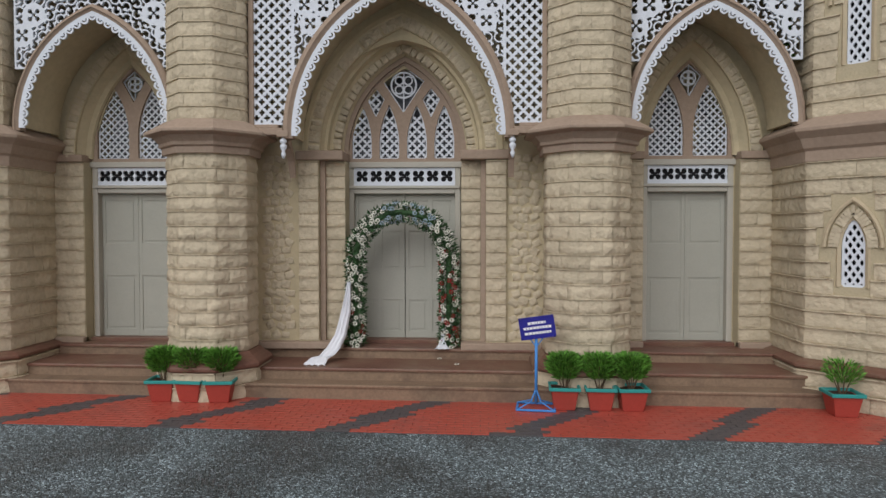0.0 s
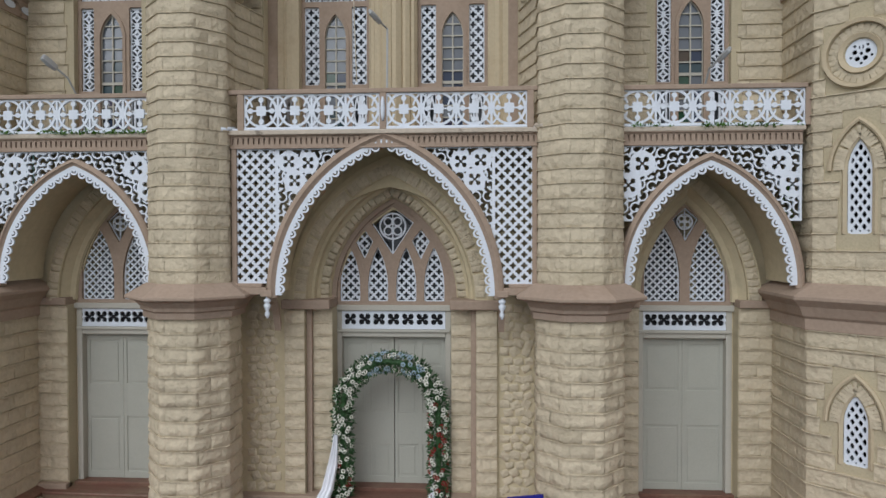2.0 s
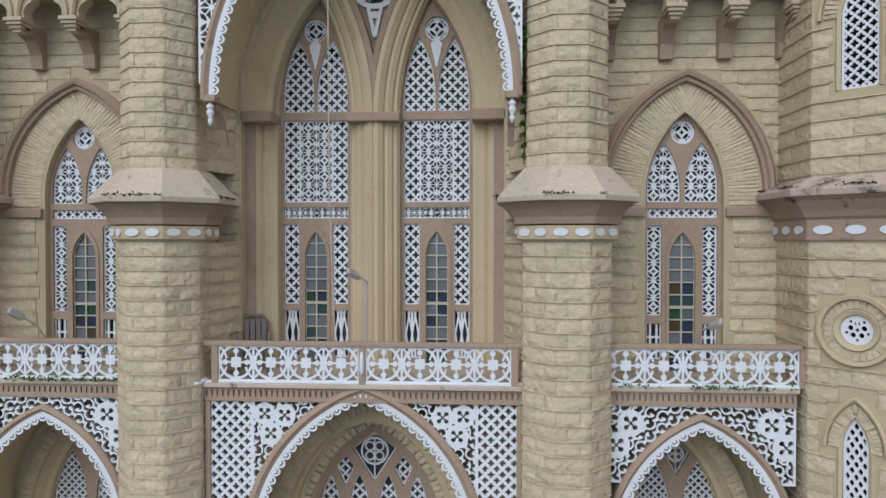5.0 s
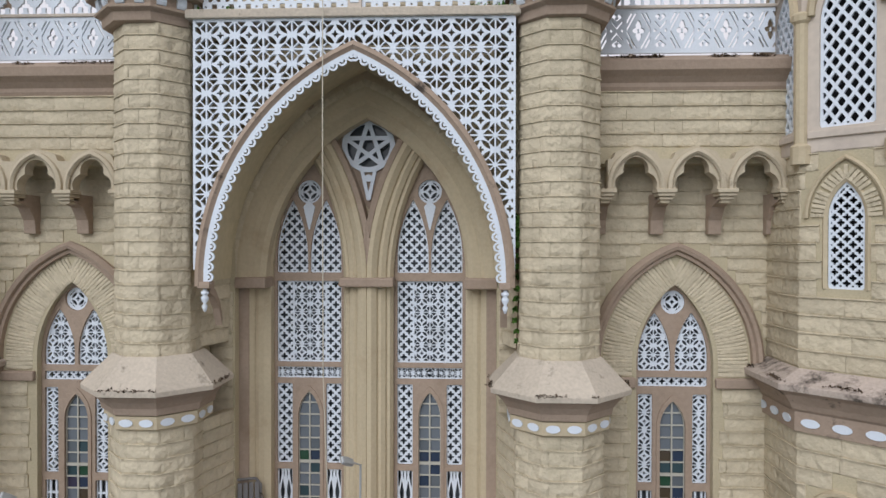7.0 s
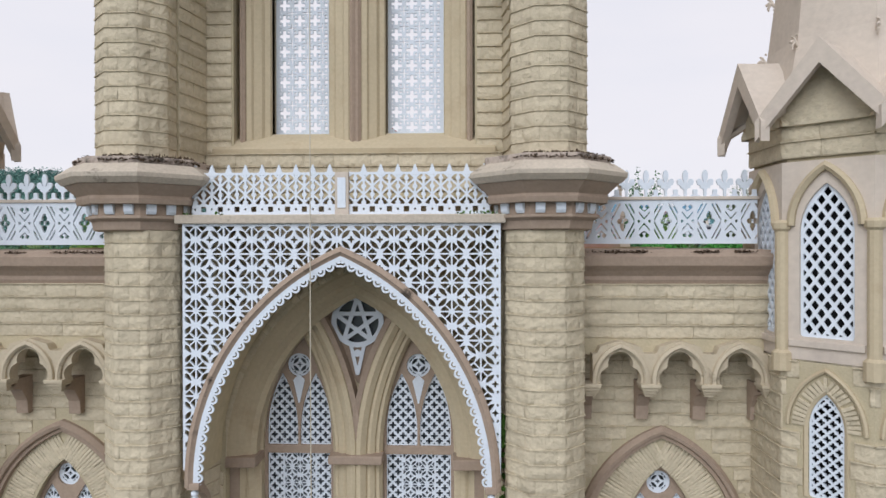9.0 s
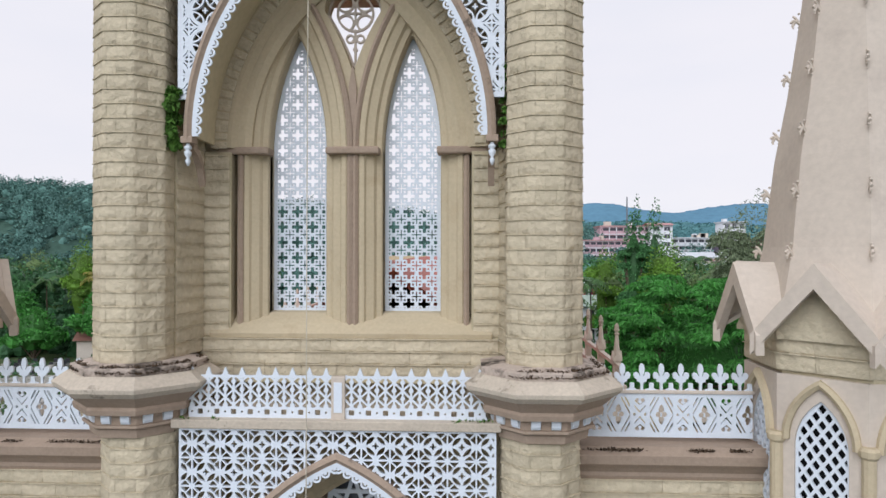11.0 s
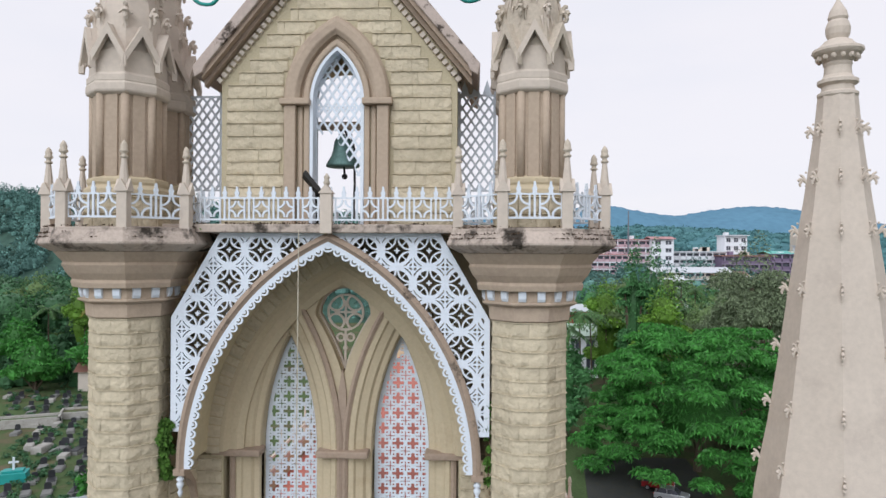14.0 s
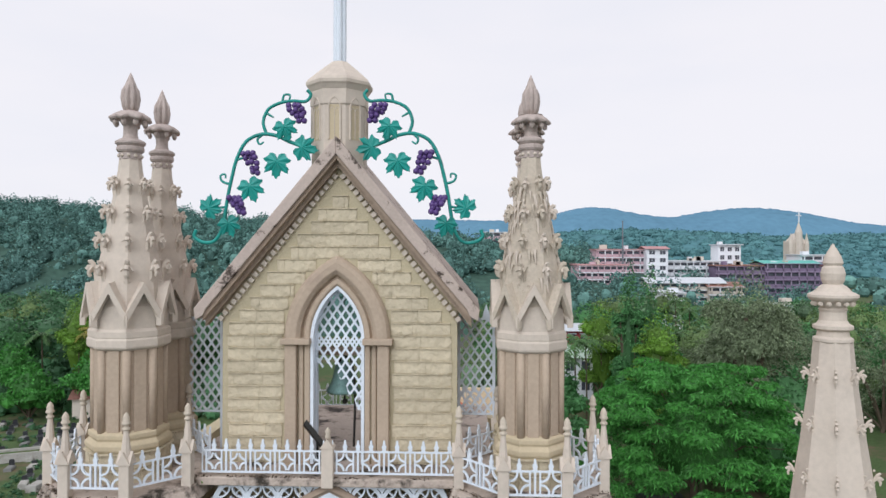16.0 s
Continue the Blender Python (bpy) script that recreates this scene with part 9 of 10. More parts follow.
building(81.5, 88.5, 206, 7, 27.4, 2, "white", "white", "white water-tank block on the roofs", 3, 0.0, False)
building(76, 111, 193, 14, 21.0, 6, "violet", "brown", "dark violet building with pale pillars", 14)
building(90.0, 106.0, 192, 10, 21.8, 6, "violet", "teal", "violet wing under a teal sheet roof", 7, 1.2)
building(104.5, 112.5, 200, 10, 24.2, 7, "white", "white", "white block beside the violet wing", 3)
building(75, 81, 150, 10, 12.4, 4, "cream", "white", "pale low building among the trees", 3)
building(21.2, 25.9, 122, 8, 10.6, 3, "red", "white", "small red house under a pale roof among trees", 2, 1.0, False)
building(18.6, 24.0, 108, 7, 7.6, 2, "white", "sage", "small house under a pale green roof", 2, 1.6, False)
building(48, 53, 150, 7, 15.4, 4, "white", "white", "white stair block among the trees", 2)
building(76, 88, 84, 10, 13.5, 4, "white", "brown", "white balconied building beyond the spire", 4)
building(62, 74, 66, 9, 8.0, 2, "cream", "pink", "cream house under a red tiled roof", 4, 2.0)
building(96, 112, 110, 10, 14.0, 4, "white", "brown", "white balconied house with brown roof", 5)
building(-6, 4, 250, 10, 27, 6, "pink", "pink", "pink building seen beyond the gable", 4)
building(8, 26, 262, 10, 33, 5, "pink", "white", "distant pale pink building on the slope", 6)
MASTGREY = material("grey_steel", (0.16, 0.17, 0.19), rough=0.6, var=0.1, scale=2, bump=0)
ob = thing("radio_mast", "slim dark radio mast above the town", "mast")
part("lattice", Geo().lathe(62.5, 256, [(0.55, 0), (0.17, 38.4)], n=4), MASTGREY, ob)
# far church on the slope
ob = thing("distant_church", "small cream church with a tall white cross on the far slope", "church")
cx, cy = 257, 520
part("body", Geo().box(cx - 7, cx + 7, cy, cy + 10, 0, 35), WALLS["cream"], ob)
for dx, h in ((-6, 41), (6, 41), (0, 50)):
    part("turret", Geo().lathe(cx + dx, cy - 0.5, [(1.6 if dx else 2.4, 20), (1.6 if dx else 2.4, h - 8), (0.1, h)], n=8), WALLS["cream"], ob)
part("gable", Geo().loft([[(cx - 7, cy - 0.5, 33), (cx + 7, cy - 0.5, 33), (cx, cy - 0.5, 41)], [(cx - 7, cy + 10, 33), (cx + 7, cy + 10, 33), (cx, cy + 10, 41)]]), WALLS["cream"], ob)
part("cross", Geo().box(cx - 0.4, cx + 0.4, cy - 1, cy - 0.4, 49.5, 58).box(cx - 1.8, cx + 1.8, cy - 1, cy - 0.4, 54.4, 55.2), WALLS["white"], ob, "white cross")

# ---- parking place with cars ----
DARKROAD = material("dark_road", (0.040, 0.042, 0.040), rough=0.6, var=0.35, scale=0.5, fine=6, bump=0.2, tint=(0.055, 0.050, 0.036), tint_at=(0.5, 0.65))
sheet("parking_road", [(9, 20), (22, 20), (25, 62), (14, 62)], -0.02, 0.004, DARKROAD, "dark road beside the church", "road")
TYRE = material("tyre_rubber", (0.02, 0.02, 0.02), rough=0.8, var=0.1, bump=0)
RIM = material("wheel_rim", (0.4, 0.4, 0.42), rough=0.35, metal=0.8, var=0.1, bump=0)


def car(paint, label, at):
    ob = thing("car", label, "car", "parked cars", at=at)
    L, W = 3.7, 0.80
    prof = [(-1.85, 0.35), (-1.85, 0.72), (-1.72, 0.86), (-0.95, 0.95), (1.55, 0.98), (1.82, 0.90), (1.85, 0.35)]
    part("body", Geo().loft([[(x, y, z) for x, z in prof] for y in (-W, -W + 0.06, W - 0.06, W)]), paint, ob, bevel=0.05)
    cab = [(-0.95, 0.95), (-0.35, 1.42), (1.15, 1.47), (1.60, 0.98)]
    part("cabin", Geo().loft([[(x, y * (0.90 if z > 1.2 else 1.0), z) for x, z in cab] for y in (-W + 0.04, W - 0.04)]), GLASS_AND_SHADE, ob, "dark glass cabin", bevel=0.03)
    part("roof", Geo().loft([[(-0.32, y, 1.43), (1.12, y, 1.48), (1.12, y, 1.51), (-0.32, y, 1.46)] for y in (-W + 0.10, W - 0.10)]), paint, ob, bevel=0.02)
    for s in (-1, 1):
        part("pillar", Geo().tube([(0.42, s * (W - 0.05), 0.95), (0.45, s * (W - 0.11), 1.45)], 0.035, 6), paint, ob)
        part("headlight", Geo().box(-1.87, -1.74, s * 0.52 - 0.16, s * 0.52 + 0.16, 0.66, 0.80), WHITE, ob, "clear headlight", bevel=0.02)
        part("tail_light", Geo().box(1.80, 1.87, s * 0.62 - 0.12, s * 0.62 + 0.12, 0.68, 0.88), TERRA, ob, "red tail light")
        for x in (-1.18, 1.18):
            wheel = part("wheel", Geo().lathe(0, 0, [(0.20, -0.09), (0.29, -0.09), (0.30, -0.05), (0.30, 0.05), (0.29, 0.09), (0.20, 0.09)], n=20), TYRE, ob, "black tyre", at=Matrix.Translation((x, s * (W - 0.07), 0.30)) @ Matrix.Rotation(radians(90), 4, "X"))
            part("rim", Geo().lathe(0, 0, [(0.02, -0.095), (0.19, -0.095), (0.2, 0.095), (0.02, 0.10)], n=16), RIM, wheel, "silver rim")
    return ob


SILVER = material("silver_car_paint", (0.45, 0.46, 0.48), rough=0.3, metal=0.5, var=0.03, bump=0)
REDCAR = material("red_car_paint", (0.25, 0.015, 0.02), rough=0.3, var=0.03, bump=0)
car(SILVER, "silver hatchback parked under the tree", pose(19.9, 49.4, 0.0, 0, 0, 158) @ Matrix.Scale(0.80, 4))
car(REDCAR, "dark red car parked behind a silver one", pose(19.5, 52.4, 0.0, 0, 0, 164) @ Matrix.Scale(0.80, 4))
car(SILVER, "silver car parked nearer to the church", pose(19.8, 42.3, 0.0, 0, 0, 165) @ Matrix.Scale(0.84, 4))

# ---- graveyard ----
GRANITE = material("black_granite", (0.035, 0.036, 0.040), rough=0.35, var=0.3, scale=1.5, bump=0.05)
GREYSTONE = material("grey_grave_cement", (0.20, 0.20, 0.19), rough=0.85, var=0.25, scale=1.2, bump=0.2)
PALETOMB = material("whitewashed_tomb", (0.38, 0.365, 0.335), rough=0.8, var=0.2, scale=1.0, bump=0.2, tint=(0.25, 0.23, 0.20), tint_at=(0.5, 0.7))
TEALTOMB = material("teal_tomb_tiles", (0.03, 0.30, 0.28), rough=0.4, var=0.15, scale=2.0, bump=0.1)


def grave(kind, seed, at):
    rng = random.Random(seed)
    ob = thing("grave", {"dark": "black granite grave with an upright headstone", "grey": "grey cement grave with a dark headstone", "pale": "long whitewashed tomb with a dark slab"}[kind], "grave", "graves beside the church", at=at)
    body = {"dark": GRANITE, "grey": GREYSTONE, "pale": PALETOMB}[kind]
    part("kerb", Geo().box(-0.6, 0.6, -1.1, 1.1, -0.05, 0.35 if kind != "pale" else 0.65), GREYSTONE if kind == "dark" else body, ob, bevel=0.02)
    part("slab", Geo().box(-0.5, 0.5, -1.0, 0.9, 0.35 if kind != "pale" else 0.65, 0.45 if kind != "pale" else 0.72), body, ob, bevel=0.02)
    g = Geo().loft([[(-0.42, y, 0.4), (0.42, y, 0.4), (0.42, y, 1.15), (0.25, y, 1.32), (-0.25, y, 1.32), (-0.42, y, 1.15)] for y in (0.92, 1.05)])
    part("headstone", g, GRANITE, ob, "dark polished headstone", bevel=0.015)
    return ob


protos = [grave(k, i, Matrix.Translation((-41 - 2 * i, 60, 0))) for i, k in enumerate(("dark", "grey", "pale"))]
rg = random.Random(12)
for row in range(14):
    for i in range(17):
        x = -30 - i * 2.05 - row * 1.75 + rg.uniform(-0.4, 0.4)
        y = 45 + row * 3.3 + rg.uniform(-0.5, 0.5) - i * 0.35
        if rg.random() < 0.22 or not -0.72 < (x - 2.2) / (y + 11.5) < -0.40:
            continue
        copy_thing(protos[rg.choice((0, 0, 0, 1, 1, 1, 2))], pose(x, y, 0, 0, 0, 22 + rg.uniform(-9, 9)) @ Matrix.Diagonal((0.72, 0.72, rg.uniform(0.55, 0.85), 1)))
rk = np.random.default_rng(17)
blobs = []
for k in range(420):
    y = rk.uniform(46, 92)
    x = 2.2 + (y + 11.5) * rk.uniform(-0.72, -0.40)
    q = rk.uniform(0.18, 0.60)
    blobs.append((x, y, q * 0.35, q, q * rk.uniform(0.5, 0.9)))
tagged(part("graveyard_weeds", leaf_cloud(rk, blobs, 16000, 0.26, 0.4, 0.2, 0.5), LEAF["wood"]), "rank dark green weeds between the graves", "weeds", "", "stuff")
ob = thing("tomb", "teal tiled tomb with a white cross on top", "tomb", at=pose(-41.6, 50.6, 0, 0, 0, 22))
part("body", Geo().box(-1.2, 1.2, -0.8, 0.8, 0, 0.95), TEALTOMB, ob, bevel=0.04)
part("upper", Geo().box(-0.9, 0.9, -0.5, 0.5, 0.95, 1.15), TEALTOMB, ob, bevel=0.03)
part("cross", Geo().box(-0.09, 0.09, -0.06, 0.06, 1.15, 2.3).box(-0.42, 0.42, -0.06, 0.06, 1.75, 1.92), WHITE, ob, "white cross")
for x, y, w, d, h, m, lb in ((-54.5, 70, 9, 2.6, 1.1, PALETOMB, "long pale walled family tomb"), (-49, 76, 7, 3.2, 0.9, PALETOMB, "low walled burial plot with bare earth"), (-61, 66, 8, 2.0, 0.9, GREYSTONE, "long grey walled tomb")):
    ob = thing("walled_tomb", lb, "tomb", "walled tombs", at=pose(x, y, 0, 0, 0, 24))
    part("side_wall", Geo().box(-w / 2, w / 2, -d / 2, -d / 2 + 0.25, 0, h), m, ob, bevel=0.02)
    part("side_wall", Geo().box(-w / 2, w / 2, d / 2 - 0.25, d / 2, 0, h), m, ob, bevel=0.02)
    part("end_wall", Geo().box(-w / 2, -w / 2 + 0.25, -d / 2, d / 2, 0, h), m, ob, bevel=0.02)
    part("end_wall", Geo().box(w / 2 - 0.25, w / 2, -d / 2, d / 2, 0, h), m, ob, bevel=0.02)
    part("fill", Geo().box(-w / 2 + 0.2, w / 2 - 0.2, -d / 2 + 0.2, d / 2 - 0.2, 0, h * 0.7), EARTH, ob)
ob = thing("cemetery_hut", "small yellow-ochre hut under the trees by the graves", "hut", at=pose(-57, 93, 0, 0, 0, 15))
part("wall", Geo().box(-3, 3, -2, 2, 0, 3.2), WALLS["cream"], ob)
part("roof", Geo().loft([[(x, -2.6, 3.1), (x, 0, 4.3), (x, 2.6, 3.1), (x, 0, 4.1)] for x in (-3.5, 3.5)]), ROOFS["brown"], ob)
# metal-roofed shed
SHEET = material("grey_metal_sheet", (0.43, 0.46, 0.50), rough=0.4, metal=0.4, var=0.12, scale=1.0, bump=0.05)
ob = thing("shed", "open shed with a low grey sheet-metal roof", "shed", at=pose(-27.6, 34.8, 0, 0, 0, 28))
g = Geo()
for s in (-1, 1):
    n = 26
    rings = []
    for i in range(n + 1):
        x = -6 + 12 * i / n
        z = 0.05 * (i % 2)
        rings.append([(x, 0, 4.0 + z), (x, s * 4.2, 3.0 + z), (x, s * 4.2, 2.97 + z), (x, 0, 3.97 + z)])
    g.loft(rings)
part("roof", g, SHEET, ob, "corrugated grey roof")
for x in (-5.5, 0, 5.5):
    for y in (-3.9, 3.9):
        part("post", Geo().box(x - 0.08, x + 0.08, y - 0.08, y + 0.08, 0, 3.05), GREYSTONE, ob)

# ---- moss, weeds and small things on the ledges ----
rm = np.random.default_rng(21)


def tufts(name, label, rows, n, size, mat, spread=0.05, up=0.6):
    """Many short blades along lines; rows: pairs of end points."""
    rows = np.array(rows, float).reshape(-1, 6)
    L = np.linalg.norm(rows[:, 3:] - rows[:, :3], axis=1)
    pick = rm.choice(len(rows), n, p=L / L.sum())
    u = rm.random(n)
    # clumps: some stretches are bare
    keep = np.array([noise.noise(Vector(rows[k, :3] + (rows[k, 3:] - rows[k, :3]) * t) * 2.3) for k, t in zip(pick, u)]) > -0.12
    pick, u = pick[keep], u[keep]
    n = len(u)
    P = rows[pick, :3] + (rows[pick, 3:] - rows[pick, :3]) * u[:, None] + rm.normal(scale=spread, size=(n, 3)) * [1, 1, 0.35]
    d = rm.normal(size=(n, 3))
    d[:, 2] = np.abs(d[:, 2]) * up + 0.1
    d /= np.linalg.norm(d, axis=1)[:, None]
    b = np.cross(d, rm.normal(size=(n, 3)))
    b /= np.linalg.norm(b, axis=1)[:, None]
    s = (size * rm.uniform(0.5, 1.5, n))[:, None]
    g = Geo()
    g.v = np.stack([P, P + d * s * 0.5 + b * s * 0.28, P + d * s, P + d * s * 0.5 - b * s * 0.28], 1).reshape(-1, 3).tolist()
    g.f = [(4 * i, 4 * i + 1, 4 * i + 2, 4 * i + 3) for i in range(n)]
    return tagged(part(name, g, mat), label, "moss" if mat is TUFT else "weeds", "", "stuff")


def ring_rows(x, y, a, z, ks):
    q = a / math.cos(math.pi / 8)
    at = lambda k: (x + q * math.sin(math.pi / 4 * k - math.pi / 8), y - q * math.cos(math.pi / 4 * k - math.pi / 8), z)
    return [at(k) + at(k + 1) for k in ks]


rows_top, rows_third, rows_green = [], [], []
for s, side in SIDES:
    rows_top += ring_rows(UPX[s], CY, 1.17, 22.42, range(-2, 3)) + ring_rows(UPX[s], CY, 1.20, 22.36, range(-2, 3)) + ring_rows(UPX[s], CY, 1.11, 22.52, range(-2, 3))
    x = (UPX[s] + AX + s * COL) / 2
    rows_third += ring_rows(x, CY, 0.89, 15.42, range(-2, 3)) + ring_rows(x, CY, 0.80, 15.49, range(-2, 3))
    c = AX + s * BAY
    rows_third += [(c - 0.9, -0.99, 14.12, c + 1.2, -0.99, 14.12)] * (2 if s > 0 else 0) + [(c - 1.3, -1.0, 14.12, c + 1.3, -1.0, 14.12)]
    rows_green += [(c - 1.3, -1.40, 6.60, c + 1.3, -1.40, 6.60)] + [(c - 0.2, -1.42, 6.58, c + 1.3, -1.42, 6.58)]
    rows_green += [(AX + s * 2.25, -1.64, 14.68, AX + s * 1.7, -1.68, 14.68), (AX + s * 2.2, -1.5, 22.48, AX + s * 1.6, -1.6, 22.5)]
for s in (-1, 1):
    rows_third += ring_rows(AX + s * TUR, TY, 1.70, 9.43, (-2, -1, 0) if s > 0 else (0, 1, 2)) + ring_rows(AX + s * COL, CY, 0.97, 9.31, range(-2, 3))[::2]
rows_top += [(AX - 2.0, -1.60, 22.58, AX + 2.0, -1.60, 22.58)]
tufts("gallery_moss", "shaggy brown dried moss along the gallery slabs", rows_top, 3600, 0.030, TUFT, 0.014, 0.4)
tufts("ledge_moss", "dark brown dead moss and weeds on the ledges", rows_third, 7600, 0.036, TUFT, 0.022, 0.6)
tufts("ledge_weeds", "small green weeds along balcony and ledge edges", rows_green, 1100, 0.05, WEED, 0.03, 1.2)

def ivy(x, y, z0, z1, r, n, label):
    blobs = [(x + rm.normal() * r * 0.25, y + rm.normal() * 0.05, z, r * rm.uniform(0.6, 1.1), r * 1.1) for z in np.linspace(z0, z1, max(3, int((z1 - z0) / 0.14)))]
    ob = thing("climbing_plant", label, "plant", "plants growing on the tower")
    part("foliage", leaf_cloud(rm, blobs, n, 0.075, 0.6, 0.5, 0.7), WEED, ob)
    part("stem", Geo().tube([(x, y + 0.06, z0 - 0.1), (x + 0.03, y + 0.05, (z0 + z1) / 2), (x, y + 0.05, z1)], 0.012, 5), TWIG, ob)


ivy(-2.50, -1.40, 18.72, 19.45, 0.13, 900, "bushy green creeper hanging beside the belfry arch")
ivy(2.46, -1.40, 18.70, 19.85, 0.06, 600, "thin green creeper beside the belfry arch")
ivy(2.40, -1.40, 11.35, 11.62, 0.11, 350, "small green bush growing on the column")
ivy(2.40, -1.42, 9.9, 11.3, 0.035, 260, "thin trailing plant on the column")
ivy(2.52, -1.25, 12.0, 13.2, 0.035, 200, "thin trailing plant beside the fretwork")
ivy(3.62, -1.2, 5.25, 6.1, 0.06, 260, "green creeper at the foot of the fretwork")
ivy(6.14, -1.15, 5.1, 5.9, 0.06, 240, "green creeper beside the side arch")

# grey chair on the centre balcony
CHAIR = material("grey_plastic", (0.17, 0.16, 0.155), rough=0.5, var=0.12, scale=4, bump=0.05)
ob = thing("plastic_chair", "grey moulded plastic chair on the balcony", "chair", at=pose(-1.86, -0.62, 6.60, 0, 0, 20))
part("seat", Geo().box(-0.22, 0.22, -0.22, 0.22, 0.40, 0.43), CHAIR, ob, bevel=0.012)
for i in range(5):
    x = -0.18 + i * 0.09
    part("back_slat", Geo().loft([[(x - 0.034, 0.20, 0.44), (x + 0.034, 0.20, 0.44), (x + 0.034, 0.225, 0.44), (x - 0.034, 0.225, 0.44)], [(x - 0.034, 0.28, 0.80), (x + 0.034, 0.28, 0.80), (x + 0.034, 0.305, 0.80), (x - 0.034, 0.305, 0.80)]]), CHAIR, ob)
part("back_rail", Geo().tube([(-0.24, 0.24, 0.44), (-0.24, 0.29, 0.76), (-0.16, 0.30, 0.86), (0.16, 0.30, 0.86), (0.24, 0.29, 0.76), (0.24, 0.24, 0.44)], 0.024, 7), CHAIR, ob, smooth=True)
for sx in (-1, 1):
    for sy in (-1, 1):
        part("leg", Geo().tube([(sx * 0.19, sy * 0.19, 0.41), (sx * 0.23, sy * 0.23, 0.0)], 0.024, 7), CHAIR, ob)
    part("arm", Geo().tube([(sx * 0.24, 0.22, 0.62), (sx * 0.26, -0.05, 0.63), (sx * 0.25, -0.22, 0.60), (sx * 0.23, -0.22, 0.42)], 0.022, 7), CHAIR, ob, smooth=True)
# small floodlights on arms that lean out from the railings
LAMPGREY = material("pale_grey_metal", (0.42, 0.43, 0.43), rough=0.4, metal=0.3, var=0.08, bump=0.02)
LENS = material("clouded_lamp_glass", (0.30, 0.29, 0.26), rough=0.25, var=0.1, bump=0.0)
for base, knee, head in (((0.12, -1.44, 7.21), (0.13, -1.46, 8.10), (-0.02, -1.68, 8.22)), ((4.84, -1.36, 7.21), (4.86, -1.50, 7.42), (4.98, -1.74, 7.55)), ((-4.80, -1.36, 7.21), (-4.84, -1.52, 7.44), (-4.98, -1.74, 7.62))):
    ob = thing("balcony_lamp", "grey street-type floodlight leaning out from the balcony railing", "lamp", "balcony lamps")
    part("arm", Geo().tube([base, knee, head], 0.016, 8), LAMPGREY, ob)
    d = (Vector(head) - Vector(knee)).normalized()
    side = d.cross(Vector((0, -0.75, 0.66))).normalized()
    up = side.cross(d).normalized()
    rings, glass = [], []
    for t, w, h in ((-0.13, 0.035, 0.018), (-0.10, 0.055, 0.028), (0.02, 0.066, 0.032), (0.11, 0.062, 0.026), (0.13, 0.05, 0.015)):
        c = Vector(head) + d * t
        rings.append([tuple(c + side * a * w + up * b * h) for a, b in ((-1, -1), (1, -1), (0.8, 1), (-0.8, 1))])
        glass.append([tuple(c + side * a * w * 0.8 + up * b) for a, b in ((-1, -h - 0.008), (1, -h - 0.008), (1, -h + 0.01), (-1, -h + 0.01))])
    part("housing", Geo().loft(rings), LAMPGREY, ob, bevel=0.008)
    part("lens", Geo().loft(glass), LENS, ob, "clouded glass lens")

# ---- courses of stone on the walls ----
def courses(parent, m, x0, x1, z0, z1, h=0.213, depth=0.05, length=0.42, solid=None, shift=0):
    """Courses of stones on a face. m: its pose, local -y outwards. solid(x, z): a distance that must stay above zero."""
    n = max(1, round((z1 - z0) / h))
    h = (z1 - z0) / n
    for j in range(n):
        zc = z0 + (j + 0.5) * h
        k = max(1, round((x1 - x0) / length + (0.5 if (j + shift) % 2 else -0.35) * (1 if x1 - x0 > length * 1.2 else 0.6)))
        cuts = [x0] + [x0 + (x1 - x0) * (i + srng.uniform(-0.16, 0.16)) / k for i in range(1, k)] + [x1]
        for a, b in zip(cuts, cuts[1:]):
            if solid is not None:
                # trim the stone back from an opening
                xs = np.linspace(a, b, 9)
                ok = np.minimum.reduce([solid(xs, np.full(9, zz)) for zz in (zc - h * 0.4, zc, zc + h * 0.4)]) > 0
                if not ok.any():
                    continue
                run = xs[ok]
                a2, b2 = (a if ok[0] else run[0]), (b if ok[-1] else run[-1])
                if b2 - a2 < 0.06:
                    continue
                a, b = a2, b2
            o = new("stone", srng.choice(STONES))
            o.parent = parent
            o.matrix_basis = parent.matrix_basis.inverted() @ m @ Matrix.Translation(((a + b) / 2, 0, zc)) @ Matrix.Diagonal(((b - a) - 0.004, depth, h - 0.001, 1))


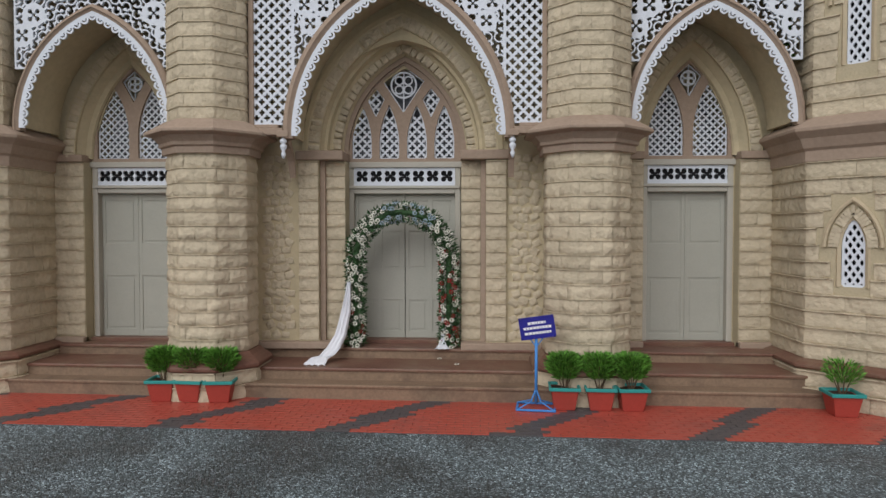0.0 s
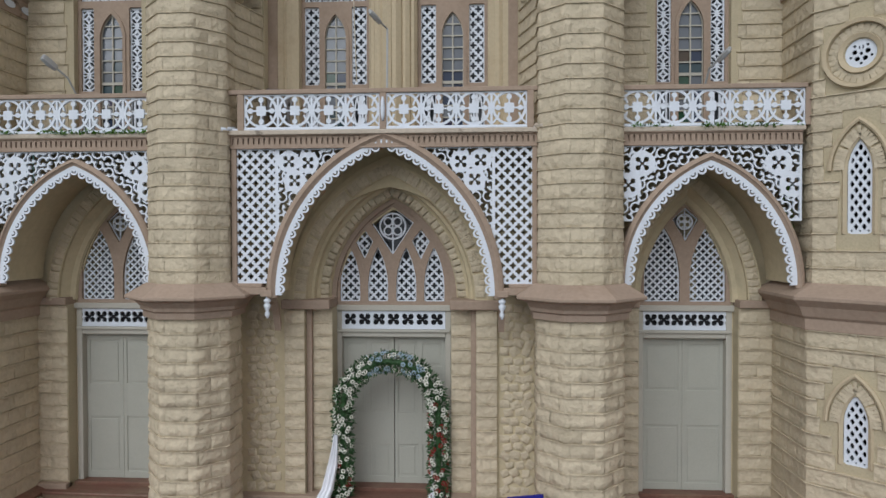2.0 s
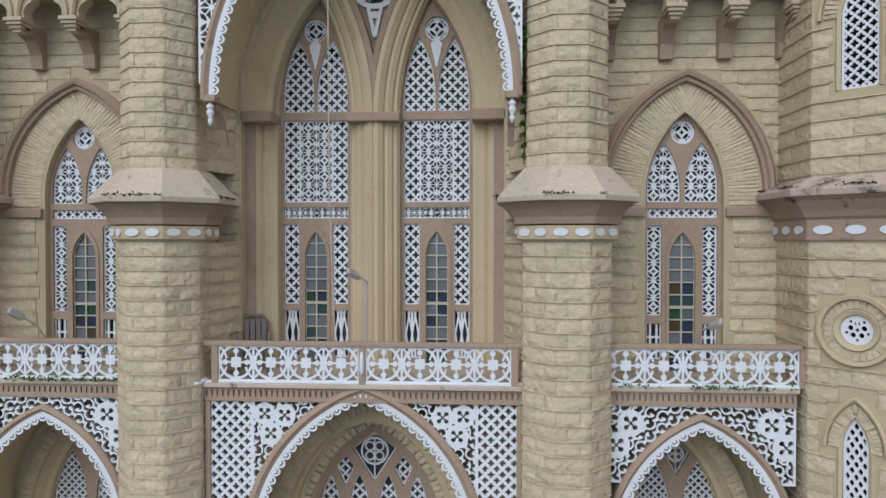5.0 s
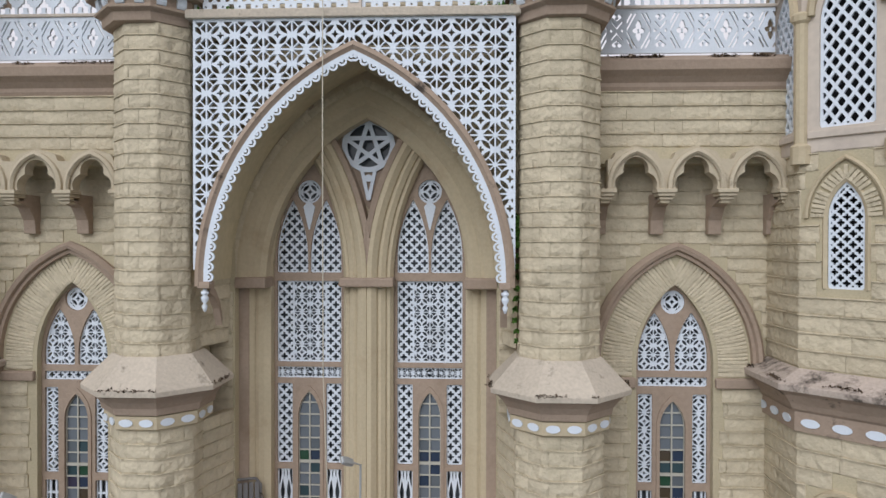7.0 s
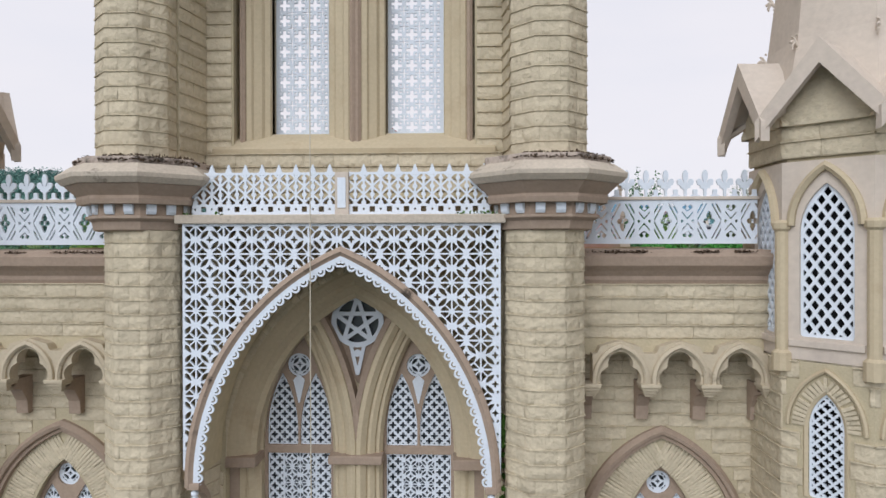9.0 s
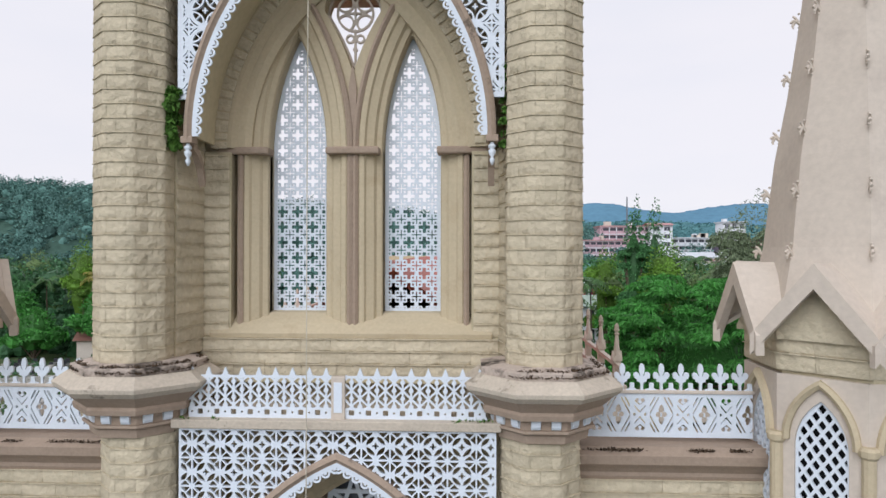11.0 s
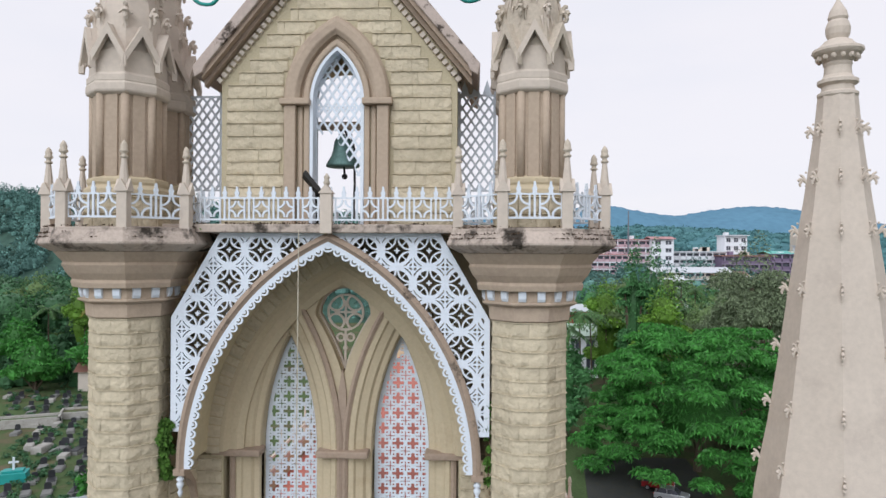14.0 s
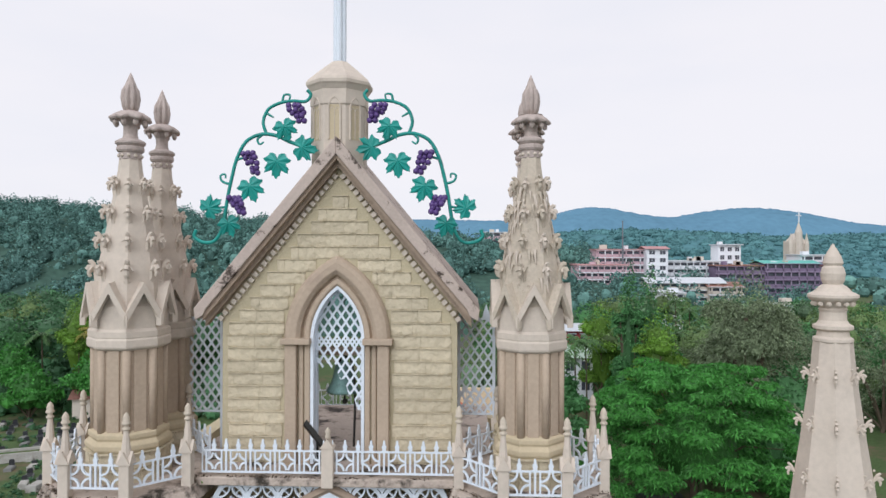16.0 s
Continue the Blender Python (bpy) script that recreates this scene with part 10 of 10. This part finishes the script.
def round_stone(seed, t0, swell):
    """A flat-faced stone of 30 degrees from t0 on an octagonal column of unit breadth, unit height; chipped along its foot, with a thin bead along its top joint."""
    r = random.Random(seed)
    edge = (22.5 - t0) % 45 / 30
    us = sorted([0.0, 0.03, 0.97, 1.0] + ([edge] if 0.06 < edge < 0.94 else []) + [u for u in (0.30 + r.uniform(-0.08, 0.08), 0.66 + r.uniform(-0.08, 0.08)) if abs(u - edge) > 0.12])
    vs = (-0.5, -0.40 + r.uniform(-0.03, 0.03), -0.04 + r.uniform(-0.1, 0.1), 0.41, 0.435, 0.5)
    high = (0.012, 0.022 + 0.034 * swell, 0.022 + 0.030 * swell, 0.010, 0.048, 0.048)
    verts, faces = [], []
    nu, nv = len(us), len(vs)

    def point(u, v, h):
        t = t0 + 30 * (0.003 + 0.994 * u)
        d = radians((t + 22.5) % 45 - 22.5)
        q = 1 / math.cos(d) + h
        return (q * math.sin(radians(t)), -q * math.cos(radians(t)), v)

    def height(i, j):
        if j >= 3:
            return high[j]
        ends = 0.70 if i in (0, nu - 1) else 1.0
        return high[j] * ends * (r.uniform(0.0, 2.2) if j == 0 else r.uniform(0.55, 1.35))

    heights = [[height(i, j) for i in range(nu)] for j in range(nv)]
    smooth = []

    def grid(rows, soft):
        """rows of points, each patch with corners of its own"""
        k = len(verts)
        for row in rows:
            verts.extend(row)
        for j in range(len(rows) - 1):
            for i in range(nu - 1):
                a = k + j * nu + i
                faces.append((a, a + 1, a + nu + 1, a + nu))
                smooth.append(soft)

    row = lambda j: [point(us[i], vs[j], heights[j][i]) for i in range(nu)]
    grid([row(j) for j in range(4)], True)
    grid([row(3), row(4)], False)
    grid([row(4), row(5)], False)
    grid([[point(u, -0.5, -0.06) for u in us], row(0)], False)
    grid([row(nv - 1), [point(u, 0.5, -0.06) for u in us]], False)
    me = bpy.data.meshes.new("stone")
    me.from_pydata(verts, [], faces)
    me.materials.append(STONE)
    me.polygons.foreach_set("use_smooth", smooth)
    me.update()
    return me


BENT = {(odd, k, swell): [round_stone(100 + 20 * odd + 40 * k + i, (13 if odd else -3) + 30 * k, swell) for i in range(6)] for odd in (0, 1) for k in (0, 1, 2) for swell in (0.2, 0.6)}


def pebbles(parent, x0, x1, z0, z1, y, p=0.165):
    """Rounded stones bedded close together in plaster."""
    for j in range(int((z1 - z0) / (p * 0.86))):
        for i in range(int((x1 - x0) / p)):
            o = new("stone", srng.choice(ROUGH))
            o.parent = parent
            o.matrix_basis = Matrix.Translation((x0 + (i + 0.5 + 0.4 * (j % 2)) * p + srng.uniform(-0.02, 0.02), y, z0 + (j + 0.5) * p * 0.86 + srng.uniform(-0.02, 0.02))) @ Matrix.Rotation(srng.uniform(-0.6, 0.6), 4, "Y") @ Matrix.Diagonal((p * srng.uniform(0.75, 1.0), 0.026, p * srng.uniform(0.65, 0.9), 1))


def voussoirs(parent, cx, zs, a, h, mid, width, y, pitch, depth=0.03):
    """A ring of thin wedge stones along a pointed arch."""
    pts = arch_points(cx, zs, a, h, mid, None, 60)
    run, last = 0.0, pts[0]
    for p, q in zip(pts, pts[1:]):
        d = math.hypot(q[0] - p[0], q[1] - p[1])
        run += d
        if run >= pitch:
            run -= pitch
            o = new("voussoir", srng.choice(ROUGH))
            o.parent = parent
            o.matrix_basis = Matrix.Translation(((p[0] + q[0]) / 2, y, (p[1] + q[1]) / 2)) @ Matrix.Rotation(-math.atan2(q[1] - p[1], q[0] - p[0]), 4, "Y") @ Matrix.Diagonal((pitch * 0.93, depth, width, 1))


O = bpy.data.objects
voussoirs(O["portal_arch_moulding"], AX, 3.92, 1.0, 1.63, 0.51, 0.20, -0.605, 0.105)
voussoirs(O["portal_arch_moulding"], AX, 3.92, 1.0, 1.63, 0.19, 0.17, -0.225, 0.105, 0.05)
voussoirs(O["containing_arch_belfry"], AX, 18.82, 1.66, 2.80, 0.47, 0.22, -0.53, 0.115, 0.018)
voussoirs(O["containing_arch_second"], AX, 10.75, 1.66, 2.62, 0.50, 0.12, -0.455, 0.14, 0.02)
for s, side in SIDES:
    pebbles(O["wall_portal"], *sorted((AX + s * 1.80, AX + s * 2.42)), 0.74, 4.0, -0.55)
    voussoirs(O["side_arch_moulding_" + side], AX + s * (BAY + 0.01), 3.88, 0.74, 1.64, 0.31, 0.18, -0.335, 0.11)
    for key, a, za, zb in (("low", 0.62, 0.70, 3.77), ("second", 0.61, 4.27, 8.70), ("third", 0.555, 9.70, 14.50), ("belfry", 0.535, 15.49, 21.37)):
        x = UPX[s] if key == "belfry" else AX + s * COL
        ob = O[f"wall_column_{key}_{side}"]
        n = round((zb - za) / 0.212)
        h = (zb - za) / n
        for j in range(n):
            for k in range(-4, 4):
                o = new("stone", srng.choice(BENT[j % 2, k % 3, 0.6 if key == "low" else 0.2]))
                o.parent = ob
                o.matrix_basis = pose(x, CY, za + (j + 0.5) * h, 0, 0, 90 * (k // 3)) @ Matrix.Diagonal((a, a, h * 0.998, 1))
    for key, a, b, y in (("inner", 1.00, 1.33, -0.40), ("outer", 1.42, 1.76, -0.61)):
        xs = sorted((AX + s * a, AX + s * b))
        courses(O[f"wall_pilaster_{key}_{side}"], Matrix.Translation((0, y, 0)), xs[0], xs[1], 0.72, 3.76, 0.217, 0.030, 0.40)
    c = AX + s * BAY + 0.03
    courses(O["wall_second_" + side], Matrix.Translation((0, -0.42, 0)), c - 1.40, c + 1.42, 6.62, 9.05, 0.213, 0.030, 0.62, lambda U, V: np.abs(U - c) - 0.68)
    courses(O["wall_second_" + side], Matrix.Translation((0, -0.42, 0)), c - 1.40, c + 1.42, 9.23, 12.6, 0.213, 0.030, 0.62, lambda U, V: -arch_in(U, V, c, 9.46, 1.36, 1.93))
    courses(O["wall_parapet_" + side], Matrix.Translation((0, -0.86, 0)), c - 1.5, c + 1.5, 12.80, 13.64, 0.21, 0.035, 0.55)
    # ring of long thin stones round the window
    pts = arch_points(c, 9.44, 0.90, 1.515, 0, 9.24, 34)
    pts = [(pts[0][0], 9.24 + 0.066 * q) for q in range(3)] + pts[1:-1] + [(pts[-1][0], 9.372 - 0.066 * q) for q in range(3)]
    for i in range(0, len(pts) - 1):
        (xa, za), (xb, zb) = pts[i], pts[i + 1]
        d = math.hypot(xb - xa, zb - za)
        o = new("voussoir", ROUGH[i % len(ROUGH)])
        o.parent = O["wall_second_" + side]
        o.matrix_basis = Matrix.Translation(((xa + xb) / 2, -0.42, (za + zb) / 2)) @ Matrix.Rotation(-math.atan2(zb - za, xb - xa), 4, "Y") @ Matrix.Diagonal((d * 0.95, 0.020, 0.46, 1))
    courses(O["wall_belfry_strip"], Matrix.Translation((0, -0.46, 0)), *sorted((AX + s * 2.0, AX + s * 2.46)), 15.75, 18.70, 0.212, 0.035, 0.45)
    courses(O["wall_second_return_" + side], Matrix.Translation((0, -0.50, 0)), *sorted((AX + s * 2.14, AX + s * 2.5)), 6.62, 10.55, 0.213, 0.035, 0.4)
    for k in range(-3, 4):
        courses(O["column_foot_" + side], facet_pose(AX + s * COL, CY, 0.78, k % 8), -0.325, 0.325, 0.0, 0.45, 0.225, 0.04, 0.36, None, k)
    for key, xa, ya, xb, yb, za, zb in (("second", 2.36, -1.20, 2.14, -0.50, 6.62, 8.66), ("third", 2.42, -1.15, 2.20, -0.50, 9.75, 10.9), ("belfry", 2.56, -1.20, 2.42, -0.46, 15.5, 19.0)):
        ends = [(AX + s * xa, ya), (AX + s * xb, yb)]
        ends = ends if s < 0 else ends[::-1]
        (x0, y0), (x1, y1) = ends
        L = math.hypot(x1 - x0, y1 - y0)
        m = Matrix.Translation((x0, y0, 0)) @ Matrix.Rotation(math.atan2(y1 - y0, x1 - x0), 4, "Z")
        back = structure(f"wall_return_{key}_{side}", Geo().box(0, L, 0.0, 0.12, za, zb), MORTAR, "rusticated return between column and bay", "wall", at=m)
        courses(back, m, 0.0, L, za, zb, 0.213, 0.03, 0.42)
    # turret faces towards the camera
    near = (7, 6, 0) if s > 0 else (1, 2, 0)
    cx = AX + s * TUR
    walls = {key: [o for o in O if o.name.startswith(f"wall_turret_{key}_{side}")] for key in ("low", "mid", "top")}
    for k in near:
        courses(O["turret_foot_" + side], facet_pose(cx, TY, 1.64, k), -0.68, 0.68, 0.0, 0.51, 0.25, 0.05, 0.55, None, k)
        for key, a, za, zb, hole, clear in (("low", 1.50, 0.65, 3.62, (1.77, 2.35, 0.155, 0.42), 0.17), ("mid", 1.42, 4.28, 8.70, (5.0, 5.90, 0.155, 0.42), 0.17), ("top", 1.40, 9.60, 12.60, (10.72, 11.70, 0.225, 0.48), 0.24)):
            m = facet_pose(cx, TY, a, k)
            ob = min(walls[key], key=lambda o: (o.matrix_basis.translation - m.translation).length)
            w = a * 0.4142 + 0.01
            fn = None
            if k in (0, 1, 7):
                def fn(U, V, hole=hole, clear=clear, key=key):
                    f = -np.minimum(arch_in(U, V, 0, hole[1], hole[2], hole[3]), V - hole[0])
                    hood = -np.where(V > hole[1], arch_in(U, V, 0, hole[1], hole[2] + clear + 0.10, hole[3] + clear * 1.25 + 0.12), -1)
                    f = np.minimum(f - 0.07, hood)
                    return np.minimum(f, np.hypot(U, V - 7.5) - 0.50) if key == "mid" else f
            courses(ob, m, -w, w, za, zb, 0.25, 0.040 if key == "low" else 0.032, 0.62, fn, k)
        courses(O["wall_turret_head_" + side], facet_pose(cx, TY, 1.38, k), -0.58, 0.58, 15.45, 16.2, 0.235, 0.04, 0.62, lambda U, V: -np.where(V > 14.5, arch_in(U, V, 0, 14.50, 0.52, 0.90), -1), k)
courses(O["wall_belfry_plinth"], Matrix.Translation((0, -0.52, 0)), AX - 2.4, AX + 2.4, 15.1, 15.72, 0.205, 0.04, 0.50)
for s, side in SIDES:
    jambs = [o for o in O if o.name.startswith("wall_side_jamb_" + side)]
    for q, ob in zip((-1, 1), jambs):
        c = AX + s * (BAY + 0.01)
        courses(ob, Matrix.Translation((0, -0.30, 0)), *sorted((c + q * 0.81, c + q * 1.46)), 0.72, 3.78, 0.217, 0.030, 0.5)
courses(O["wall_gable_front"], Matrix.Translation((0, -0.88, 0)), GX - 1.88, GX + 1.88, 22.6, 27.3, 0.205, 0.028, 0.60,
        lambda U, V: np.minimum(np.minimum(27.10 - V - np.abs(U - GX) * 1.235, 1.88 - np.abs(U - GX)), np.where(V > 24.5, -arch_in(U, V, GX - 0.02, 24.58, 0.84, 1.27), np.abs(U - GX + 0.02) - 0.85)))
